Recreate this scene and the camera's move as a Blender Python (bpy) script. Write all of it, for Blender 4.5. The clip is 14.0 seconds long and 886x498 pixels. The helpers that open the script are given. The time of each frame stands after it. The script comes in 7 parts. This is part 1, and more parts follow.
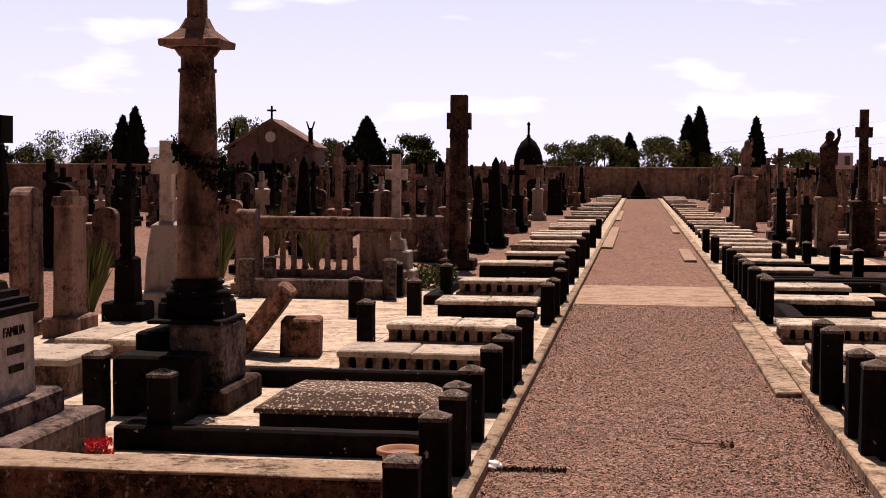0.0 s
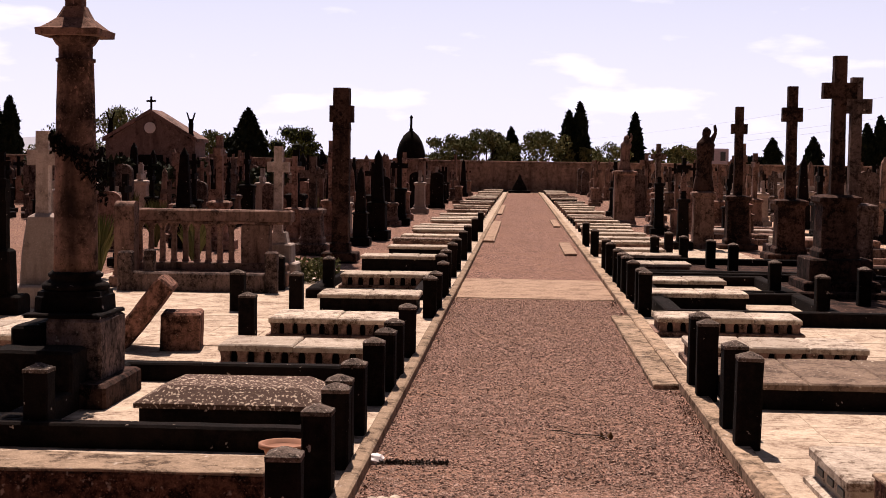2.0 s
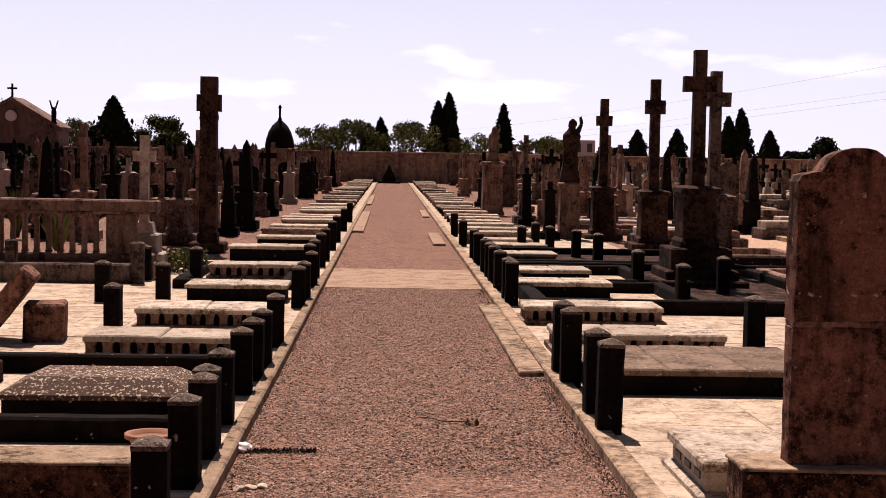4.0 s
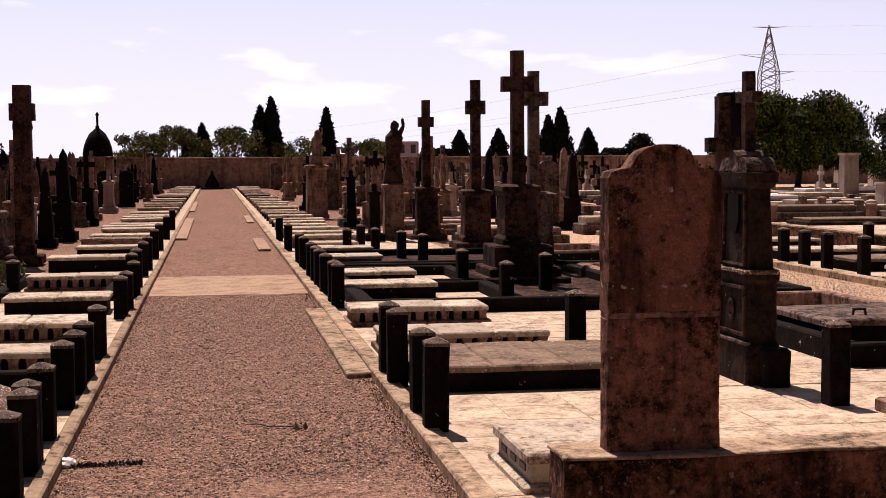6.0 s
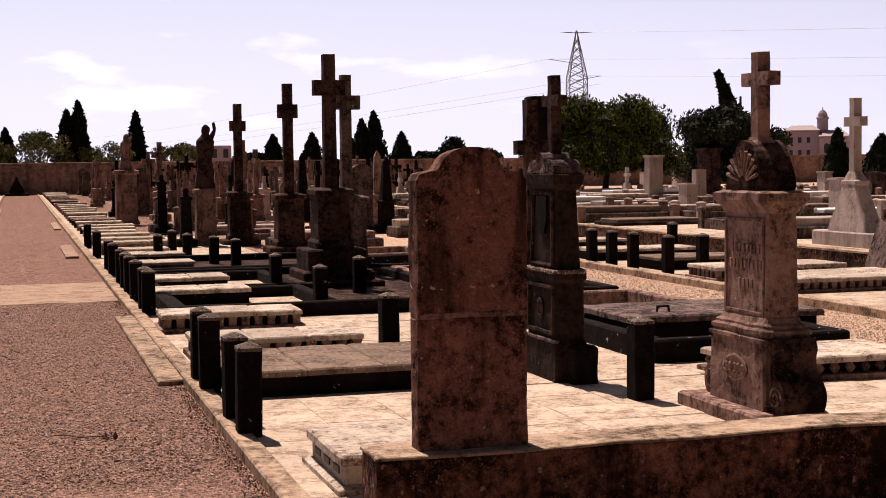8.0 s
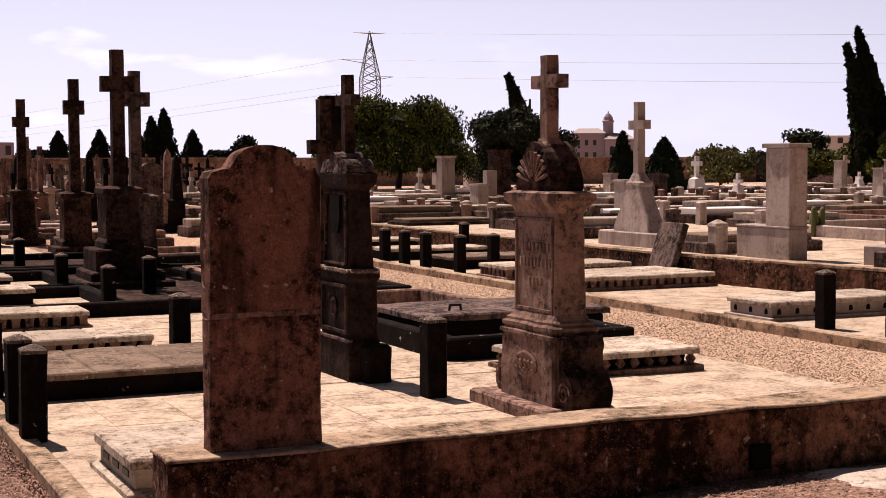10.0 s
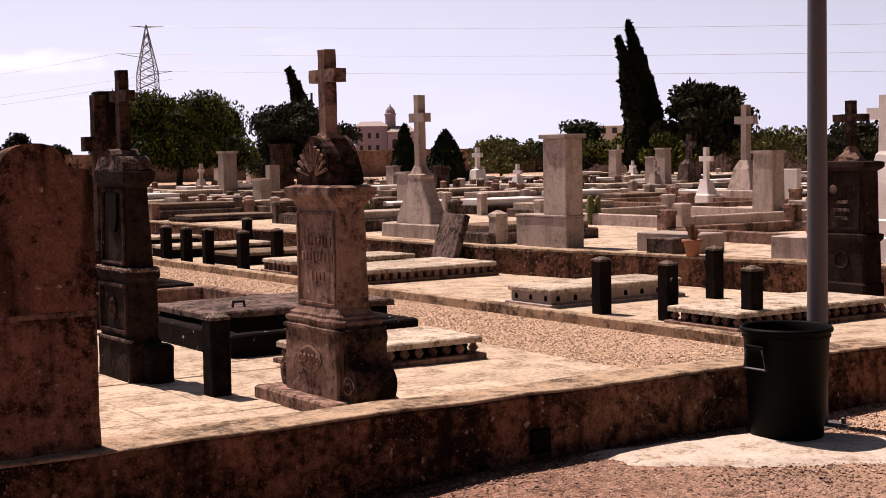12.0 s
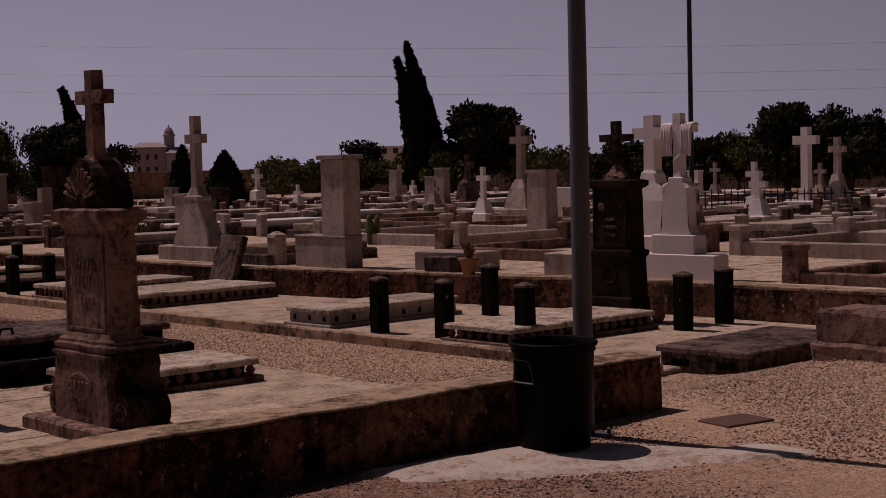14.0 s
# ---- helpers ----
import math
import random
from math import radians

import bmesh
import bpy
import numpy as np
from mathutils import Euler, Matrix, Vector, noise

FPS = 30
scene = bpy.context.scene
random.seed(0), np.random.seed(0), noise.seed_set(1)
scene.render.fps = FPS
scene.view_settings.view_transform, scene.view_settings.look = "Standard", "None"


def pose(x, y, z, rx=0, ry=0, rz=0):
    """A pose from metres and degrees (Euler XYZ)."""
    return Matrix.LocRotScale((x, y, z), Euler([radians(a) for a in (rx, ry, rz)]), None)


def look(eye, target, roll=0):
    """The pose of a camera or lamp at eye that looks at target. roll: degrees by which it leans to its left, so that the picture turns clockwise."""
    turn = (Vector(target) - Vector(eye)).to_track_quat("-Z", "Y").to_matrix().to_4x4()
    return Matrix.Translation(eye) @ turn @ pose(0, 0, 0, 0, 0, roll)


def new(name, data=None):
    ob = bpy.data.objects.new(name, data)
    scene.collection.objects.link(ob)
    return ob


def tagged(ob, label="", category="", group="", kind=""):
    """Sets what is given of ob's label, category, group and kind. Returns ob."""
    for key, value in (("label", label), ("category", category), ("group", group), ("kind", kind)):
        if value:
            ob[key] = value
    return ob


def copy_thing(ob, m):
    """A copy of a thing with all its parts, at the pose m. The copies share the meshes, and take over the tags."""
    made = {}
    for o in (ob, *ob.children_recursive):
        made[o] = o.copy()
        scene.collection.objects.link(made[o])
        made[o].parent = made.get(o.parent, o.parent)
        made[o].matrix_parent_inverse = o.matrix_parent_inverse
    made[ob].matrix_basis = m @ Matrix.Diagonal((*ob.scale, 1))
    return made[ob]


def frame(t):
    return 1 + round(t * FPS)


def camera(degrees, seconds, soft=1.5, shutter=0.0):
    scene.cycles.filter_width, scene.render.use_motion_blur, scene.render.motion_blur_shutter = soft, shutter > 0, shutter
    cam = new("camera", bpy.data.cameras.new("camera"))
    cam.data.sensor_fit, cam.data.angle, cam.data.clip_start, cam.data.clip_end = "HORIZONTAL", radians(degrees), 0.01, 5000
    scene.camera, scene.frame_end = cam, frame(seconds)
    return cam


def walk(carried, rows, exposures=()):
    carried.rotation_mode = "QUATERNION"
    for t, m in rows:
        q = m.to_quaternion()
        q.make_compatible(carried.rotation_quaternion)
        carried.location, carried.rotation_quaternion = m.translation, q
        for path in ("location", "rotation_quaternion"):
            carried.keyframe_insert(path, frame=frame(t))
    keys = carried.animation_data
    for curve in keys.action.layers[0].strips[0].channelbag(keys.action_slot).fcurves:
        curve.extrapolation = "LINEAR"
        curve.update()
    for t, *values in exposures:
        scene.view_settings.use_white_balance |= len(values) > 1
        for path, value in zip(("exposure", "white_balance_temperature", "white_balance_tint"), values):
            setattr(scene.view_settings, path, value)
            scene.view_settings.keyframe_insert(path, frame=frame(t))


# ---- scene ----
cam = camera(34.62, 14.0, soft=0.9)
PATH = [
    (0.0, look((0.0067, 0.0110, 1.6449), (-1.3544, 9.9036, 1.1105), 0.397)),
    (0.5, look((0.0103, 0.0070, 1.6473), (-1.1501, 9.9227, 1.0699), 0.240)),
    (1.0, look((0.0018, 0.0033, 1.6491), (-0.9235, 9.9439, 1.0771), 0.720)),
    (1.5, look((0.0000, -0.0000, 1.6500), (-0.7228, 9.9584, 1.0946), 0.902)),
    (2.0, look((0.0031, -0.0052, 1.6492), (-0.5328, 9.9639, 1.0750), 0.820)),
    (2.5, look((0.0109, -0.0157, 1.6516), (-0.3712, 9.9612, 1.0904), 0.683)),
    (2.7, look((0.0106, -0.0227, 1.6529), (-0.3041, 9.9570, 1.0983), 0.673)),
    (4.8, look((0.0273, -0.1103, 1.6428), (0.9134, 9.8284, 0.9806), 0.549)),
    (5.0, look((0.0292, -0.1157, 1.6444), (1.0354, 9.8119, 0.9876), 0.235)),
    (5.5, look((0.0318, -0.1233, 1.6464), (1.3434, 9.7698, 1.0097), -0.084)),
    (6.0, look((0.0405, -0.1323, 1.6502), (1.6273, 9.7226, 1.0481), -0.331)),
    (6.5, look((0.0511, -0.1456, 1.6521), (1.9257, 9.6595, 1.0652), -0.520)),
    (7.0, look((0.0544, -0.1568, 1.6511), (2.2247, 9.5877, 1.0728), -0.696)),
    (7.5, look((0.0571, -0.1627, 1.6506), (2.5530, 9.5037, 1.0751), -0.813)),
    (8.0, look((0.0566, -0.1681, 1.6473), (2.9067, 9.3992, 1.0604), -0.676)),
    (8.2, look((0.0561, -0.1689, 1.6464), (3.0453, 9.3547, 1.0414), -0.867)),
    (10.3, look((0.0544, -0.1666, 1.6425), (4.4327, 8.8035, 1.0365), -0.302)),
    (10.5, look((0.0542, -0.1664, 1.6427), (4.5412, 8.7488, 1.0224), -0.441)),
    (11.0, look((0.0535, -0.1663, 1.6448), (4.8484, 8.5842, 0.9843), -0.461)),
    (11.5, look((0.0598, -0.1793, 1.6475), (5.2117, 8.3659, 0.9855), -0.808)),
    (12.0, look((0.0672, -0.1952, 1.6462), (5.5830, 8.1199, 0.9858), -1.074)),
    (12.5, look((0.0711, -0.2137, 1.6483), (5.9116, 7.8762, 0.9828), -1.111)),
    (13.0, look((0.0795, -0.2350, 1.6484), (6.2104, 7.6393, 1.0096), -1.110)),
    (13.5, look((0.0857, -0.2469, 1.6493), (6.5222, 7.3827, 1.0494), -1.159)),
    (14.0, look((0.0895, -0.2648, 1.6484), (6.8094, 7.1203, 1.0969), -1.446)),
]
GAIN, KELVIN, TINT = 0.52, 6500, 27
EXPOSURES = [(t, GAIN + s, KELVIN, TINT + k) for t, s, k in ((0.0, 0.0, 0), (13.1, 0.0, 0), (13.3, -0.15, 2), (13.5, -0.5, 5), (13.7, -0.95, 9), (14.0, -1.85, 15))]
walk(cam, PATH, EXPOSURES)

# ---- light ----
SUN_EL, SUN_AZ = radians(61), math.atan2(-0.19, 1.0)
sun = new("sun", bpy.data.lights.new("sun", "SUN"))
sun.data.energy, sun.data.angle, sun.data.color = 5.0, radians(0.5), (1.0, 0.905, 0.72)
to_sun = Vector((math.sin(SUN_AZ) * math.cos(SUN_EL), math.cos(SUN_AZ) * math.cos(SUN_EL), math.sin(SUN_EL)))
sun.matrix_world = to_sun.to_track_quat("Z", "Y").to_matrix().to_4x4()


def make_world():
    w = bpy.data.worlds.new("sky")
    scene.world = w
    w.use_nodes = True
    n, l = w.node_tree.nodes, w.node_tree.links
    n.clear()
    out, bg = n.new("ShaderNodeOutputWorld"), n.new("ShaderNodeBackground")
    sky = n.new("ShaderNodeTexSky")
    sky.sky_type, sky.sun_disc = "NISHITA", False
    sky.sun_elevation, sky.sun_rotation = SUN_EL, SUN_AZ
    sky.air_density, sky.dust_density, sky.ozone_density = 1.0, 0.6, 1.5
    tc = n.new("ShaderNodeTexCoord")
    mp = n.new("ShaderNodeMapping")
    mp.inputs["Scale"].default_value = (6.0, 6.0, 22.0)
    cl = n.new("ShaderNodeTexNoise")
    cl.inputs["Scale"].default_value, cl.inputs["Detail"].default_value = 1.5, 6.0
    rp = n.new("ShaderNodeValToRGB")
    rp.color_ramp.elements[0].position, rp.color_ramp.elements[1].position = 0.57, 0.74
    mix = n.new("ShaderNodeMix")
    mix.data_type = "RGBA"
    mix.inputs[7].default_value = (9.0, 9.3, 9.8, 1)
    sc = n.new("ShaderNodeMath")
    sc.operation = "MULTIPLY"
    sc.inputs[1].default_value = 0.75
    l.new(tc.outputs["Generated"], mp.inputs["Vector"])
    l.new(mp.outputs["Vector"], cl.inputs["Vector"])
    l.new(cl.outputs["Fac"], rp.inputs["Fac"])
    l.new(rp.outputs["Color"], sc.inputs[0])
    # the sky clears towards the east
    east = n.new("ShaderNodeSeparateXYZ")
    l.new(tc.outputs["Generated"], east.inputs[0])
    clear = n.new("ShaderNodeMapRange")
    clear.inputs["From Min"].default_value, clear.inputs["From Max"].default_value = 0.25, 0.5
    clear.inputs["To Min"].default_value, clear.inputs["To Max"].default_value = 1.0, 0.12
    l.new(east.outputs["X"], clear.inputs["Value"])
    few = n.new("ShaderNodeMath")
    few.operation = "MULTIPLY"
    l.new(sc.outputs[0], few.inputs[0])
    l.new(clear.outputs["Result"], few.inputs[1])
    l.new(few.outputs[0], mix.inputs[0])
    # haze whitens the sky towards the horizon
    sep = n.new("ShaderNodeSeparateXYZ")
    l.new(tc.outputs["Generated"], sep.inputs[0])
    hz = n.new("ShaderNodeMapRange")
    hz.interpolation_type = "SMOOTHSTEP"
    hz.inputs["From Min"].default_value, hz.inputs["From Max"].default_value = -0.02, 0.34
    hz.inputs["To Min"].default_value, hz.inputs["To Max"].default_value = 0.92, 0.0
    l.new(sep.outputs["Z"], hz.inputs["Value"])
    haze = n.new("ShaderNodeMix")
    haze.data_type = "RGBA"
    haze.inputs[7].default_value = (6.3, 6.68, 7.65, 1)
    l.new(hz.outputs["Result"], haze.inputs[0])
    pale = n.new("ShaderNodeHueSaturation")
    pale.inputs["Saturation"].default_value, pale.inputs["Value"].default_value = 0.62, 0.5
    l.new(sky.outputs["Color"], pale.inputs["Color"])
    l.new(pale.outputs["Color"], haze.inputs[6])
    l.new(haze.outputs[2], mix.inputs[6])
    # the air glows round the sun and dims away from it
    glow = n.new("ShaderNodeVectorMath")
    glow.operation = "DOT_PRODUCT"
    glow.inputs[1].default_value = (math.sin(SUN_AZ), math.cos(SUN_AZ), 0.0)
    l.new(tc.outputs["Generated"], glow.inputs[0])
    gr = n.new("ShaderNodeMapRange")
    gr.interpolation_type = "SMOOTHSTEP"
    gr.inputs["From Min"].default_value, gr.inputs["From Max"].default_value = -0.7, 1.0
    gr.inputs["To Min"].default_value, gr.inputs["To Max"].default_value = 0.15, 1.04
    l.new(glow.outputs["Value"], gr.inputs["Value"])
    dim = n.new("ShaderNodeVectorMath")
    dim.operation = "SCALE"
    l.new(mix.outputs[2], dim.inputs[0])
    l.new(gr.outputs["Result"], dim.inputs["Scale"])
    l.new(dim.outputs["Vector"], bg.inputs["Color"])
    bg.inputs["Strength"].default_value = 0.10
    l.new(bg.outputs["Background"], out.inputs["Surface"])


make_world()


# ---- materials ----
def ramp(n, l, fac, p0, p1):
    r = n.new("ShaderNodeMapRange")
    r.inputs["From Min"].default_value, r.inputs["From Max"].default_value = p0, p1
    r.clamp = True
    l.new(fac, r.inputs["Value"])
    return r.outputs["Result"]


def tex(n, l, co, scale, detail=4.0, rough=0.6, stretch=(1, 1, 1)):
    if stretch != (1, 1, 1):
        m = n.new("ShaderNodeMapping")
        m.inputs["Scale"].default_value = stretch
        l.new(co, m.inputs["Vector"])
        co = m.outputs["Vector"]
    t = n.new("ShaderNodeTexNoise")
    t.inputs["Scale"].default_value, t.inputs["Detail"].default_value, t.inputs["Roughness"].default_value = scale, detail, rough
    l.new(co, t.inputs["Vector"])
    return t.outputs["Fac"]


def mixc(n, l, fac, a, b, mode="MIX"):
    m = n.new("ShaderNodeMix")
    m.data_type, m.blend_type = "RGBA", mode
    for sock, v in ((0, fac), (6, a), (7, b)):
        if isinstance(v, (int, float)):
            m.inputs[sock].default_value = v
        elif isinstance(v, tuple):
            m.inputs[sock].default_value = (*v, 1)
        else:
            l.new(v, m.inputs[sock])
    return m.outputs[2]


def base_mat(name, roughness=0.9, metal=0.0, spec=0.25):
    m = bpy.data.materials.new(name)
    m.use_nodes = True
    n, l = m.node_tree.nodes, m.node_tree.links
    b = n["Principled BSDF"]
    b.inputs["Roughness"].default_value, b.inputs["Metallic"].default_value = roughness, metal
    b.inputs["Specular IOR Level"].default_value = spec
    return m, n, l, b


def bump(n, l, b, h, strength, dist):
    k = n.new("ShaderNodeBump")
    k.inputs["Strength"].default_value, k.inputs["Distance"].default_value = strength, dist
    l.new(h, k.inputs["Height"])
    l.new(k.outputs["Normal"], b.inputs["Normal"])


def stone(name, col, stain, lichen, stain_amt=(0.45, 0.65), lichen_amt=(0.66, 0.72), streak=0.5, size=1.0, bump_d=0.006, rnd=0.25, roughness=0.92):
    """Weathered stone: blotches, run-down streaks, lichen spots, grain and fine relief."""
    m, n, l, b = base_mat(name, roughness, spec=0.05 if roughness > 0.8 else 0.3)
    geo = n.new("ShaderNodeNewGeometry")
    info = n.new("ShaderNodeObjectInfo")
    co = geo.outputs["Position"]
    off = n.new("ShaderNodeVectorMath")
    off.operation = "MULTIPLY_ADD"
    l.new(info.outputs["Random"], off.inputs[0])
    off.inputs[1].default_value = (7.3, 3.1, 5.7)
    l.new(co, off.inputs[2])
    co = off.outputs["Vector"]
    big = tex(n, l, co, 2.6 / size, 9, 0.72)
    run = tex(n, l, co, 6.0 / size, 4, 0.6, (1, 1, 0.16))
    fine = tex(n, l, co, 42 / size, 4, 0.7)
    spots = tex(n, l, co, 17 / size, 3, 0.5)
    c = mixc(n, l, fine, tuple(v * 0.78 for v in col), tuple(min(1, v * 1.2) for v in col))
    vr = n.new("ShaderNodeMapRange")
    vr.inputs["To Min"].default_value, vr.inputs["To Max"].default_value = 1 - rnd, 1 + rnd
    l.new(info.outputs["Random"], vr.inputs["Value"])
    hsv = n.new("ShaderNodeHueSaturation")
    l.new(vr.outputs["Result"], hsv.inputs["Value"])
    l.new(c, hsv.inputs["Color"])
    c = hsv.outputs["Color"]
    mid = tex(n, l, co, 16 / size, 8, 0.72)
    add = n.new("ShaderNodeMath")
    add.operation = "MULTIPLY_ADD"
    l.new(mid, add.inputs[0])
    add.inputs[1].default_value = 0.85
    sub = n.new("ShaderNodeMath")
    sub.operation = "SUBTRACT"
    l.new(big, sub.inputs[0])
    sub.inputs[1].default_value = 0.42
    l.new(sub.outputs[0], add.inputs[2])
    lo, hi = stain_amt[0], stain_amt[1] + 0.03
    half = tuple(0.5 * (p + q) for p, q in zip(col, stain))
    c = mixc(n, l, ramp(n, l, add.outputs[0], lo - 0.05, lo + 0.5 * (hi - lo)), c, half)
    c = mixc(n, l, ramp(n, l, add.outputs[0], lo + 0.4 * (hi - lo), lo + 0.85 * (hi - lo)), c, stain)
    deep = 0.7 if col[0] < 0.3 else (0.4 if col[0] < 0.48 or roughness > 0.8 else 0.05)
    pit = tex(n, l, co, 75 / size, 3, 0.75)
    c = mixc(n, l, ramp(n, l, pit, 0.56, 0.66), c, tuple((1 - deep) * p + deep * q for p, q in zip(col, stain)))
    c = mixc(n, l, ramp(n, l, pit, 0.42, 0.3), c, tuple(min(1, (1 + 0.65 * deep) * p) for p in col))
    k = n.new("ShaderNodeMath")
    k.operation = "MULTIPLY"
    l.new(ramp(n, l, run, 0.5, 0.68), k.inputs[0])
    k.inputs[1].default_value = streak
    c = mixc(n, l, k.outputs[0], c, stain)
    c = mixc(n, l, ramp(n, l, spots, *lichen_amt), c, lichen)
    l.new(c, b.inputs["Base Color"])
    h = n.new("ShaderNodeMath")
    h.operation = "MULTIPLY_ADD"
    l.new(spots, h.inputs[0])
    h.inputs[1].default_value = 0.7
    l.new(fine, h.inputs[2])
    bump(n, l, b, h.outputs[0], 0.8, bump_d)
    return m


def plain(name, col, roughness=0.6, metal=0.0, var=0.15, scale=20.0, bd=0.002, spec=0.4):
    m, n, l, b = base_mat(name, roughness, metal, spec)
    geo = n.new("ShaderNodeNewGeometry")
    f = tex(n, l, geo.outputs["Position"], scale, 5)
    c = mixc(n, l, f, tuple(v * (1 - var) for v in col), tuple(min(1, v * (1 + var)) for v in col))
    l.new(c, b.inputs["Base Color"])
    bump(n, l, b, f, 0.5, bd)
    return m


def gravel_mat(name, a, bcol, patch):
    m, n, l, b = base_mat(name, 0.95, spec=0.05)
    geo = n.new("ShaderNodeNewGeometry")
    co = geo.outputs["Position"]
    v = n.new("ShaderNodeTexVoronoi")
    v.inputs["Scale"].default_value = 55
    l.new(co, v.inputs["Vector"])
    v2 = n.new("ShaderNodeTexVoronoi")
    v2.inputs["Scale"].default_value = 26
    l.new(co, v2.inputs["Vector"])
    sep = n.new("ShaderNodeSeparateColor")
    l.new(v.outputs["Color"], sep.inputs["Color"])
    big = tex(n, l, co, 0.9, 5, 0.65)
    mid = tex(n, l, co, 7, 4, 0.6)
    grain = tex(n, l, co, 150, 3, 0.7)
    c = mixc(n, l, ramp(n, l, sep.outputs[0], 0.2, 0.9), a, bcol)
    c = mixc(n, l, ramp(n, l, grain, 0.53, 0.63), c, tuple(min(1, x * 1.7) for x in bcol))
    c = mixc(n, l, ramp(n, l, grain, 0.44, 0.3), c, tuple(x * 0.4 for x in a))
    c = mixc(n, l, ramp(n, l, big, 0.45, 0.68), c, patch)
    c = mixc(n, l, ramp(n, l, mid, 0.6, 0.95), c, tuple(x * 0.7 for x in a))
    clump = tex(n, l, co, 22, 6, 0.8)
    c = mixc(n, l, ramp(n, l, clump, 0.5, 0.36), c, tuple(x * 0.55 for x in a))
    c = mixc(n, l, ramp(n, l, clump, 0.56, 0.7), c, tuple(min(1, x * 1.5) for x in bcol))
    wide = tex(n, l, co, 7.5, 7, 0.82)
    c = mixc(n, l, ramp(n, l, wide, 0.5, 0.34), c, tuple(x * 0.75 for x in a))
    c = mixc(n, l, ramp(n, l, wide, 0.57, 0.72), c, tuple(min(1, x * 1.3) for x in bcol))
    # damp dark earth in long patches
    earth = tex(n, l, co, 1.7, 4, 0.6, (1.0, 0.45, 1.0))
    c = mixc(n, l, ramp(n, l, earth, 0.58, 0.74), c, (0.1, 0.055, 0.038))
    # paler crushed stone on the side path
    sp = n.new("ShaderNodeSeparateXYZ")
    l.new(co, sp.inputs[0])
    edge = n.new("ShaderNodeMath")
    edge.operation = "MULTIPLY_ADD"
    l.new(mid, edge.inputs[0])
    edge.inputs[1].default_value = 2.0
    l.new(sp.outputs["X"], edge.inputs[2])
    pale = mixc(n, l, ramp(n, l, sep.outputs[1], 0.15, 0.85), (0.33, 0.21, 0.15), (0.52, 0.345, 0.245))
    pale = mixc(n, l, ramp(n, l, grain, 0.46, 0.34), pale, (0.12, 0.072, 0.05))
    pale = mixc(n, l, ramp(n, l, grain, 0.54, 0.64), pale, (0.72, 0.53, 0.4))
    c = mixc(n, l, ramp(n, l, edge.outputs[0], 5.0, 7.4), c, pale)
    l.new(c, b.inputs["Base Color"])
    h = n.new("ShaderNodeMath")
    h.operation = "ADD"
    l.new(v.outputs["Distance"], h.inputs[0])
    l.new(v2.outputs["Distance"], h.inputs[1])
    inv = n.new("ShaderNodeMath")
    inv.operation = "SUBTRACT"
    inv.inputs[0].default_value = 1.0
    l.new(h.outputs[0], inv.inputs[1])
    bump(n, l, b, inv.outputs[0], 0.9, 0.009)
    return m


def leaf_mat(name, dark, light):
    m, n, l, b = base_mat(name, 0.8, spec=0.08)
    geo = n.new("ShaderNodeNewGeometry")
    c = mixc(n, l, geo.outputs["Random Per Island"], dark, light)
    l.new(c, b.inputs["Base Color"])
    return m


LIMESTONE = stone("limestone", (0.3, 0.182, 0.147), (0.022, 0.013, 0.011), (0.42, 0.32, 0.25), (0.43, 0.7), (0.7, 0.75), 0.8, 0.8)
RUSTY = stone("rusty_limestone", (0.28, 0.138, 0.1), (0.016, 0.009, 0.0075), (0.42, 0.31, 0.24), (0.4, 0.64), (0.7, 0.75), 0.9, 0.8)
WALLSTAIN = stone("stained_masonry", (0.235, 0.112, 0.072), (0.013, 0.0075, 0.006), (0.36, 0.26, 0.2), (0.36, 0.62), (0.64, 0.71), 0.9, 0.85, 0.008)
BROWNSTONE = stone("brown_stone", (0.085, 0.046, 0.036), (0.008, 0.005, 0.0045), (0.36, 0.28, 0.22), (0.4, 0.6), (0.73, 0.77), 0.7, 0.8)
DARKBROWN = stone("dark_brown_stone", (0.035, 0.021, 0.017), (0.008, 0.005, 0.0045), (0.3, 0.23, 0.19), (0.42, 0.66), (0.72, 0.76), 0.7, 0.6)
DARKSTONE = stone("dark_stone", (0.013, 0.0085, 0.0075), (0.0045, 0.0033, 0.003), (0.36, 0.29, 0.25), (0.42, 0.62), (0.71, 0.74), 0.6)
GREYSTONE = stone("grey_stone", (0.18, 0.122, 0.108), (0.018, 0.013, 0.012), (0.34, 0.28, 0.24), (0.42, 0.62), (0.7, 0.75), 0.8, 0.8)
COVER = stone("cover_stone", (0.51, 0.42, 0.345), (0.1, 0.062, 0.042), (0.6, 0.52, 0.42), (0.46, 0.68), (0.66, 0.74), 0.2, 0.6)
LICHENED = stone("lichened_cover", (0.13, 0.082, 0.066), (0.045, 0.028, 0.023), (0.55, 0.43, 0.34), (0.48, 0.75), (0.565, 0.62), 0.2, 0.33)
PAVING = stone("paving_stone", (0.53, 0.42, 0.325), (0.19, 0.125, 0.09), (0.66, 0.56, 0.44), (0.43, 0.68), (0.66, 0.78), 0.0, 0.7, 0.004, 0.1)
GREYPAVE = stone("grey_paving", (0.2, 0.14, 0.105), (0.07, 0.046, 0.036), (0.5, 0.42, 0.34), (0.44, 0.68), (0.66, 0.71), 0.0, 0.6, 0.004)
KERB = stone("kerb_stone", (0.37, 0.262, 0.185), (0.06, 0.038, 0.026), (0.45, 0.38, 0.32), (0.46, 0.66), (0.68, 0.76), 0.3)
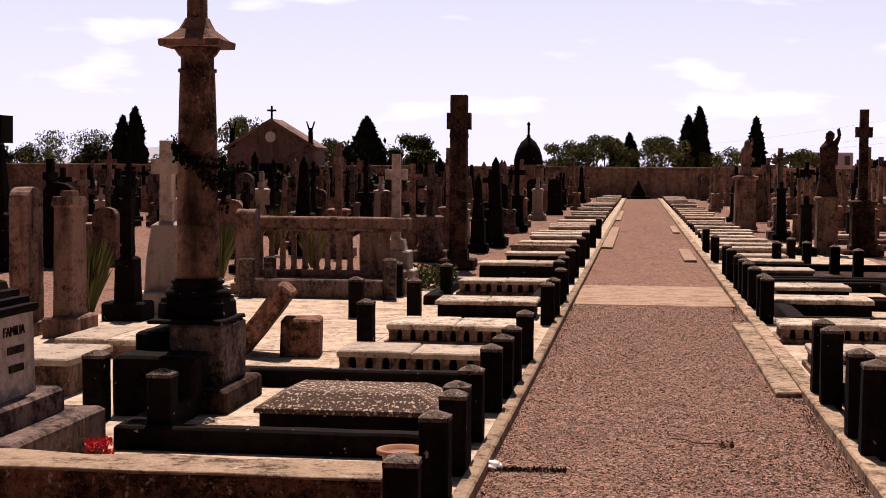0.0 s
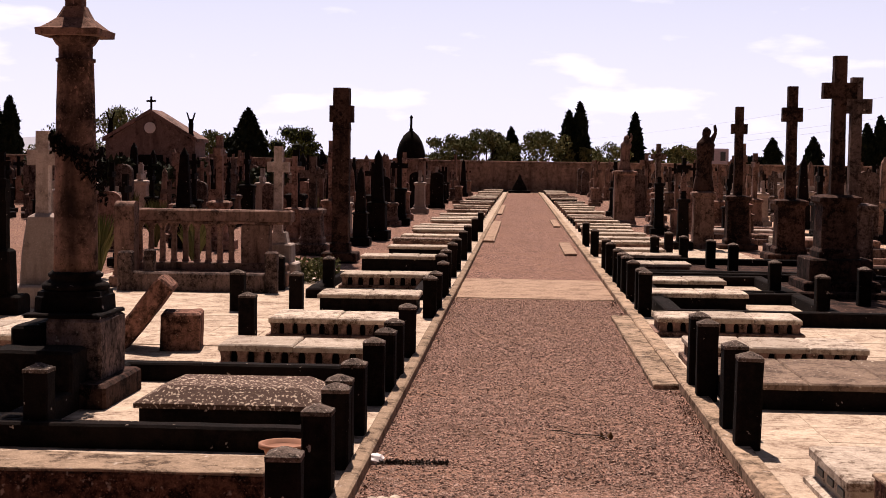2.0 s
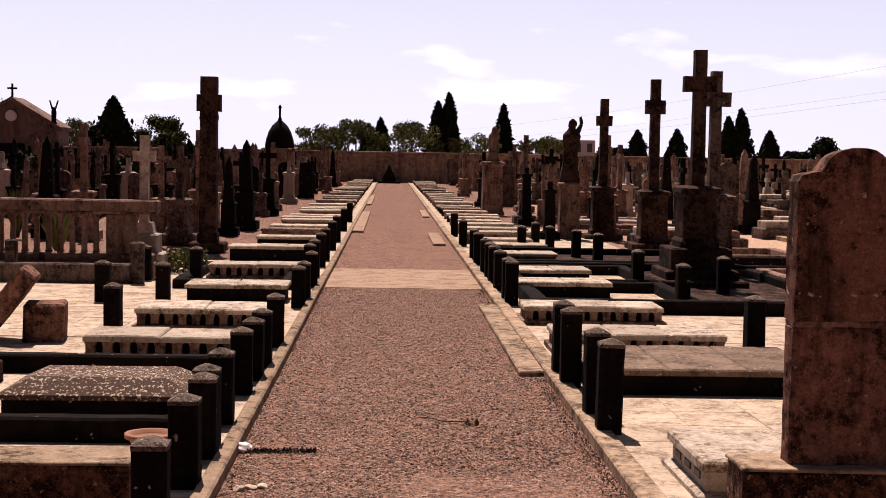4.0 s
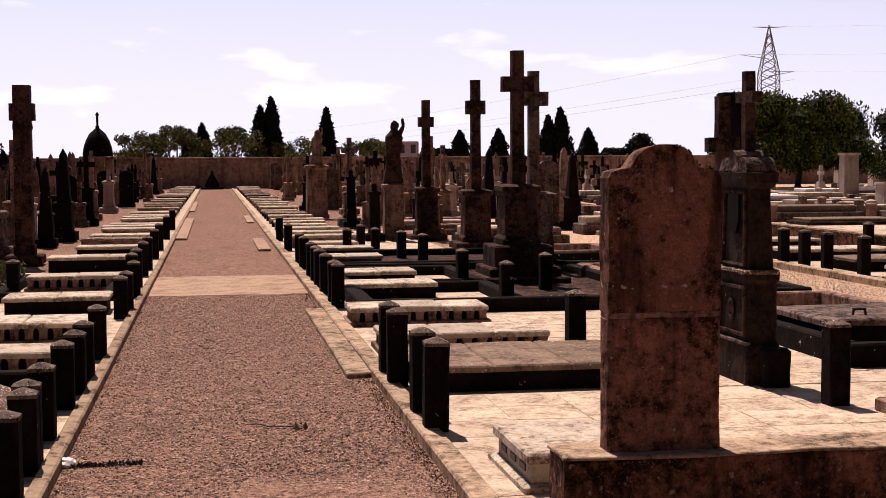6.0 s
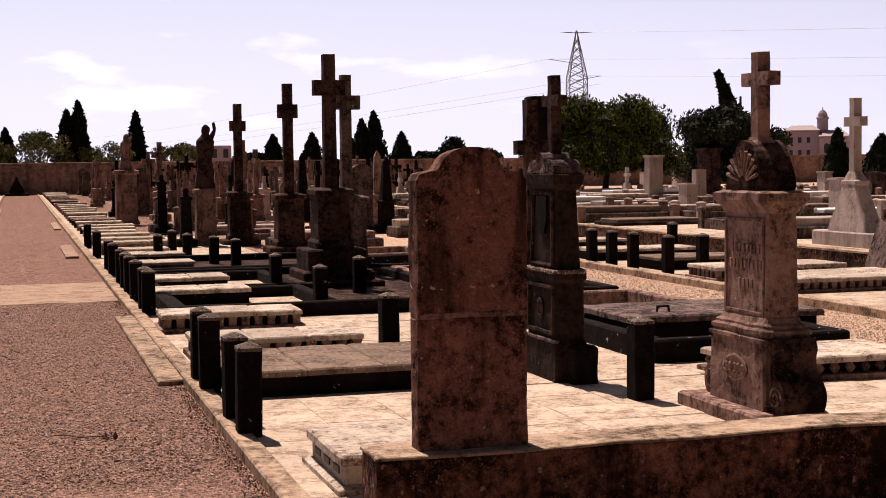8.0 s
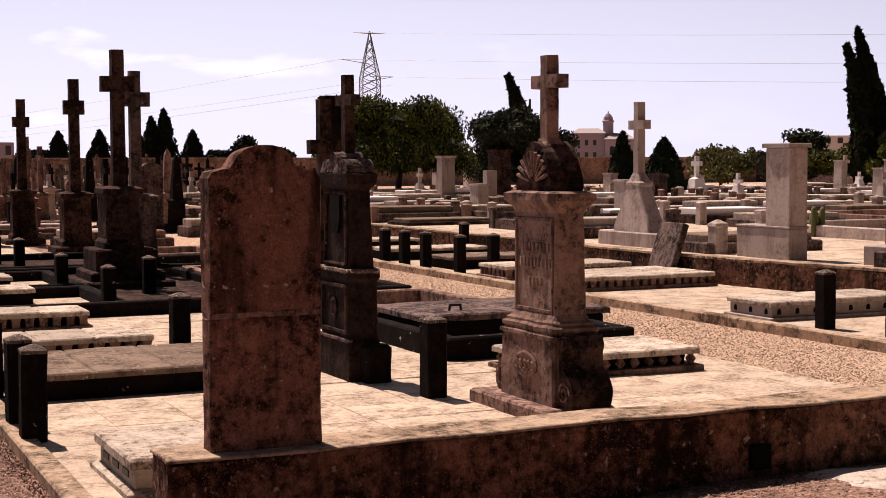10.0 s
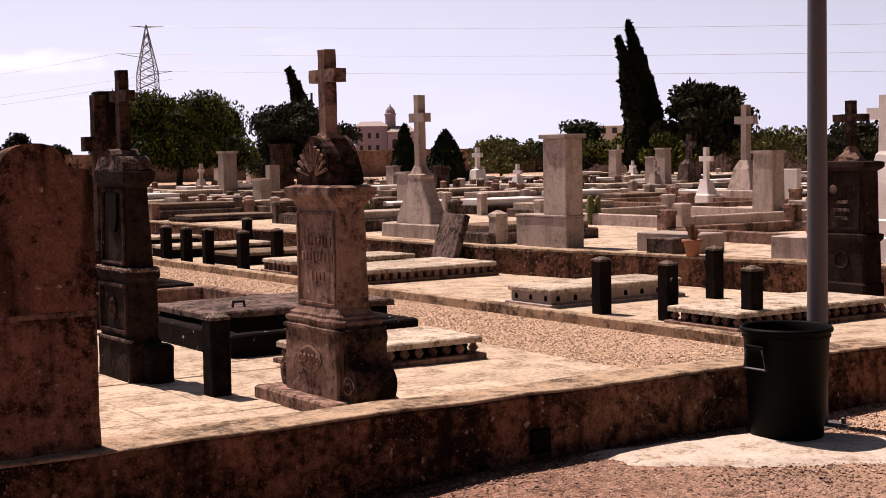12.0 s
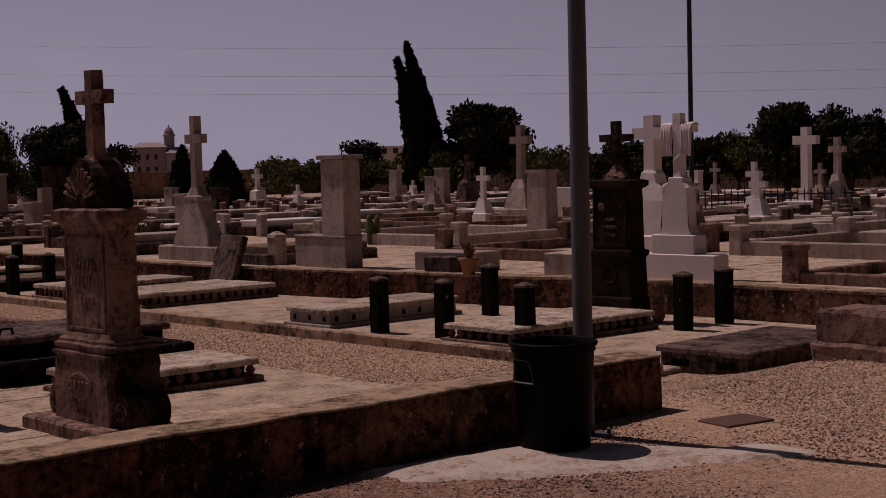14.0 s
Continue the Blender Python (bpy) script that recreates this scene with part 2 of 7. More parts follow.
COLUMN = stone("column_stone", (0.23, 0.128, 0.098), (0.02, 0.012, 0.01), (0.3, 0.2, 0.16), (0.46, 0.72), (0.74, 0.82), 0.95, 2.2, 0.004)
PALE = stone("pale_stone", (0.42, 0.335, 0.3), (0.12, 0.085, 0.072), (0.5, 0.4, 0.34), (0.5, 0.8), (0.72, 0.8), 0.45, 1.0, 0.003)
WHITE = stone("white_marble", (0.72, 0.64, 0.63), (0.42, 0.35, 0.32), (0.76, 0.7, 0.68), (0.6, 0.95), (0.78, 0.84), 0.15, 1.5, 0.002, 0.06, 0.6)
PLASTER = stone("stained_plaster", (0.3, 0.19, 0.15), (0.07, 0.045, 0.035), (0.4, 0.3, 0.25), (0.44, 0.7), (0.7, 0.8), 0.7, 4.0)
FARSTONE = stone("far_masonry", (0.26, 0.165, 0.145), (0.07, 0.045, 0.04), (0.36, 0.26, 0.23), (0.44, 0.7), (0.7, 0.8), 0.6, 3.0)
GRAVEL = gravel_mat("gravel", (0.07, 0.037, 0.029), (0.31, 0.178, 0.137), (0.25, 0.14, 0.1))
SUNLITCAP = stone("sunlit_cap_stone", (0.17, 0.125, 0.105), (0.012, 0.009, 0.008), (0.5, 0.42, 0.36), (0.42, 0.66), (0.62, 0.7), 0.2, 0.22)
CROSSING = stone("worn_concrete", (0.36, 0.245, 0.175), (0.14, 0.085, 0.06), (0.5, 0.4, 0.32), (0.46, 0.7), (0.66, 0.78), 0.0, 0.7, 0.004, 0.1)
PEBBLE_PALE = leaf_mat("pale_pebble_mix", (0.2, 0.13, 0.09), (0.66, 0.49, 0.36))
PEBBLE_MIX = leaf_mat("pebble_mix", (0.06, 0.033, 0.026), (0.46, 0.3, 0.24))
CONCRETE = stone("pale_concrete", (0.62, 0.55, 0.49), (0.24, 0.16, 0.11), (0.7, 0.65, 0.6), (0.42, 0.7), (0.68, 0.78), 0.0, 0.6, 0.004)
BLACKPLASTIC = plain("black_plastic", (0.004, 0.004, 0.004), 0.5, 0, 0.3, 30, 0.001, 0.03)
STEEL = plain("galvanised_steel", (0.1, 0.09, 0.1), 0.55, 0.2, 0.15, 25, 0.001)
DARKSTEEL = plain("dark_painted_steel", (0.02, 0.02, 0.022), 0.5, 0.2)
WIRE = plain("bright_wire", (0.4, 0.4, 0.42), 0.5, 0.3)
PYLON = plain("lattice_steel", (0.13, 0.12, 0.13), 0.6, 0.5)
TERRACOTTA = plain("terracotta", (0.27, 0.115, 0.065), 0.85, 0, 0.25)
RED = plain("red_petals", (0.6, 0.03, 0.04), 0.7, 0, 0.4, 60)
BARK = plain("bark", (0.04, 0.027, 0.02), 0.9, 0, 0.4, 15, 0.02)
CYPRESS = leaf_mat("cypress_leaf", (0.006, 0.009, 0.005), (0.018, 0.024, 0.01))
PINE = leaf_mat("pine_leaf", (0.012, 0.018, 0.005), (0.13, 0.145, 0.025))
OLIVE = leaf_mat("olive_leaf", (0.014, 0.017, 0.01), (0.045, 0.048, 0.026))
SHRUB = leaf_mat("shrub_leaf", (0.05, 0.062, 0.022), (0.2, 0.19, 0.08))
EARTHBITS = leaf_mat("earth_bits", (0.035, 0.02, 0.014), (0.16, 0.09, 0.06))
DRYLEAF = leaf_mat("dry_leaf", (0.1, 0.06, 0.035), (0.2, 0.12, 0.06))
# pale greyed tile colour, with distance haze mixed in
HAZYROOF = plain("hazy_roof_tile", (0.34, 0.28, 0.28), 0.9, 0, 0.3, 2)
GLASSDARK = plain("dark_window_glass", (0.03, 0.03, 0.035), 0.15, 0, 0.2, 2, 0.0)
LETTER = plain("lead_letter", (0.04, 0.03, 0.03), 0.7)


# ---- mesh helpers ----
def thing(name, label, category, x=0.0, y=0.0, z=0.0, rz=0.0, group="", kind=""):
    ob = new(name)
    ob.empty_display_size = 0.1
    ob.matrix_basis = pose(x, y, z, 0, 0, rz)
    return tagged(ob, label, category, group, kind)


def part(name, bm, material, parent=None, label="", smooth=False):
    me = bpy.data.meshes.new(name)
    if smooth:
        for fc in bm.faces:
            fc.smooth = True
    bmesh.ops.recalc_face_normals(bm, faces=bm.faces)
    bm.to_mesh(me)
    bm.free()
    me.materials.append(material)
    ob = new(name, me)
    ob.parent = parent
    if label:
        ob["label"] = label
    return ob


def ribbon(bm, pts, r, n=4):
    """One continuous thin tube through pts."""
    rings = []
    for i, p in enumerate(pts):
        d = (pts[min(i + 1, len(pts) - 1)] - pts[max(i - 1, 0)]).to_track_quat("Z", "Y")
        rings.append([bm.verts.new(p + d @ Vector((r * math.cos(6.2832 * k / n), r * math.sin(6.2832 * k / n), 0))) for k in range(n)])
    for r0, r1 in zip(rings, rings[1:]):
        for k in range(n):
            bm.faces.new((r0[k], r0[(k + 1) % n], r1[(k + 1) % n], r1[k]))


def mesh_thing(name, bm, material, label, category, group="", kind="", smooth=False):
    return tagged(part(name, bm, material, None, "", smooth), label, category, group, kind)


def loft(bm, secs, cx=0.0, cy=0.0, cham=0.0):
    """Stacked rectangles (z, width, depth[, dx, dy]) with chamfered corners, closed at both ends."""
    rings = []
    for s in secs:
        z, w, d = s[:3]
        ox, oy = s[3:5] if len(s) > 4 else (0, 0)
        c = min(cham, w * 0.3, d * 0.3)
        a, b2 = w / 2, d / 2
        pts = ((-a + c, -b2), (a - c, -b2), (a, -b2 + c), (a, b2 - c), (a - c, b2), (-a + c, b2), (-a, b2 - c), (-a, -b2 + c)) if c > 0 else ((-a, -b2), (a, -b2), (a, b2), (-a, b2))
        rings.append([bm.verts.new((cx + ox + p[0], cy + oy + p[1], z)) for p in pts])
    n = len(rings[0])
    for r0, r1 in zip(rings, rings[1:]):
        for i in range(n):
            bm.faces.new((r0[i], r0[(i + 1) % n], r1[(i + 1) % n], r1[i]))
    bm.faces.new(list(reversed(rings[0])))
    bm.faces.new(rings[-1])


def box(bm, x0, x1, y0, y1, z0, z1, cham=0.006):
    w, d = x1 - x0, y1 - y0
    c = min(cham, (z1 - z0) * 0.3, w * 0.3, d * 0.3)
    loft(bm, [(z0, w, d), (z1 - c, w, d), (z1, w - 2 * c, d - 2 * c)], (x0 + x1) / 2, (y0 + y1) / 2, c)


def lathe(bm, prof, n=16, cx=0.0, cy=0.0):
    rings = []
    for r, z in prof:
        rings.append([bm.verts.new((cx + r * math.cos(2 * math.pi * i / n), cy + r * math.sin(2 * math.pi * i / n), z)) for i in range(n)])
    for r0, r1 in zip(rings, rings[1:]):
        for i in range(n):
            bm.faces.new((r0[i], r0[(i + 1) % n], r1[(i + 1) % n], r1[i]))
    bm.faces.new(list(reversed(rings[0])))
    bm.faces.new(rings[-1])


def tube(bm, a, b, r0, r1=None, n=8):
    a, b = Vector(a), Vector(b)
    r1 = r0 if r1 is None else r1
    q = (b - a).to_track_quat("Z", "Y")
    ra = [bm.verts.new(a + q @ Vector((r0 * math.cos(6.2832 * i / n), r0 * math.sin(6.2832 * i / n), 0))) for i in range(n)]
    rb = [bm.verts.new(b + q @ Vector((r1 * math.cos(6.2832 * i / n), r1 * math.sin(6.2832 * i / n), 0))) for i in range(n)]
    for i in range(n):
        bm.faces.new((ra[i], ra[(i + 1) % n], rb[(i + 1) % n], rb[i]))
    bm.faces.new(list(reversed(ra)))
    bm.faces.new(rb)


def extrude_x(bm, prof, x0, x1):
    """Closed outline of (y, z) pairs drawn out from x0 to x1."""
    a = [bm.verts.new((x0, p[0], p[1])) for p in prof]
    b = [bm.verts.new((x1, p[0], p[1])) for p in prof]
    n = len(prof)
    for i in range(n):
        bm.faces.new((a[i], a[(i + 1) % n], b[(i + 1) % n], b[i]))
    bm.faces.new(list(reversed(a)))
    bm.faces.new(b)


def wear(bm, cut, amp, freq=3.0):
    """Cuts long edges and shifts points a little, as weather does."""
    for _ in range(4):
        long = [e for e in bm.edges if e.calc_length() > cut]
        if not long:
            break
        bmesh.ops.subdivide_edges(bm, edges=long, cuts=1, use_grid_fill=True)
    bmesh.ops.triangulate(bm, faces=[f for f in bm.faces if len(f.verts) > 4])
    for v in bm.verts:
        v.co += noise.noise_vector(v.co * freq + Vector((3.7, 1.3, 8.1))) * amp + noise.noise_vector(v.co * freq * 5) * amp * 0.5


def cross_bm(bm, z0, z1, w, d, arm_z, arm_h, arm_w, cx=0.0, cy=0.0, along="x", taper=0.92):
    """A stone cross: shaft and arms as one outline. along: the axis of the arms."""
    a, c = arm_w / 2, w / 2
    ol = [(-c, z0), (c, z0), (c * taper, arm_z), (a, arm_z), (a, arm_z + arm_h), (c * taper, arm_z + arm_h), (c * taper, z1), (-c * taper, z1), (-c * taper, arm_z + arm_h), (-a, arm_z + arm_h), (-a, arm_z), (-c * taper, arm_z)]
    f, b = [], []
    for u, z in ol:
        p, q = ((cx + u, cy - d / 2), (cx + u, cy + d / 2)) if along == "x" else ((cx - d / 2, cy + u), (cx + d / 2, cy + u))
        f.append(bm.verts.new((*p, z)))
        b.append(bm.verts.new((*q, z)))
    n = len(ol)
    for i in range(n):
        bm.faces.new((f[i], f[(i + 1) % n], b[(i + 1) % n], b[i]))
    for r in (f, b):
        for idx in ((0, 1, 2, 11), (2, 5, 8, 11), (2, 3, 4, 5), (8, 9, 10, 11), (5, 6, 7, 8)):
            bm.faces.new([r[i] for i in idx])
    bmesh.ops.bevel(bm, geom=[e for e in bm.edges if len(e.link_faces) == 2 and e.calc_face_angle(0) > 0.6 and all(v in set(f + b) for v in e.verts)], offset=min(w, d) * 0.06, segments=1, affect="EDGES")


B = bmesh.new


# ---- ground ----
def hump(x, y):
    """The gravel yard in front of the low wall is banked up a little."""
    a = min(max((x - 2.0) / 2.0, 0), 1)
    b = min(max((6.6 - y) / 1.2, 0), 1) if x > 6.85 else (1.0 if y < 5.5 else 0.0)
    s = lambda v: v * v * (3 - 2 * v)
    return 0.16 * s(a) * s(b)


def make_ground():
    bm = B()
    xs = [-2500, -600, -150, -60] + [-30 + i * 3 for i in range(10)] + [i * 0.25 for i in range(0, 61)] + [18, 24, 34, 60, 150, 600, 2500]
    ys = [-2500, -300, -40, -10, -4, 0] + [0.5 + i * 0.25 for i in range(0, 30)] + [8.5, 10, 15, 25, 50, 100, 200, 500, 1000, 3000]
    g = [[bm.verts.new((x, y, hump(x, y) + (0.012 * noise.noise(Vector((x * 0.8, y * 0.8, 0))) if 0 < x < 15 and 0 < y < 9 else 0))) for x in xs] for y in ys]
    for j in range(len(ys) - 1):
        for i in range(len(xs) - 1):
            bm.faces.new((g[j][i], g[j][i + 1], g[j + 1][i + 1], g[j + 1][i]))
    mesh_thing("ground", bm, GRAVEL, "brown gravel ground with patches of earth", "ground", kind="structure", smooth=True)


make_ground()


def strip(name, x0, x1, y0, y1, z0, z1, mat, label, category="pavement", cut=0.0):
    bm = B()
    box(bm, x0, x1, y0, y1, z0, z1, 0.012)
    if cut:
        wear(bm, cut, 0.008)
    return mesh_thing(name, bm, mat, label, category, kind="structure")


strip("pavement_middle", 1.36, 4.4, 24.0, 34.0, -0.1, 0.032, PAVING, "pale worn paving between rows of graves")
strip("pavement_east", 1.36, 7.0, 5.5, 24.0, -0.1, 0.035, PAVING, "pale worn paving round the graves")
strip("pavement_east_far", 1.36, 3.0, 34.0, 96.0, -0.1, 0.03, PAVING, "pale worn paving between rows of graves")
strip("pavement_west", -6.0, -0.89, 6.6, 22.0, -0.1, 0.03, PAVING, "pale worn paving round the graves")
strip("pavement_west_far", -2.45, -0.89, 22.0, 96.0, -0.1, 0.025, PAVING, "pale worn paving between rows of graves")
strip("pavement_terrace", 8.78, 11.2, 6.75, 24.0, -0.1, 0.05, PAVING, "pale concrete paving beside the gravel path")
strip("pavement_terrace_far", 8.78, 11.2, 24.0, 60.0, -0.1, 0.04, PAVING, "pale concrete paving beside the gravel path")
strip("kerb_path_west", -0.89, -0.8, 5.4, 96.0, -0.1, 0.07, KERB, "worn stone kerb along the gravel path", "kerb", 0.6)
strip("kerb_path_east", 1.22, 1.36, 5.2, 96.0, -0.1, 0.07, KERB, "worn stone kerb along the gravel path", "kerb", 0.6)
strip("kerb_terrace", 8.62, 8.78, 6.75, 60.0, -0.1, 0.1, KERB, "low stone kerb beside the gravel path", "kerb", 0.6)
strip("path_crossing", -0.8, 1.22, 17.9, 21.0, -0.1, 0.012, CROSSING, "worn pinkish concrete strip across the gravel path", "pavement", 0.5)


def lit_top_wall(name, a, h, label, cap=0.012, over=0.0, cutlen=0.16):
    x0, x1, y0, y1 = a
    bm = B()
    box(bm, x0, x1, y0, y1, -0.1, h - cap, 0.01)
    wear(bm, cutlen, 0.012, 2.5)
    w = mesh_thing(name, bm, WALLSTAIN, label, "wall", kind="structure")
    # thin top skin of the same masonry, paler to paint sunlight on it
    bm = B()
    box(bm, x0 - over, x1 + over, y0 - over, y1 + over, h - cap - 0.002, h, 0.005)
    wear(bm, cutlen * 0.8, 0.012, 3.5)
    part("coping", bm, KERB, w, "worn flat top, paler with sunlight in its colour")
    return w


near_wall = lit_top_wall("low_wall", (1.38, 6.86, 5.22, 5.50), 0.497, "low stained masonry wall with a worn flat top")
# solid black block; the dark inside the drain hole is its colour
bm = B()
box(bm, 4.14, 4.26, 5.2, 5.24, 0.2, 0.32, 0.008)
part("drain_opening", bm, BLACKPLASTIC, near_wall, "small dark square drain opening")
lit_top_wall("low_wall_west", (-7.0, -1.1, 6.1, 6.46), 0.3, "low stained stone wall with a flat top")


def terrace_wall():
    for nm, a in (("terrace_wall", (11.15, 11.45, 15.3, 60.0)), ("terrace_wall_near", (12.1, 12.4, 3.0, 9.8))):
        lit_top_wall(nm, a, 0.4, "low stained retaining wall with a sunlit-coloured top", 0.03, 0.01 if nm == "terrace_wall" else 0.0, 0.4)
    slant = lit_top_wall("terrace_wall_slanting", (0.0, 0.3, 0.0, 5.56), 0.402, "low stained retaining wall with a sunlit-coloured top", 0.03, 0.0, 0.3)
    slant.matrix_basis = pose(12.09, 9.8, 0, 0, 0, 9.6)
    strip("terrace_floor", 11.45, 45.0, 15.3, 62.0, -0.1, 0.39, PAVING, "pale paved terrace under the newer graves")
    strip("terrace_floor_middle", 12.4, 45.0, 10.1, 15.3, -0.1, 0.39, PAVING, "pale paved terrace under the newer graves")
    bm = B()
    ol = ((11.46, 15.3), (12.4, 15.3), (12.4, 9.8), (12.36, 9.8))
    lo, hi = [bm.verts.new((x, y, -0.1)) for x, y in ol], [bm.verts.new((x, y, 0.388)) for x, y in ol]
    for i in range(4):
        bm.faces.new((lo[i], lo[(i + 1) % 4], hi[(i + 1) % 4], hi[i]))
    bm.faces.new(lo)
    bm.faces.new(hi)
    mesh_thing("terrace_floor_edge", bm, PAVING, "pale paved strip behind the slanting wall", "pavement", kind="structure")
    strip("terrace_floor_near", 12.4, 45.0, 3.0, 10.1, -0.1, 0.385, PAVING, "pale paved terrace under the newer graves")
    strip("pavement_recess", 11.2, 12.1, 6.75, 15.0, -0.1, 0.045, PAVING, "pale concrete paving before the low wall")


terrace_wall()


def boundary_walls():
    for nm, x0, x1, y0, y1, h in (("boundary_wall_north", -70, 75, 98, 98.4, 2.0), ("boundary_wall_east", 75, 75.4, -20, 98.4, 2.4), ("boundary_wall_west", -70.4, -70, -20, 98.4, 2.0)):
        bm = B()
        box(bm, x0, x1, y0, y1, -0.2, h, 0.03)
        box(bm, x0 - 0.1, x1 + 0.1, y0 - 0.1, y1 + 0.1, h + 0.004, h + 0.14, 0.03)
        mesh_thing(nm, bm, GREYSTONE if nm == "boundary_wall_east" else PLASTER, "long plastered cemetery boundary wall with coping", "wall", kind="structure")


boundary_walls()


# ---- grave posts ----
def post_parts(h, w=0.147):
    bm = B()
    loft(bm, [(0, w, w), (h - 0.05, w, w)], cham=0.012)
    wear(bm, 0.15, 0.003, 9)
    t = thing("grave_post", "dark weathered square stone post with pointed cap", "post", 0, -60)
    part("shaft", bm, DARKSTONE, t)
    # lichened cap, also paler than the shaft to paint the sunlit top
    bm = B()
    loft(bm, [(h - 0.05, w * 1.02, w * 1.02), (h - 0.03, w * 1.02, w * 1.02), (h, 0.03, 0.03)], cham=0.006)
    wear(bm, 0.06, 0.002, 12)
    part("cap", bm, SUNLITCAP, t, "lichen-flecked cap, paler grey to paint its sunlit top")
    return t


POSTS = {h: post_parts(h) for h in (0.46, 0.52, 0.58)}


def post(x, y, h=0.52, z=0.03, rz=0.0, tilt=0.0, group="posts round the graves"):
    src = POSTS[min(POSTS, key=lambda k: abs(k - h))]
    ob = copy_thing(src, pose(x, y, z, tilt, tilt * 0.6, rz))
    return tagged(ob, group=group)


for x, y in ((-0.95, 5.76), (-0.96, 6.82), (-0.96, 7.51), (-0.98, 7.82), (-0.98, 8.49), (-0.97, 9.57), (-0.95, 10.18), (-0.94, 10.8), (-0.94, 12.02), (-0.95, 15.21), (-0.93, 15.88), (-0.94, 17.63)):
    post(x, y, 0.46, 0.03, random.uniform(-3, 3), random.uniform(-1, 1))
for y in (18.2, 19.2, 21.0, 22.4, 25.0, 27.4, 31.5, 36.0):
    post(-0.99, y, 0.52, 0.03, random.uniform(-3, 3), random.uniform(-1, 1))
for x, y in ((-2.46, 12.79), (-2.43, 15.43), (-3.11, 18.29), (-2.44, 18.15), (-3.08, 15.46), (-3.45, 8.75), (-2.75, 8.0), (-3.1, 15.5)):
    post(x, y, 0.46, 0.03, random.uniform(-3, 3))
for y in (8.26, 8.79, 10.05, 10.56, 15.76, 16.2, 17.5, 18.5, 19.2, 20.1, 21.8, 22.9, 26.5, 30.0):
    post(1.34 if y < 12 else 1.4, y, 0.58 if y < 12 else 0.52, 0.03, random.uniform(-3, 3), random.uniform(-1, 1))
for x, y in ((2.96, 11.17), (4.08, 8.66), (3.3, 22.1), (3.1, 23.2), (3.21, 18.0), (2.7, 25.9), (2.8, 24.4), (2.3, 24.3), (3.3, 15.6), (4.07, 16.95), (5.0, 17.2), (5.6, 17.2), (6.4, 16.6)):
    post(x, y, 0.58 if y < 12 else 0.52, 0.03, random.uniform(-3, 3))
for x, y in ((9.1, 10.6), (9.2, 9.75), (10.93, 10.9), (9.28, 8.75), (11.0, 8.3), (11.72, 8.35), (8.9, 21.1), (8.9, 20.3), (8.95, 19.6), (9.0, 18.5), (9.6, 18.6), (11.0, 22.5)):
    post(x, y, 0.58, 0.04, random.uniform(-3, 3))


for src in POSTS.values():
    for o in (*src.children_recursive, src):
        bpy.data.objects.remove(o)


# ---- slab tombs ----
BALUSTERS = {}


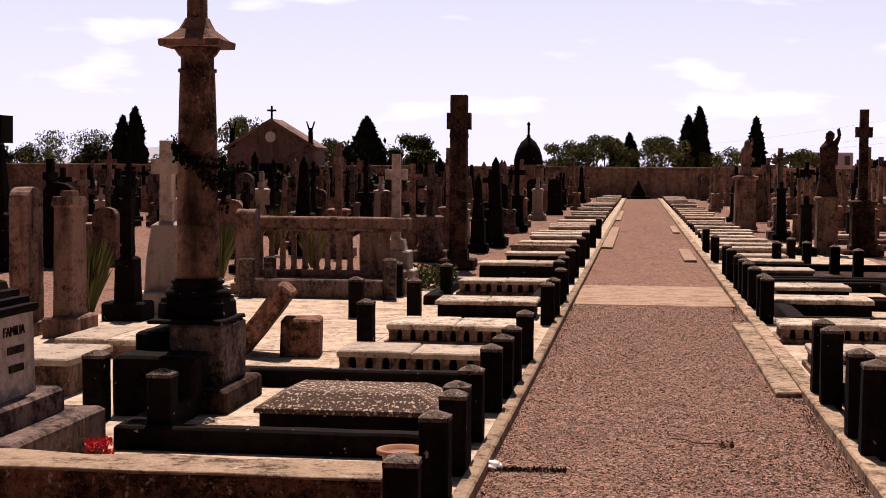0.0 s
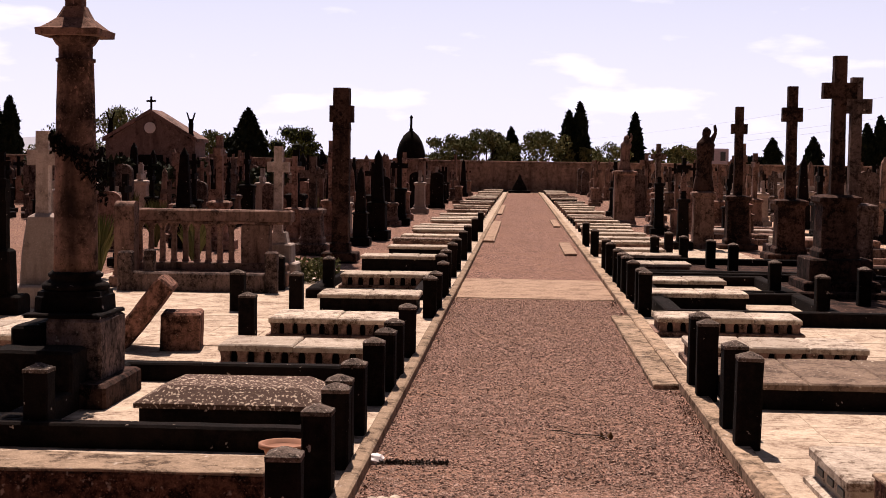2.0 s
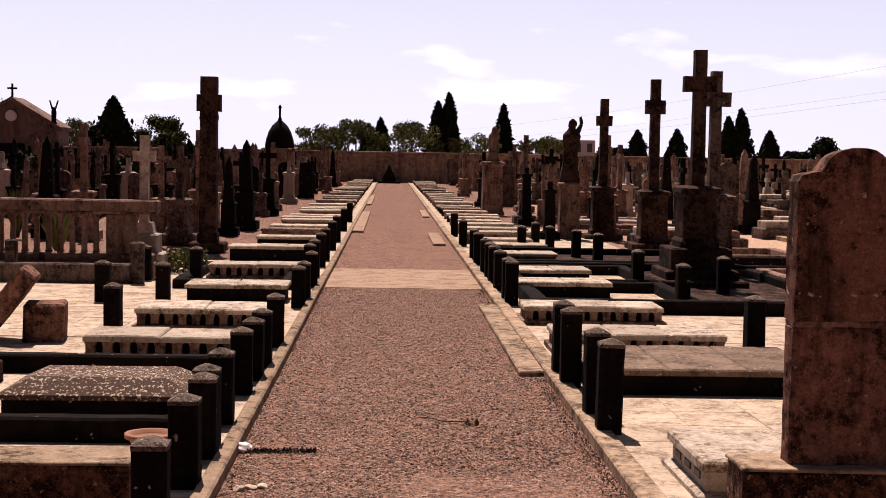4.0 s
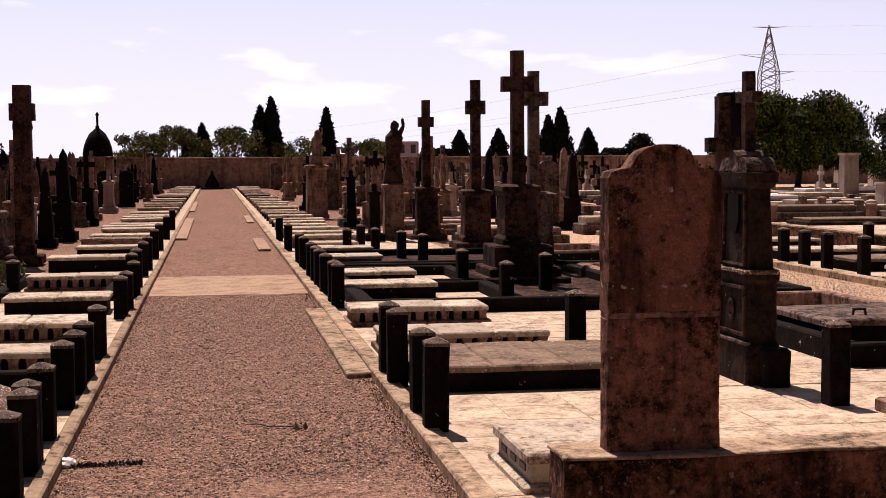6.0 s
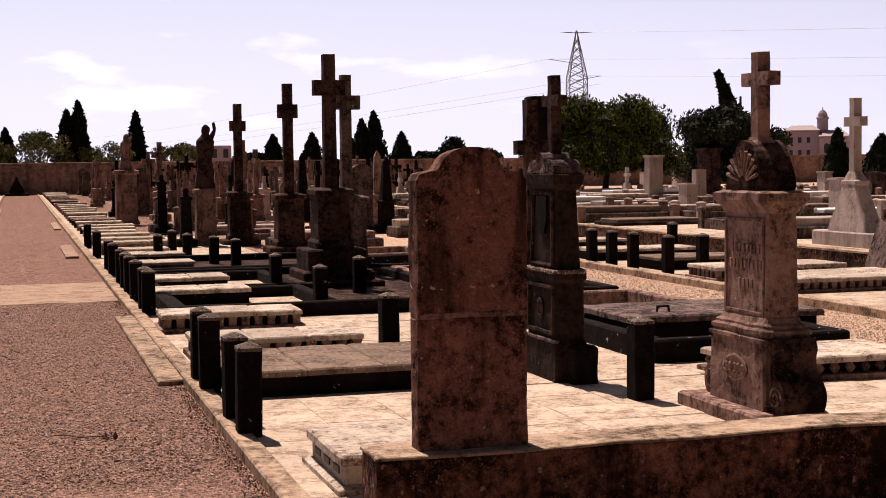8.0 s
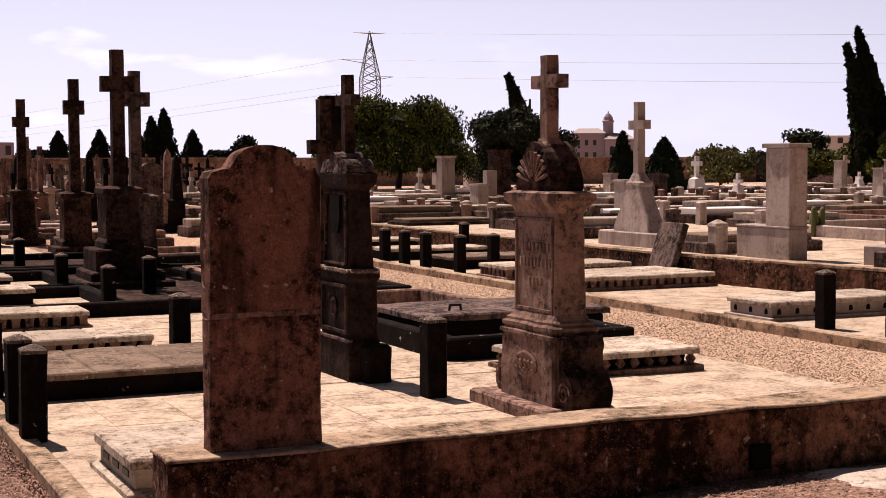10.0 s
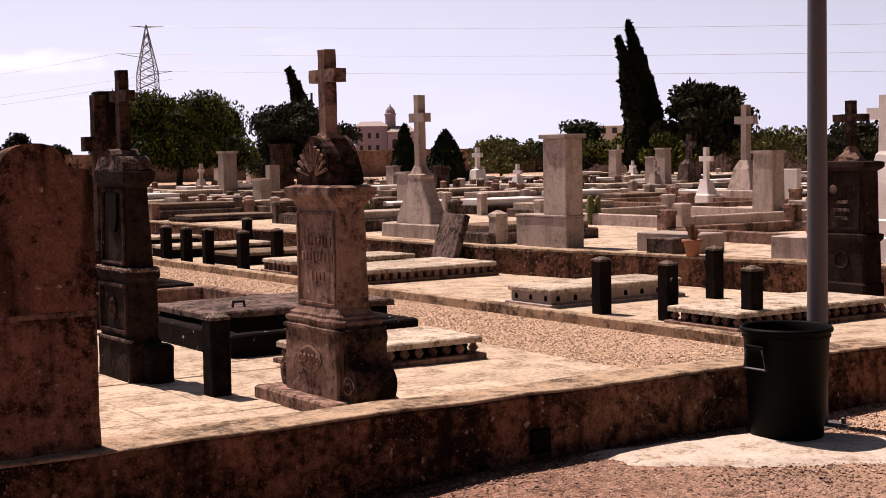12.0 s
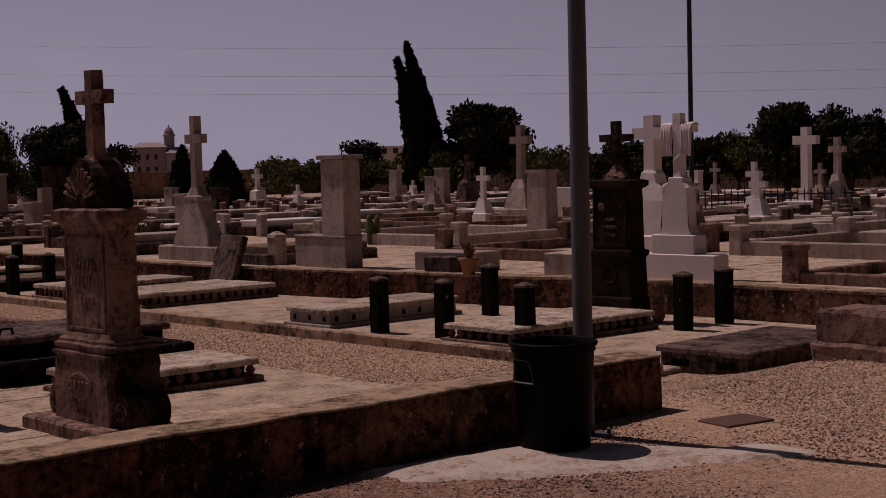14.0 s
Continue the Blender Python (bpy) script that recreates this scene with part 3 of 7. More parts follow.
def slab_tomb(x0, x1, y0, y1, z0, h, style, mat, label, group="slab tombs along the path", edge=None):
    """style: vents (holes under the lid), bulbs (round balusters under the lid), plain or hipped."""
    t = thing("slab_tomb", label, "tomb", (x0 + x1) / 2, (y0 + y1) / 2, z0, random.uniform(-0.6, 0.6), group)
    w, d = x1 - x0, y1 - y0
    dark = edge or LIMESTONE
    if style in ("vents", "bulbs"):
        bm = B()
        box(bm, -w / 2 - 0.02, w / 2 + 0.02, -d / 2 - 0.02, d / 2 + 0.02, 0, 0.045)
        part("plinth", bm, dark, t)
        # near-black core puts the shade between the balusters into its colour
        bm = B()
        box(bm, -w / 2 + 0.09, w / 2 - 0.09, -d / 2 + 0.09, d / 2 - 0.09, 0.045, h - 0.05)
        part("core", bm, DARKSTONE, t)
        nx, ny = max(3, int(w / 0.125)), max(3, int(d / 0.125))
        spots = [(-w / 2 + 0.06 + (w - 0.12) * i / (nx - 1), s * (d / 2 - 0.055), 0) for i in range(nx) for s in (-1, 1)]
        spots += [(s * (w / 2 - 0.055), -d / 2 + 0.06 + (d - 0.12) * i / (ny - 1), 90) for i in range(1, ny - 1) for s in (-1, 1)]
        key = (style, round(h, 3), dark.name)
        for px, py, rot in spots:
            if key not in BALUSTERS:
                bm = B()
                baluster(bm, 0, 0, 0.045, h - 0.05, style)
                first = part("baluster", bm, dark, t)
                BALUSTERS[key] = first.data
            else:
                first = new("baluster", BALUSTERS[key])
                first.parent = t
            first.matrix_basis = pose(px, py, 0, 0, 0, rot)
    elif style == "holes":
        bm = B()
        box(bm, -w / 2 - 0.02, w / 2 + 0.02, -d / 2 - 0.02, d / 2 + 0.02, 0, 0.035)
        part("plinth", bm, dark, t)
        bm = B()
        box(bm, -w / 2 + 0.03, w / 2 - 0.03, -d / 2 + 0.03, d / 2 - 0.03, 0.035, h - 0.05)
        part("body", bm, dark, t)
        # black plates set proud paint the shade inside the vent holes
        bm = B()
        ol = [(-0.024, 0.065), (0.024, 0.065), (0.024, 0.1), (0.015, 0.118), (0.0, 0.124), (-0.015, 0.118), (-0.024, 0.1)]
        extrude_x(bm, ol, -0.004, 0.004)
        first = part("arched_vent", bm, BLACKPLASTIC, t, "small arched vent, its shaded hole a black plate")
        nx, ny = max(3, int(w / 0.22)), max(3, int(d / 0.22))
        spots = [(-w / 2 + w * (i + 0.5) / nx, s * (d / 2 - 0.03), 90) for i in range(nx) for s in (-1, 1)] + [(s * (w / 2 - 0.03), -d / 2 + d * (i + 0.5) / ny, 0) for i in range(ny) for s in (-1, 1)]
        for i, (px, py, rot) in enumerate(spots):
            v = first if i == 0 else new("arched_vent", first.data)
            v.parent = t
            v.matrix_basis = pose(px, py, 0, 0, 0, rot)
    else:
        bm = B()
        box(bm, -w / 2 + 0.03, w / 2 - 0.03, -d / 2 + 0.03, d / 2 - 0.03, 0, h - 0.05)
        wear(bm, 0.3, 0.004)
        part("body", bm, dark, t)
    if style == "hipped":
        bm = B()
        loft(bm, [(h - 0.05, w, d), (h - 0.02, w, d), (h + 0.07, w - 0.36, d - 0.3)], cham=0.01)
        wear(bm, 0.2, 0.003)
        part("lid", bm, mat, t, "lichen-spotted lid")
    else:
        k = 3 if w > 1.3 else 2
        for i in range(k):
            bm = B()
            box(bm, -w / 2 + w * i / k + 0.002, -w / 2 + w * (i + 1) / k - 0.002, -d / 2, d / 2, h - 0.05, h + random.uniform(-0.004, 0.006), 0.012)
            wear(bm, 0.2, 0.004, 6)
            part("cover_slab", bm, mat, t)
    return t


def baluster(bm, x, y, z0, z1, style):
    m = (z0 + z1) / 2
    if style == "bulbs":
        lathe(bm, [(0.02, z0), (0.022, z0 + 0.012), (0.042, m), (0.022, z1 - 0.012), (0.02, z1)], 8, x, y)
    else:
        loft(bm, [(z0, 0.075, 0.07), (m + 0.01, 0.07, 0.07), (z1 - 0.012, 0.085, 0.07), (z1, 0.1, 0.07)], x, y)


slab_tomb(-2.30, -1.13, 8.35, 9.12, 0.03, 0.2, "hipped", LICHENED, "dark stone tomb with a lichen-spotted hipped lid", edge=DARKSTONE)
slab_tomb(-2.36, -1.16, 11.02, 11.62, 0.03, 0.2, "vents", COVER, "pale stone slab tomb with small square vents")
slab_tomb(-2.32, -1.06, 13.06, 13.82, 0.03, 0.2, "vents", COVER, "pale stone slab tomb with small square vents")
slab_tomb(-2.24, -1.1, 15.66, 16.35, 0.03, 0.2, "plain", COVER, "pale stone slab tomb on a dark base", edge=DARKSTONE)
slab_tomb(-2.36, -1.12, 18.66, 19.25, 0.03, 0.2, "vents", COVER, "pale stone slab tomb with small vents")
near_slab = slab_tomb(1.52, 2.6, 6.55, 7.40, 0.035, 0.2, "plain", COVER, "smooth pale stone slab tomb with a moulded plinth", edge=COVER)
bm = B()
loft(bm, [(0, 1.12, 0.89), (0.035, 1.12, 0.89), (0.05, 1.05, 0.82)], cham=0.01)
part("plinth", bm, COVER, near_slab)
# dark solid pieces paint the shade inside the slots and round hole
for i in range(3):
    bm = B()
    box(bm, -0.517, -0.49, -0.27 + i * 0.22, -0.14 + i * 0.22, 0.085, 0.12, 0.003)
    part("vent_slot", bm, DARKSTEEL, near_slab, "dark narrow vent slot")
bm = B()
lathe(bm, [(0.0, 0.0), (0.024, 0.0), (0.024, 0.02), (0.0, 0.02)], 10)
for v in bm.verts:
    v.co = Vector((0.02 + v.co.x, -0.402 + v.co.z, 0.09 + v.co.y))
part("vent_hole", bm, DARKSTEEL, near_slab, "dark round vent hole")
slab_tomb(9.0, 11.0, 17.0, 17.9, 0.04, 0.2, "vents", COVER, "long pale slab tomb with arched vents", "slab tombs on the terrace")
slab_tomb(9.15, 11.0, 19.1, 20.0, 0.04, 0.2, "plain", GREYPAVE, "long grey slab tomb between posts", "slab tombs on the terrace", edge=DARKSTONE)
slab_tomb(9.1, 11.0, 21.4, 22.3, 0.04, 0.2, "plain", COVER, "long pale slab tomb between posts", "slab tombs on the terrace", edge=DARKSTONE)
slab_tomb(9.1, 11.0, 24.4, 25.3, 0.04, 0.2, "plain", COVER, "long pale slab tomb beside the path", "slab tombs on the terrace", edge=DARKSTONE)
slab_tomb(1.42, 3.1, 9.66, 10.95, 0.035, 0.19, "plain", GREYPAVE, "large flat dark stone tomb cover", edge=DARKSTONE)
slab_tomb(1.42, 2.86, 11.62, 12.35, 0.035, 0.19, "vents", COVER, "worn pale slab tomb on small balusters")
slab_tomb(1.36, 2.76, 13.84, 14.5, 0.035, 0.19, "vents", COVER, "worn pale slab tomb on small balusters")
slab_tomb(1.55, 2.68, 16.6, 17.3, 0.035, 0.19, "plain", COVER, "pale slab tomb on a dark base", edge=DARKSTONE)
slab_tomb(1.7, 2.7, 18.55, 19.3, 0.035, 0.19, "plain", COVER, "pale slab tomb on a dark base", edge=DARKSTONE)
slab_tomb(9.0, 10.85, 11.3, 12.05, 0.05, 0.2, "holes", COVER, "long pale slab tomb with small arched vents", "slab tombs on the terrace", edge=PALE)
slab_tomb(8.95, 10.95, 8.6, 9.5, 0.05, 0.18, "bulbs", COVER, "long pale slab tomb on round balusters", "slab tombs on the terrace")
slab_tomb(5.1, 6.5, 8.95, 9.8, 0.035, 0.18, "bulbs", COVER, "pale slab tomb on round balusters", "slab tombs on the terrace")
slotted = slab_tomb(8.97, 10.6, 6.1, 7.0, 0.01, 0.2, "plain", GREYSTONE, "dark flat slab tomb with two slots", "slab tombs on the terrace", edge=GREYSTONE)
# dark blocks paint the shade inside the two slots
for dy in (-0.22, 0.22):
    bm = B()
    box(bm, -0.795, -0.74, dy - 0.09, dy + 0.09, 0.05, 0.1, 0.004)
    part("slot", bm, DARKSTONE, slotted, "dark vent slot")
slab_tomb(9.0, 11.0, 15.0, 16.3, 0.05, 0.18, "vents", COVER, "long pale slab tomb with arched vents", "slab tombs on the terrace")
y = 21.6
while y < 93:
    for x0, x1 in ((-2.4 + random.uniform(-0.1, 0.1), -1.1), (1.5, 2.7 + random.uniform(-0.1, 0.2))):
        dk = random.random() < 0.45
        if not (x0 < 0 and 23 < y < 24.5):
            slab_tomb(x0, x1, y, y + random.uniform(0.6, 0.8), 0.03, random.uniform(0.18, 0.26), "plain", COVER if random.random() < 0.7 else LICHENED, "pale stone slab tomb in a long row" if not dk else "stone slab tomb on a dark base in a long row", edge=DARKSTONE if dk else LIMESTONE)
    y += 1.9 if y < 50 else 2.6


def grave_kerb(x0, x1, y0, y1, h=0.15, t=0.14, mat=DARKSTONE):
    g = thing("grave_kerb", "dark stone kerb round a grave plot", "kerb", 0, 0, 0.03, 0, "grave kerbs")
    for nm, a in (("kerb_side", (x0, x1, y0, y0 + t)), ("kerb_side", (x0, x1, y1 - t, y1)), ("kerb_end", (x0, x0 + t, y0 + t, y1 - t)), ("kerb_end", (x1 - t, x1, y0 + t, y1 - t))):
        bm = B()
        box(bm, *a, 0, h, 0.015)
        wear(bm, 0.3, 0.005, 5)
        part(nm, bm, mat, g)


grave_kerb(-3.0, -1.1, 7.85, 10.5, 0.14)
grave_kerb(1.55, 5.2, 14.95, 20.6, 0.16)
grave_kerb(1.55, 4.9, 20.9, 24.0, 0.16)
grave_kerb(1.62, 3.45, 15.1, 17.55, 0.14)
grave_kerb(1.62, 3.45, 17.75, 20.3, 0.14)
# dark slabs that also paint the shadow lying inside the plots
for x0, x1, y0, y1 in ((3.5, 5.05, 15.1, 20.45), (1.7, 4.75, 21.05, 23.85)):
    bm = B()
    box(bm, x0, x1, y0, y1, 0.0, 0.085, 0.01)
    wear(bm, 0.3, 0.006, 5)
    mesh_thing("grave_bed", bm, BROWNSTONE, "dark stone bed inside a grave plot, shadow in its colour", "grave", "grave beds")
grave_kerb(-2.6, -1.15, 17.2, 20.2, 0.12)
# first kerb near-black, to paint the dark recess under the grave cover
for i in range(6):
    grave_kerb(4.9 + 0.2 * (i % 2), 6.7, 10.2 + i * 2.4, 12.2 + i * 2.4, 0.2, 0.14, LIMESTONE if i % 2 else DARKSTONE)


def cut_grave():
    """Two open sunken grave frames beside the dark stele."""
    g = thing("grave_cover", "low dark stone grave cover with iron rings", "grave", 6.0, 11.6, 0.03)
    # near-black body paints the shaded recess under the lid
    bm = B()
    box(bm, -0.9, 0.9, -0.55, 0.55, 0, 0.24, 0.015)
    wear(bm, 0.3, 0.005)
    part("body", bm, DARKSTONE, g)
    bm = B()
    box(bm, -0.95, 0.95, -0.6, 0.6, 0.24, 0.3, 0.015)
    wear(bm, 0.3, 0.005)
    part("lid", bm, GREYSTONE, g)
    for x in (-0.5, 0.5):
        bm = B()
        tube(bm, (x - 0.06, -0.3, 0.3), (x - 0.05, -0.3, 0.35), 0.012)
        tube(bm, (x + 0.06, -0.3, 0.3), (x + 0.05, -0.3, 0.35), 0.012)
        tube(bm, (x - 0.06, -0.3, 0.35), (x + 0.06, -0.3, 0.35), 0.012)
        part("iron_ring", bm, DARKSTEEL, g)


cut_grave()


# ---- monuments ----
def cross_monument(x, y, steps, pedestal, cross, mat, label, rz=0.0, z=0.03, along="y", group="crosses", ped_mat=None, panel=0.0, worn=0.005):
    """steps: [(width, depth, height)]; pedestal: loft sections from its foot; cross: (z0, z1, w, d, arm_z, arm_h, arm_w)."""
    t = thing("cross_monument", label, "gravestone", x, y, z, rz, group)
    zz = 0.0
    for w, d, h in steps:
        bm = B()
        box(bm, -w / 2, w / 2, -d / 2, d / 2, zz, zz + h, 0.02)
        wear(bm, 0.25, worn, 5)
        part("step", bm, ped_mat or mat, t)
        zz += h
    if pedestal:
        bm = B()
        loft(bm, pedestal, cham=0.02)
        wear(bm, 0.18, worn, 5)
        part("pedestal", bm, ped_mat or mat, t)
    if panel:
        zs = [s[0] for s in pedestal]
        bm = B()
        dx = -pedestal[1][1] / 2 - 0.004 if x > 0 else pedestal[1][1] / 2 + 0.004
        for i in range(3):
            zz2 = zs[0] + (zs[-1] - zs[0]) * (0.65 - i * 0.13)
            box(bm, dx - 0.004, dx + 0.004, -panel / 2 * (1 - 0.2 * i), panel / 2 * (1 - 0.2 * i), zz2, zz2 + 0.035, 0.001)
        part("inscription", bm, LETTER, t)
    bm = B()
    cross_bm(bm, *cross, along=along)
    wear(bm, 0.25, worn * 0.8, 6)
    part("cross", bm, mat, t)
    return t


def ped(z0, w, d, z1, cap=0.06, taper=0.94):
    """A dado with base mould and cornice."""
    return [(z0, w * 1.14, d * 1.14), (z0 + 0.08, w * 1.14, d * 1.14), (z0 + 0.13, w, d), (z1 - 0.16, w * taper, d * taper), (z1 - 0.12, w * taper * 1.05, d * taper * 1.05), (z1 - 0.09, w * 1.16, d * 1.16), (z1 - 0.03, w * 1.16, d * 1.16), (z1, w * 0.8, d * 0.8)]


# tall crosses beside the path
cross_monument(4.03, 18.4, [(1.15, 1.3, 0.14), (0.95, 1.05, 0.12), (0.78, 0.85, 0.28)], ped(0.54, 0.45, 0.54, 1.34), (1.3, 3.1, 0.17, 0.16, 2.56, 0.2, 0.42), BROWNSTONE, "tall dark stone cross on a stepped pedestal", along="x")
cross_monument(4.66, 20.2, [(0.9, 0.9, 0.15)], ped(0.15, 0.5, 0.5, 1.2), (1.15, 2.95, 0.16, 0.15, 2.45, 0.2, 0.42), GREYSTONE, "tall weathered stone cross on a pedestal", along="x")
cross_monument(5.0, 26.7, [(0.9, 0.9, 0.12)], ped(0.12, 0.52, 0.5, 1.12), (1.08, 3.2, 0.19, 0.17, 2.55, 0.26, 0.37), BROWNSTONE, "tall dark stone cross on a pedestal", along="x")
cross_monument(4.55, 30.1, [(0.8, 0.8, 0.1)], ped(0.1, 0.46, 0.46, 1.12), (1.08, 2.97, 0.18, 0.16, 2.4, 0.21, 0.33), BROWNSTONE, "dark stone cross on a square pedestal", along="x")
cross_monument(-3.05, 24.15, [(0.6, 0.6, 0.15)], [(0.15, 0.34, 0.34), (0.3, 0.34, 0.34), (0.32, 0.29, 0.29), (2.2, 0.28, 0.27), (2.24, 0.3, 0.29)], (2.24, 2.94, 0.3, 0.26, 2.36, 0.28, 0.4), BROWNSTONE, "tall square stone pillar ending in a cross", along="x")
cross_monument(-3.3, 19.3, [(0.6, 0.6, 0.3), (0.42, 0.42, 0.25)], [(0.55, 0.3, 0.3), (0.7, 0.24, 0.24)], (0.68, 1.87, 0.12, 0.12, 1.52, 0.14, 0.3), PALE, "slender pale stone cross on a stepped base", along="x")
cross_monument(-5.32, 15.65, [(0.6, 0.6, 0.25)], [(0.25, 0.44, 0.4), (0.6, 0.4, 0.36), (1.0, 0.3, 0.28), (1.04, 0.18, 0.18)], (1.02, 1.96, 0.15, 0.14, 1.58, 0.17, 0.34), PALE, "grey stone cross on a tapered block", along="x")
cross_monument(-5.48, 14.8, [(0.46, 0.42, 0.2)], [(0.2, 0.24, 0.26), (0.66, 0.22, 0.24), (0.69, 0.17, 0.18)], (0.66, 1.43, 0.12, 0.12, 1.2, 0.14, 0.16), DARKSTONE, "dark stone stele on a square block", along="y")
cross_monument(3.55, 37.0, [(0.6, 0.6, 0.2)], ped(0.2, 0.32, 0.32, 0.9), (0.88, 2.3, 0.13, 0.12, 1.9, 0.14, 0.4), GREYSTONE, "slim grey stone cross", along="x")


for x, y, top in [(3.507, 36.175, 1.49), (3.362, 29.528, 1.23)]:
    cross_monument(x, y, [(0.42, 0.42, 0.16)], [(0.16, 0.27, 0.27), (0.2, 0.24, 0.24), (top - 0.28, 0.2, 0.2), (top - 0.26, 0.26, 0.26), (top - 0.2, 0.26, 0.26), (top - 0.18, 0.1, 0.1)], (top - 0.2, top - 0.03, 0.1, 0.1, top - 0.1, 0.03, 0.13), DARKSTONE, "slim dark stone pillar with a moulded cap", along="x", group="slim pillars")


def column_monument():
    t = thing("column_monument", "weathered round stone column with wreath on a dark stepped base", "monument", -3.06, 9.66, 0.03)
    # near-black blocks and greyer die paint the shaded south and skylit east
    for nm, a, m in (("step", (-0.37, 0.37, -0.56, 0.36, 0.0, 0.16), BROWNSTONE), ("front_block", (-0.36, 0.2, -0.72, -0.38, 0.0, 0.4), DARKSTONE), ("side_block", (-0.33, -0.1, -0.37, 0.3, 0.162, 0.52), DARKSTONE), ("die", (-0.098, 0.28, -0.36, 0.25, 0.162, 0.57), GREYSTONE), ("cornice", (-0.25, 0.275, -0.355, 0.25, 0.572, 0.6), DARKSTONE)):
        bm = B()
        box(bm, *a, 0.02)
        wear(bm, 0.15, 0.006, 5)
        part(nm, bm, m, t)
    bm = B()
    loft(bm, [(0.602, 0.47, 0.47), (0.7, 0.46, 0.46), (0.71, 0.44, 0.44), (0.737, 0.43, 0.43)], cham=0.07)
    wear(bm, 0.12, 0.008, 5)
    part("pedestal", bm, DARKSTONE, t)
    bm = B()
    lathe(bm, [(0.2, 0.737), (0.228, 0.75), (0.23, 0.775), (0.2, 0.792), (0.178, 0.8), (0.172, 0.82), (0.186, 0.832), (0.188, 0.85), (0.17, 0.862), (0.158, 0.868)], 28)
    wear(bm, 0.05, 0.006, 14)
    part("base_moulding", bm, DARKSTONE, t, "dark lichened round base mouldings", smooth=True)
    bm = B()
    lathe(bm, [(0.152, 0.866), (0.148, 1.0), (0.143, 1.5), (0.13, 2.05), (0.122, 2.3), (0.135, 2.305), (0.135, 2.325), (0.115, 2.33), (0.115, 2.41), (0.13, 2.42), (0.15, 2.45), (0.165, 2.475)], 28)
    part("shaft", bm, COLUMN, t, smooth=True)
    bm = B()
    loft(bm, [(2.475, 0.43, 0.43), (2.52, 0.44, 0.44), (2.53, 0.38, 0.38), (2.6, 0.21, 0.21), (2.64, 0.17, 0.17), (2.68, 0.14, 0.14)], cham=0.02)
    wear(bm, 0.1, 0.005, 6)
    part("capital", bm, COLUMN, t)
    bm = B()
    cross_bm(bm, 2.66, 3.5, 0.115, 0.11, 3.15, 0.12, 0.42, along="x")
    part("cross", bm, COLUMN, t)
    bm = B()
    rng = random.Random(5)
    for i in range(700):
        a = rng.uniform(0, 6.283)
        low = math.cos(a - 0.31)
        zc = 1.646 - 0.126 * low + rng.gauss(0, 0.03 + 0.04 * max(0.0, low + 0.3))
        r = 0.145 + rng.uniform(0, 0.03 + 0.04 * max(0.0, low))
        p = Vector((r * math.cos(a), r * math.sin(a), zc))
        q = Euler((rng.uniform(0, 6), rng.uniform(0, 6), rng.uniform(0, 6))).to_matrix()
        v = [bm.verts.new(p + q @ Vector(c)) for c in ((-0.02, 0, 0), (0, -0.012, 0.006), (0.02, 0, 0), (0, 0.012, 0.006))]
        bm.faces.new(v)
    part("carved_wreath", bm, DARKSTONE, t, "carved garland wound round the shaft")


column_monument()


def headstone_on_wall():
    t = thing("headstone", "tall stained stone headstone with curved top on a low wall", "gravestone", 1.81, 5.36, 0.488, 1.0)
    t.matrix_basis = t.matrix_basis @ Matrix.Diagonal((1.045, 1.0, 1.035, 1.0))
    w = 0.225
    bm = B()
    box(bm, -w, w, -0.056, 0.056, 0, 0.53, 0.01)
    wear(bm, 0.05, 0.006, 6)
    part("lower_slab", bm, RUSTY, t)
    bm = B()
    box(bm, -w + 0.001, w - 0.001, -0.0575, 0.0575, 0.524, 0.548, 0.004)
    wear(bm, 0.05, 0.006, 14)
    part("mortar_joint", bm, LIMESTONE, t, "rough pale mortar line")
    ol = [(-w, 0.545), (w, 0.545), (w, 1.06), (w - 0.012, 1.085), (w - 0.05, 1.095), (w - 0.085, 1.1), (w - 0.1, 1.125), (w - 0.115, 1.15)]
    for i in range(7):
        a = math.pi * (0.22 + 0.56 * i / 6)
        ol.append((0.115 * math.cos(a), 1.125 + 0.065 * math.sin(a)))
    ol += [(-x, z) for x, z in reversed(ol[2:8])]
    bm = B()
    f = [bm.verts.new((u, -0.058, z)) for u, z in ol]
    b = [bm.verts.new((u, 0.058, z)) for u, z in ol]
    n = len(ol)
    for i in range(n):
        bm.faces.new((f[i], f[(i + 1) % n], b[(i + 1) % n], b[i]))
    bm.faces.new(f)
    bm.faces.new(list(reversed(b)))
    bmesh.ops.bevel(bm, geom=[e for e in bm.edges if e.calc_face_angle(0) > 0.8], offset=0.01, segments=1, affect="EDGES")
    bmesh.ops.triangulate(bm, faces=bm.faces)
    wear(bm, 0.05, 0.006, 6)
    part("upper_slab", bm, RUSTY, t)


headstone_on_wall()


def scroll(bm, y0, sgn, z0, h, reach, x0, x1):
    """A volute that buttresses a base, drawn out along x: a round foot, a waist and a small curl above."""
    ol = [(y0, z0)]
    for i in range(19):
        u = i / 18
        foot = math.sqrt(max(0.0, 1 - ((u - 0.2) / 0.34) ** 2)) if u < 0.54 else 0.0
        curl = 0.42 * math.sqrt(max(0.0, 1 - ((u - 0.86) / 0.15) ** 2))
        waist = 0.3 + 0.25 * max(0.0, 1 - u) ** 2
        ol.append((y0 + sgn * reach * max(foot, curl, waist), z0 + h * u))
    ol.append((y0, z0 + h))
    extrude_x(bm, ol, x0, x1)


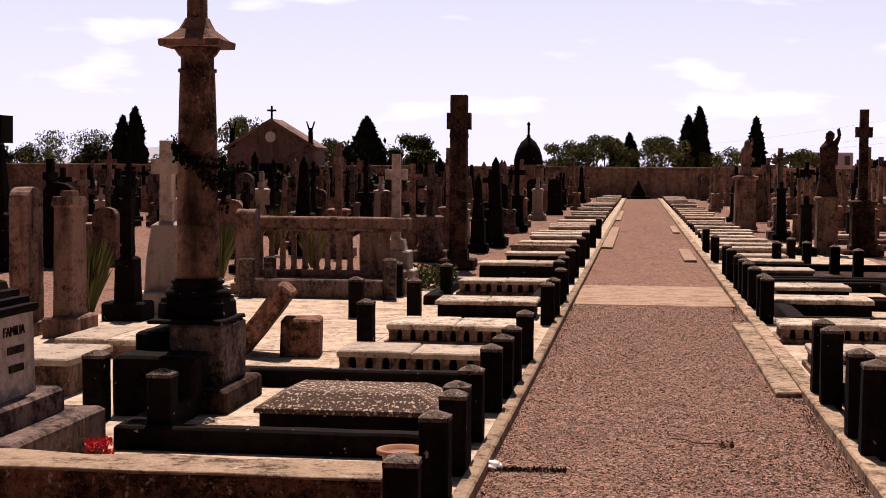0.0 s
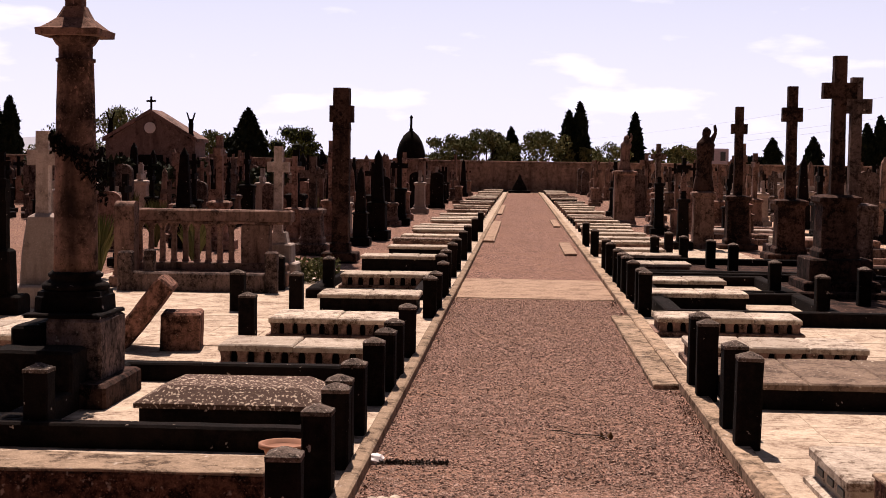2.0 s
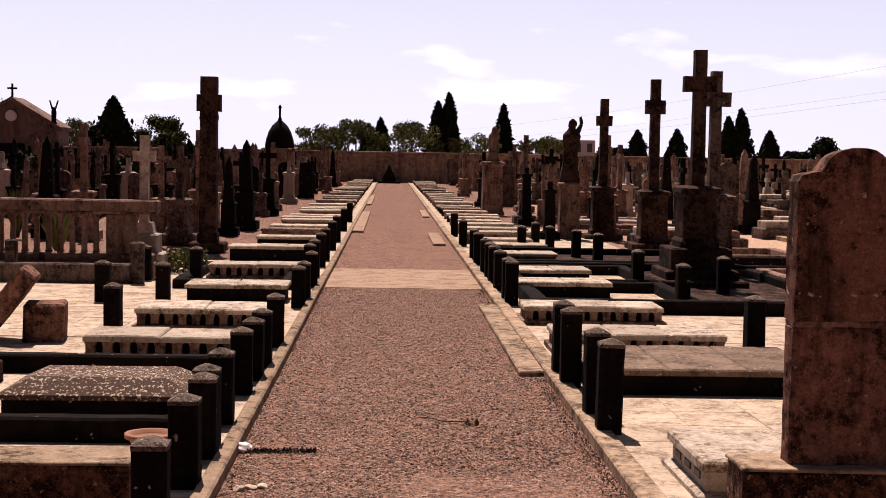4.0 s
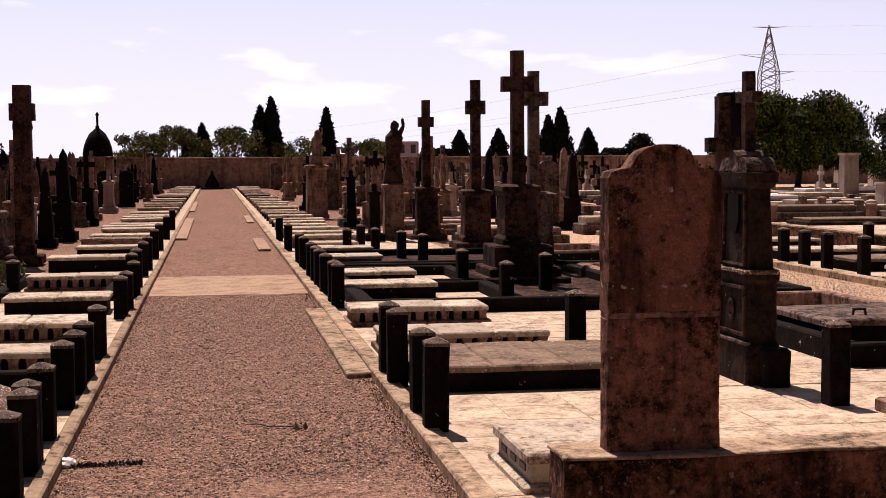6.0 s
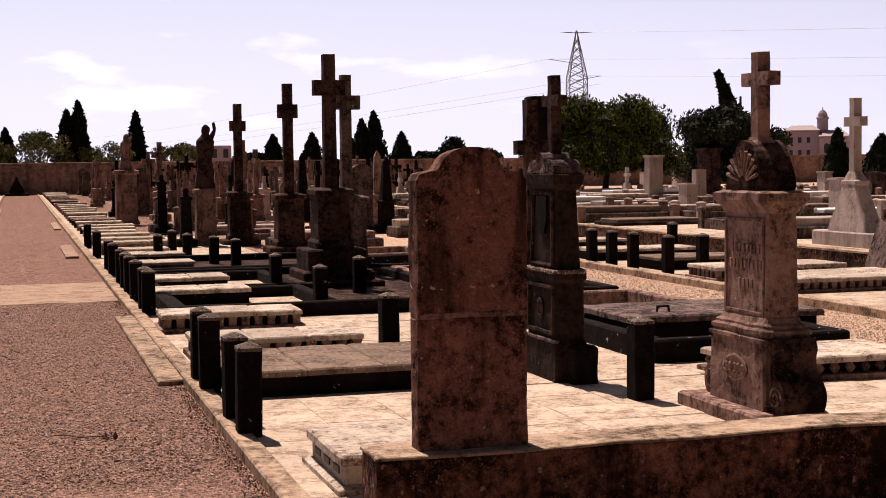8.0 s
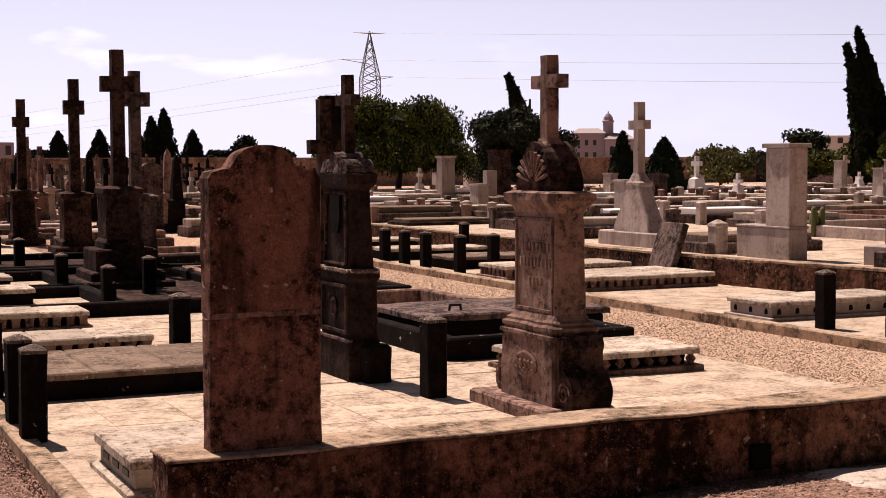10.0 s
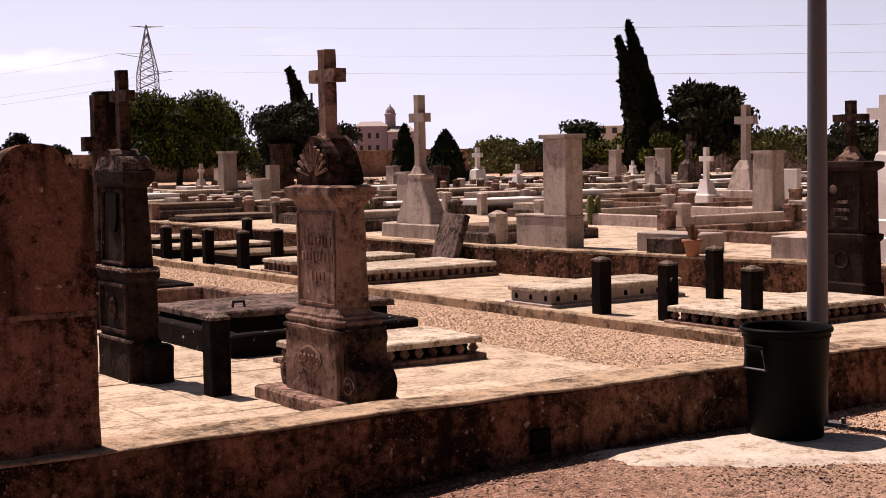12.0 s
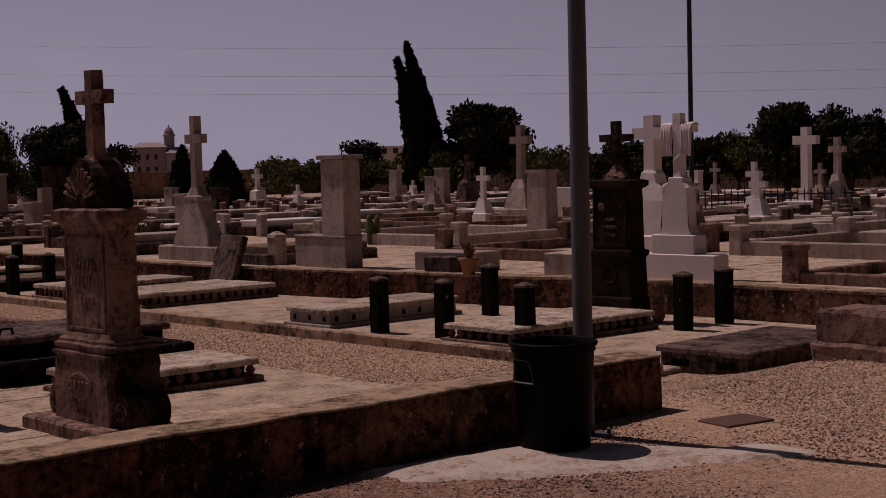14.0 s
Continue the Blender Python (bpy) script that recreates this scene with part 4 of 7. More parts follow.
def shell_stele():
    t = thing("stele", "weathered limestone stele with shell crest and small cross", "gravestone", 4.52, 7.82, 0.03)
    t.matrix_basis = t.matrix_basis @ Matrix.Diagonal((0.9615, 0.9615, 1.0, 1.0))
    bm = B()
    box(bm, -0.3, 0.24, -0.46, 0.62, 0, 0.1, 0.015)
    wear(bm, 0.2, 0.005)
    part("plinth", bm, LIMESTONE, t)
    bm = B()
    loft(bm, [(0.1, 0.36, 0.74), (0.505, 0.35, 0.72), (0.515, 0.37, 0.75), (0.535, 0.37, 0.75), (0.545, 0.33, 0.7), (0.565, 0.35, 0.73), (0.585, 0.35, 0.73), (0.6, 0.31, 0.68), (0.615, 0.31, 0.68), (0.63, 0.27, 0.63), (0.66, 0.24, 0.6)], cham=0.015)
    wear(bm, 0.1, 0.007, 6)
    base = part("base", bm, LIMESTONE, t)
    for s in (-1, 1):
        bm = B()
        scroll(bm, s * 0.345, s, 0.1, 0.44, 0.19, -0.13, 0.17)
        wear(bm, 0.1, 0.004, 6)
        part("volute", bm, BROWNSTONE if s < 0 else LIMESTONE, base)
        bm = B()
        pts = [(-0.136, s * (0.43 + 0.075 * (1 - k / 22) * math.cos(k * 0.6)), 0.19 + 0.075 * (1 - k / 22) * math.sin(k * 0.6)) for k in range(20)]
        ribbon(bm, [Vector(p) for p in pts], 0.009, 5)
        part("spiral", bm, LIMESTONE, base)
    bm = B()
    loft(bm, [(0.62, 0.23, 0.59), (1.3, 0.22, 0.55), (1.315, 0.24, 0.58), (1.335, 0.25, 0.6), (1.35, 0.29, 0.64), (1.38, 0.33, 0.68), (1.425, 0.335, 0.69), (1.44, 0.26, 0.56)], cham=0.012)
    wear(bm, 0.1, 0.006, 6)
    shaft = part("shaft", bm, LIMESTONE, t)
    bm = B()
    for a in ((-0.24, 0.24, 0.67, 0.69), (-0.24, 0.24, 1.25, 1.27), (-0.26, -0.24, 0.67, 1.27), (0.24, 0.26, 0.67, 1.27)):
        box(bm, -0.124, -0.1, a[0], a[1], a[2], a[3], 0.003)
    part("panel_moulding", bm, LIMESTONE, shaft)
    for z, w in ((1.08, 0.2), (0.98, 0.22), (0.86, 0.11)):
        k = int(w / 0.024)
        for i in range(k):
            bm = B()
            yy = -w + 2 * w * i / k
            box(bm, -0.121, -0.1, yy, yy + 0.022, z - 0.026, z + 0.028, 0.002)
            part("raised_bar", bm, LIMESTONE, shaft)
    bm = B()
    lathe(bm, [(0.075, 0), (0.08, 0.012), (0.068, 0.016), (0.06, 0.008), (0.01, 0.007)], 12)
    for v in bm.verts:
        v.co = Vector((-0.176 - v.co.z, v.co.x * 2.1, 0.33 + v.co.y * (1.15 - abs(v.co.x) * 3)))
    part("cartouche", bm, LIMESTONE, base)
    for i in range(5):
        bm = B()
        lathe(bm, [(0.026, 0), (0.026, 0.012), (0.018, 0.018), (0.012, 0.012), (0.005, 0.014)], 8)
        for v in bm.verts:
            v.co = Vector((-0.18 - v.co.z, (i - 2) * 0.055 + v.co.x, 0.33 + v.co.y * 1.4))
        part("rosette", bm, LIMESTONE, base)
    bm = B()
    ol = [(-0.235, 1.435)]
    for i in range(15):
        a = math.pi * (1 - i / 14)
        ol.append((0.23 * math.cos(a) * (1 - 0.12 * math.sin(a)), 1.47 + 0.28 * math.sin(a)))
    ol.append((0.235, 1.435))
    extrude_x(bm, ol, -0.115, 0.12)
    bmesh.ops.triangulate(bm, faces=bm.faces)
    wear(bm, 0.07, 0.018, 9)
    crest = part("crest", bm, BROWNSTONE, t)
    for i in range(11):
        bm = B()
        a = math.pi * (0.08 + 0.84 * i / 10)
        tube(bm, (-0.128, 0.05 * math.cos(a), 1.49 + 0.04 * math.sin(a)), (-0.135, 0.2 * math.cos(a), 1.49 + 0.2 * math.sin(a)), 0.006, 0.014, 6)
        part("shell_rib", bm, LIMESTONE, crest)
    bm = B()
    loft(bm, [(1.7, 0.2, 0.2), (1.75, 0.12, 0.13), (1.77, 0.11, 0.11)], cham=0.01)
    cross_bm(bm, 1.75, 2.3, 0.09, 0.09, 2.09, 0.085, 0.35, along="y", taper=0.97)
    wear(bm, 0.08, 0.004, 8)
    part("cross", bm, LIMESTONE, t)


shell_stele()


def tapered_stele():
    t = thing("stele", "dark weathered stele with niche panels and a cross", "gravestone", 3.92, 9.84, 0.03)
    bm = B()
    loft(bm, [(0, 0.26, 0.66), (0.3, 0.25, 0.65), (0.32, 0.23, 0.61), (0.74, 0.22, 0.6), (0.77, 0.25, 0.65), (0.82, 0.25, 0.65), (0.85, 0.2, 0.54)], cham=0.015)
    wear(bm, 0.08, 0.007, 6)
    base = part("base", bm, DARKBROWN, t)
    bm = B()
    box(bm, -0.04, 0.16, -0.46, -0.31, 0, 0.29, 0.02)
    wear(bm, 0.08, 0.006, 6)
    part("buttress", bm, DARKSTONE, t)
    bm = B()
    box(bm, -0.137, -0.09, -0.32, 0.32, 0.302, 0.325, 0.006)
    wear(bm, 0.05, 0.006, 14)
    part("sill", bm, GREYSTONE, base, "pale lichened sill")
    bm = B()
    box(bm, -0.14, 0.12, -0.33, 0.33, 0.815, 0.842, 0.008)
    wear(bm, 0.05, 0.01, 14)
    part("upper_sill", bm, LICHENED, base, "lichen-whitened sill")
    bm = B()
    loft(bm, [(0.84, 0.2, 0.53), (1.42, 0.17, 0.48), (1.44, 0.2, 0.52), (1.47, 0.24, 0.58), (1.54, 0.25, 0.6), (1.56, 0.19, 0.5)], cham=0.015)
    wear(bm, 0.08, 0.007, 6)
    shaft = part("shaft", bm, DARKBROWN, t)
    # raised edges round a long tapering niche
    bm = B()
    for a, b in (((-0.107, -0.22, 0.87), (-0.094, -0.195, 1.4)), ((-0.107, 0.22, 0.87), (-0.094, 0.195, 1.4)), ((-0.094, -0.195, 1.4), (-0.094, 0.195, 1.4)), ((-0.107, -0.22, 0.87), (-0.107, 0.22, 0.87))):
        tube(bm, a, b, 0.016, 0.016, 6)
    part("niche_moulding", bm, BROWNSTONE, shaft)
    bm = B()
    ol = [(-0.1, 1.38), (-0.1, 1.2), (-0.05, 1.1), (0.05, 1.1), (0.1, 1.2), (0.1, 1.38)]
    extrude_x(bm, ol, -0.112, -0.085)
    part("hanging_cloth", bm, DARKSTONE, shaft, "carved hanging cloth")
    bm = B()
    for y0, y1, z0, z1 in ((-0.25, 0.25, 0.36, 0.385), (-0.25, 0.25, 0.7, 0.725), (-0.27, -0.24, 0.36, 0.725), (0.24, 0.27, 0.36, 0.725)):
        box(bm, -0.132, -0.1, y0, y1, z0, z1, 0.003)
    part("panel_moulding", bm, BROWNSTONE, base)
    bm = B()
    lathe(bm, [(0.05, 0), (0.065, 0.012), (0.045, 0.018), (0.03, 0.006), (0.01, 0.01)], 12)
    for v in bm.verts:
        v.co = Vector((-0.115 - v.co.z, v.co.x, 0.54 + v.co.y * 1.3))
    part("rosette", bm, BROWNSTONE, base)
    for yy in (-0.17, 0.0, 0.17):
        bm = B()
        ol = [(yy - 0.1, 1.55)] + [(yy + 0.1 * math.cos(math.pi * (1 - i / 8)), 1.57 + (0.13 if yy == 0 else 0.08) * math.sin(math.pi * i / 8)) for i in range(9)] + [(yy + 0.1, 1.55)]
        extrude_x(bm, ol, -0.12, 0.1)
        bmesh.ops.triangulate(bm, faces=bm.faces)
        wear(bm, 0.05, 0.012, 9)
        part("crest", bm, GREYSTONE, t)
    bm = B()
    cross_bm(bm, 1.68, 2.28, 0.085, 0.075, 2.05, 0.08, 0.34, along="y")
    wear(bm, 0.1, 0.005, 8)
    part("cross", bm, BROWNSTONE, t)


tapered_stele()
# big cross seen behind the dark stele
cross_monument(4.98, 13.25, [(0.5, 0.6, 0.35)], [(0.35, 0.3, 0.3), (0.75, 0.2, 0.2)], (0.7, 2.26, 0.13, 0.13, 1.715, 0.14, 0.32), BROWNSTONE, "heavy plain stone cross on a block", along="x")
cross_monument(5.27, 13.75, [(0.5, 0.6, 0.2)], [(0.2, 0.34, 0.34), (0.5, 0.27, 0.27)], (0.48, 2.32, 0.26, 0.2, 2.29, 0.02, 0.27), DARKSTONE, "tall plain dark stone pillar", along="x")


def carved_figure(x, y, z, h, mat, label, lean=0.0, arm=True, fat=1.0):
    """A plain weathered figure shape, one mesh."""
    bm = B()
    secs = []
    for u, r in ((0, 0.2), (0.1, 0.19), (0.3, 0.15), (0.5, 0.15), (0.62, 0.17), (0.74, 0.18), (0.82, 0.1), (0.86, 0.07), (0.9, 0.085), (0.96, 0.08), (1, 0.03)):
        secs.append((u * h, r * h * 1.15 * fat, r * h * 0.95 * fat, lean * u * u * h, 0))
    loft(bm, secs, cham=0.3)
    if arm:
        tube(bm, (lean * h * 0.5 + 0.06 * h, 0, 0.72 * h), (lean * h + 0.14 * h, 0, 0.92 * h), 0.05 * h, 0.03 * h)
        tube(bm, (lean * h + 0.14 * h, 0, 0.92 * h), (lean * h + 0.12 * h, 0, 1.04 * h), 0.03 * h, 0.02 * h)
    bmesh.ops.triangulate(bm, faces=[f for f in bm.faces if len(f.verts) > 4])
    wear(bm, 0.12, 0.02, 6)
    ob = mesh_thing("statue", bm, mat, label, "statue", smooth=True)
    ob.matrix_basis = pose(x, y, z)
    return ob


def pedestal_block(x, y, w, d, h, mat, label):
    bm = B()
    loft(bm, ped(0, w, d, h), cham=0.02)
    wear(bm, 0.25, 0.006, 5)
    ob = mesh_thing("pedestal", bm, mat, label, "pedestal")
    ob.matrix_basis = pose(x, y, 0.03)
    return ob


pedestal_block(3.8, 29.8, 0.42, 0.42, 1.2, LIMESTONE, "square stone pedestal under a statue")
carved_figure(3.8, 29.8, 1.23, 1.32, BROWNSTONE, "dark weathered stone statue on a pedestal", 0.03, True, 1.35)
pedestal_block(3.1, 42.7, 0.62, 0.62, 1.6, LIMESTONE, "broad stone pedestal under a statue")
carved_figure(3.1, 42.7, 1.63, 1.05, LIMESTONE, "weathered stone statue on a tall pedestal", 0.04, True, 1.5)


def balustrade():
    t = thing("balustrade", "weathered stone balustrade round a tomb plot", "balustrade", 0, 0, 0.03)
    x0, x1, y = -5.3, -3.06, 18.9
    for nm, a, m in (("plinth", (x0 - 0.1, x1, y - 0.3, y + 0.2, 0, 0.2), LIMESTONE), ("sill", (x0, x1 - 0.03, y - 0.15, y + 0.15, 0.202, 0.305), LIMESTONE), ("rail", (x0 - 0.05, x1 + 0.03, y - 0.17, y + 0.17, 0.86, 1.01), LIMESTONE), ("rail_moulding", (x0 - 0.02, x1, y - 0.14, y + 0.14, 0.822, 0.858), LIMESTONE), ("front_kerb", (-5.0, -3.1, 17.72, 17.86, 0, 0.245), GREYSTONE), ("kerb_post", (-5.08, -4.9, 17.7, 17.88, 0, 0.5), GREYSTONE), ("kerb_post", (-4.8, -4.66, 17.9, 18.04, 0, 0.52), GREYSTONE), ("kerb_post", (-3.2, -3.04, 17.7, 17.86, 0, 0.52), GREYSTONE)):
        bm = B()
        box(bm, *a, 0.02)
        wear(bm, 0.2, 0.007, 5)
        part(nm, bm, m, t)
    for i in range(9):
        bm = B()
        loft(bm, [(0.305, 0.085, 0.1), (0.33, 0.08, 0.09), (0.34, 0.068, 0.075), (0.5, 0.07, 0.075), (0.72, 0.058, 0.06), (0.735, 0.075, 0.08), (0.76, 0.07, 0.075), (0.8, 0.11, 0.1), (0.822, 0.15, 0.11)], -5.109 + i * 0.156, y, 0.01)
        part("baluster", bm, LIMESTONE, t)
    for xa, xb in ((x0, x0 + 0.12), (-3.712, -3.331)):
        bm = B()
        box(bm, xa, xb, y - 0.12, y + 0.12, 0.305, 0.822, 0.015)
        wear(bm, 0.2, 0.006)
        part("pier", bm, LIMESTONE, t)


balustrade()


def round_top_stone(x, y, w, d, h, mat, label, rz=0.0, z=0.03):
    t = thing("headstone", label, "gravestone", x, y, z, rz, "headstones")
    bm = B()
    box(bm, -d / 2 - 0.06, d / 2 + 0.06, -w / 2 - 0.06, w / 2 + 0.06, 0, 0.14, 0.015)
    part("plinth", bm, mat, t)
    bm = B()
    ol = [(-w / 2, 0.135), (w / 2, 0.135)] + [(w / 2 * math.cos(math.pi * i / 10), h - w * 0.35 + w * 0.35 * math.sin(math.pi * i / 10)) for i in range(11)]
    extrude_x(bm, ol, -d / 2, d / 2)
    bmesh.ops.triangulate(bm, faces=bm.faces)
    wear(bm, 0.12, 0.006, 6)
    part("slab", bm, mat, t)
    return t


# left side near things
round_top_stone(-5.95, 13.27, 0.34, 0.2, 1.45, LIMESTONE, "round-topped stained stone stele", 0)
round_top_stone(-5.15, 18.4, 0.26, 0.26, 1.12, LIMESTONE, "stained round-topped stone pier at the balustrade", 0)
round_top_stone(-6.5, 11.6, 0.34, 0.22, 1.2, LIMESTONE, "round-topped stained stone stele", 0)
cross_monument(-5.5, 13.27, [(0.36, 0.56, 0.2)], [(0.2, 0.2, 0.42), (1.25, 0.18, 0.38), (1.28, 0.22, 0.42), (1.36, 0.2, 0.36)], (1.33, 1.42, 0.16, 0.12, 1.37, 0.02, 0.18), LIMESTONE, "square stained stone pillar with a dark cap", along="y")


def family_tomb():
    t = thing("family_tomb", "smooth stone pedestal tomb with a heavy cross", "tomb", -3.62, 7.3, 0.03)
    for w, d, z0, z1, m in ((1.1, 1.3, 0, 0.24, GREYSTONE), (0.76, 0.9, 0.24, 0.38, GREYSTONE)):
        bm = B()
        box(bm, -w / 2, w / 2, -d / 2, d / 2, z0, z1, 0.02)
        wear(bm, 0.3, 0.004)
        part("step", bm, m, t)
    bm = B()
    loft(bm, [(0.38, 0.58, 0.52), (0.83, 0.56, 0.5)], cham=0.015)
    wear(bm, 0.2, 0.004)
    part("pedestal", bm, PALE, t)
    bm = B()
    loft(bm, [(0.83, 0.58, 0.52), (0.85, 0.61, 0.55), (0.875, 0.61, 0.55), (0.88, 0.53, 0.48), (0.915, 0.53, 0.48), (0.92, 0.45, 0.42), (0.955, 0.44, 0.41), (0.96, 0.35, 0.35), (1.0, 0.33, 0.33), (1.02, 0.24, 0.26)], cham=0.012)
    wear(bm, 0.12, 0.005)
    part("stepped_cap", bm, DARKSTONE, t, "dark stepped cap")
    bm = B()
    cross_bm(bm, 1.0, 2.16, 0.17, 0.15, 1.76, 0.15, 0.5, along="x")
    wear(bm, 0.2, 0.004)
    part("cross", bm, DARKSTONE, t)
    cu = bpy.data.curves.new("inscription", "FONT")
    cu.body, cu.size, cu.extrude, cu.align_x = "FAMILIA", 0.075, 0.003, "CENTER"
    dg = new("inscription_source", cu)
    bpy.context.view_layer.update()
    me = bpy.data.meshes.new_from_object(dg.evaluated_get(bpy.context.evaluated_depsgraph_get()))
    bpy.data.objects.remove(dg)
    me.materials.clear()
    me.materials.append(BROWNSTONE)
    ob = new("inscription", me)
    ob.parent = t
    ob.matrix_basis = Matrix.Translation((0.287, -0.02, 0.72)) @ Euler((radians(90), 0, radians(90))).to_matrix().to_4x4()
    bm = B()
    box(bm, 0.28, 0.29, -0.1, 0.1, 0.62, 0.66, 0.001)
    box(bm, 0.28, 0.292, -0.09, 0.09, 0.52, 0.56, 0.001)
    part("name_bars", bm, BROWNSTONE, t)


family_tomb()
slab_tomb(-4.9, -4.0, 9.6, 10.5, 0.03, 0.27, "plain", COVER, "stained limestone slab tomb")
slab_tomb(-5.0, -4.1, 11.7, 12.8, 0.03, 0.16, "plain", COVER, "pale stone slab tomb")


def tumbled_stone():
    t = thing("broken_tomb", "broken leaning stone slab propped on a block", "tomb", -3.05, 12.25, 0.03, 8)
    bm = B()
    box(bm, -0.06, 0.28, -0.2, 0.25, 0, 0.33, 0.02)
    wear(bm, 0.1, 0.012)
    part("block", bm, RUSTY, t)
    bm = B()
    box(bm, -0.085, 0.085, -0.25, 0.25, 0, 0.68, 0.02)
    wear(bm, 0.1, 0.012)
    ob = part("leaning_slab", bm, RUSTY, t)
    ob.matrix_basis = pose(-0.42, 0, 0.06, 0, 38, 0)


tumbled_stone()


# ---- right side: terrace ----
cross_monument(11.8, 18.07, [(0.36, 1.8, 0.22)], [(0.22, 0.3, 1.0), (0.3, 0.29, 0.98), (0.4, 0.28, 0.88), (0.5, 0.27, 0.76), (0.6, 0.26, 0.64), (0.7, 0.25, 0.53), (0.8, 0.24, 0.44), (0.9, 0.23, 0.37), (0.92, 0.25, 0.39), (0.96, 0.25, 0.39), (0.98, 0.22, 0.3), (1.06, 0.18, 0.2), (1.1, 0.15, 0.15)], (1.07, 2.17, 0.13, 0.13, 1.76, 0.135, 0.42), PALE, "tall grey stone cross on a curved stepped base", z=0.39, along="y", ped_mat=PALE)


def pillar_box(x, y):
    t = thing("pillar_monument", "smooth square pale stone pillar with a flat cap", "monument", x, y, 0.39)
    for nm, a in (("base", (0.0, 0.3, 0.0, 1.1, 0.0, 0.4)), ("base_moulding", (-0.012, 0.312, -0.012, 1.112, 0.402, 0.43)), ("pillar", (0.005, 0.295, 0.005, 0.49, 0.432, 1.44)), ("cap", (-0.035, 0.335, -0.035, 0.53, 1.442, 1.5))):
        bm = B()
        box(bm, *a, 0.008)
        wear(bm, 0.25, 0.002)
        part(nm, bm, PALE, t)


pillar_box(11.715, 14.43)


def book_stone():
    t = thing("leaning_headstone", "grey stone slab leaning back on a low stained block", "gravestone", 10.98, 16.2, 0.05)
    bm = B()
    box(bm, -0.1, 0.165, -0.75, 0.42, 0, 0.15, 0.015)
    wear(bm, 0.15, 0.005)
    part("block", bm, LIMESTONE, t)
    bm = B()
    box(bm, -0.05, 0.05, -0.29, 0.29, 0, 0.66, 0.012)
    wear(bm, 0.12, 0.003)
    ob = part("slab", bm, GREYSTONE, t)
    ob.matrix_basis = pose(-0.02, 0, 0.14, 0, 19, 0)


book_stone()


def dark_stele():
    t = thing("stele", "dark brown carved stele with a weathered stone cross", "gravestone", 11.32, 9.38, 0.03)
    bm = B()
    loft(bm, [(0, 0.32, 0.62), (0.26, 0.31, 0.6), (0.28, 0.28, 0.56), (0.68, 0.27, 0.55), (0.71, 0.31, 0.6), (0.75, 0.31, 0.6), (0.765, 0.26, 0.52)], cham=0.02)
    wear(bm, 0.12, 0.005)
    part("base", bm, DARKBROWN, t)
    bm = B()
    loft(bm, [(0.76, 0.26, 0.52), (1.38, 0.25, 0.49), (1.4, 0.29, 0.55), (1.42, 0.32, 0.6), (1.47, 0.32, 0.6), (1.48, 0.26, 0.5)], cham=0.02)
    wear(bm, 0.12, 0.005)
    part("shaft", bm, DARKBROWN, t)
    bm = B()
    loft(bm, [(1.475, 0.2, 0.3), (1.52, 0.17, 0.24), (1.56, 0.12, 0.14), (1.62, 0.09, 0.1)], cham=0.03)
    wear(bm, 0.05, 0.02, 9)
    part("crest", bm, LIMESTONE, t)
    bm = B()
    cross_bm(bm, 1.56, 2.08, 0.085, 0.08, 1.87, 0.075, 0.4, along="y", taper=0.96)
    wear(bm, 0.08, 0.005, 8)
    part("cross", bm, BROWNSTONE, t)
    bm = B()
    for y0, y1, z0, z1 in ((-0.2, 0.2, 0.8, 0.825), (-0.2, 0.2, 1.345, 1.37), (-0.22, -0.2, 0.8, 1.37), (0.2, 0.22, 0.8, 1.37)):
        box(bm, -0.14, -0.11, y0, y1, z0, z1, 0.003)
    part("panel_moulding", bm, DARKBROWN, t)
    bm = B()
    lathe(bm, [(0.095, 0), (0.1, 0.014), (0.08, 0.016), (0.07, 0.006), (0.02, 0.006)], 18)
    for v in bm.verts:
        v.co = Vector((-0.138 - v.co.z, v.co.x, 0.5 + v.co.y))
    part("wreath_medallion", bm, DARKBROWN, t)
    bm = B()
    lathe(bm, [(0.04, 0), (0.05, 0.012), (0.03, 0.02), (0.01, 0.02)], 10)
    for v in bm.verts:
        v.co = Vector((-0.132 - v.co.z, v.co.x + 0.1, 1.2 + v.co.y))
    part("medallion", bm, GREYSTONE, t, "pale carved medallion")
    bm = B()
    for i, w in enumerate((0.07, 0.1, 0.08)):
        box(bm, -0.137, -0.125, -w, w, 1.06 - i * 0.08, 1.09 - i * 0.08, 0.002)
    part("inscription", bm, GREYSTONE, t)


dark_stele()


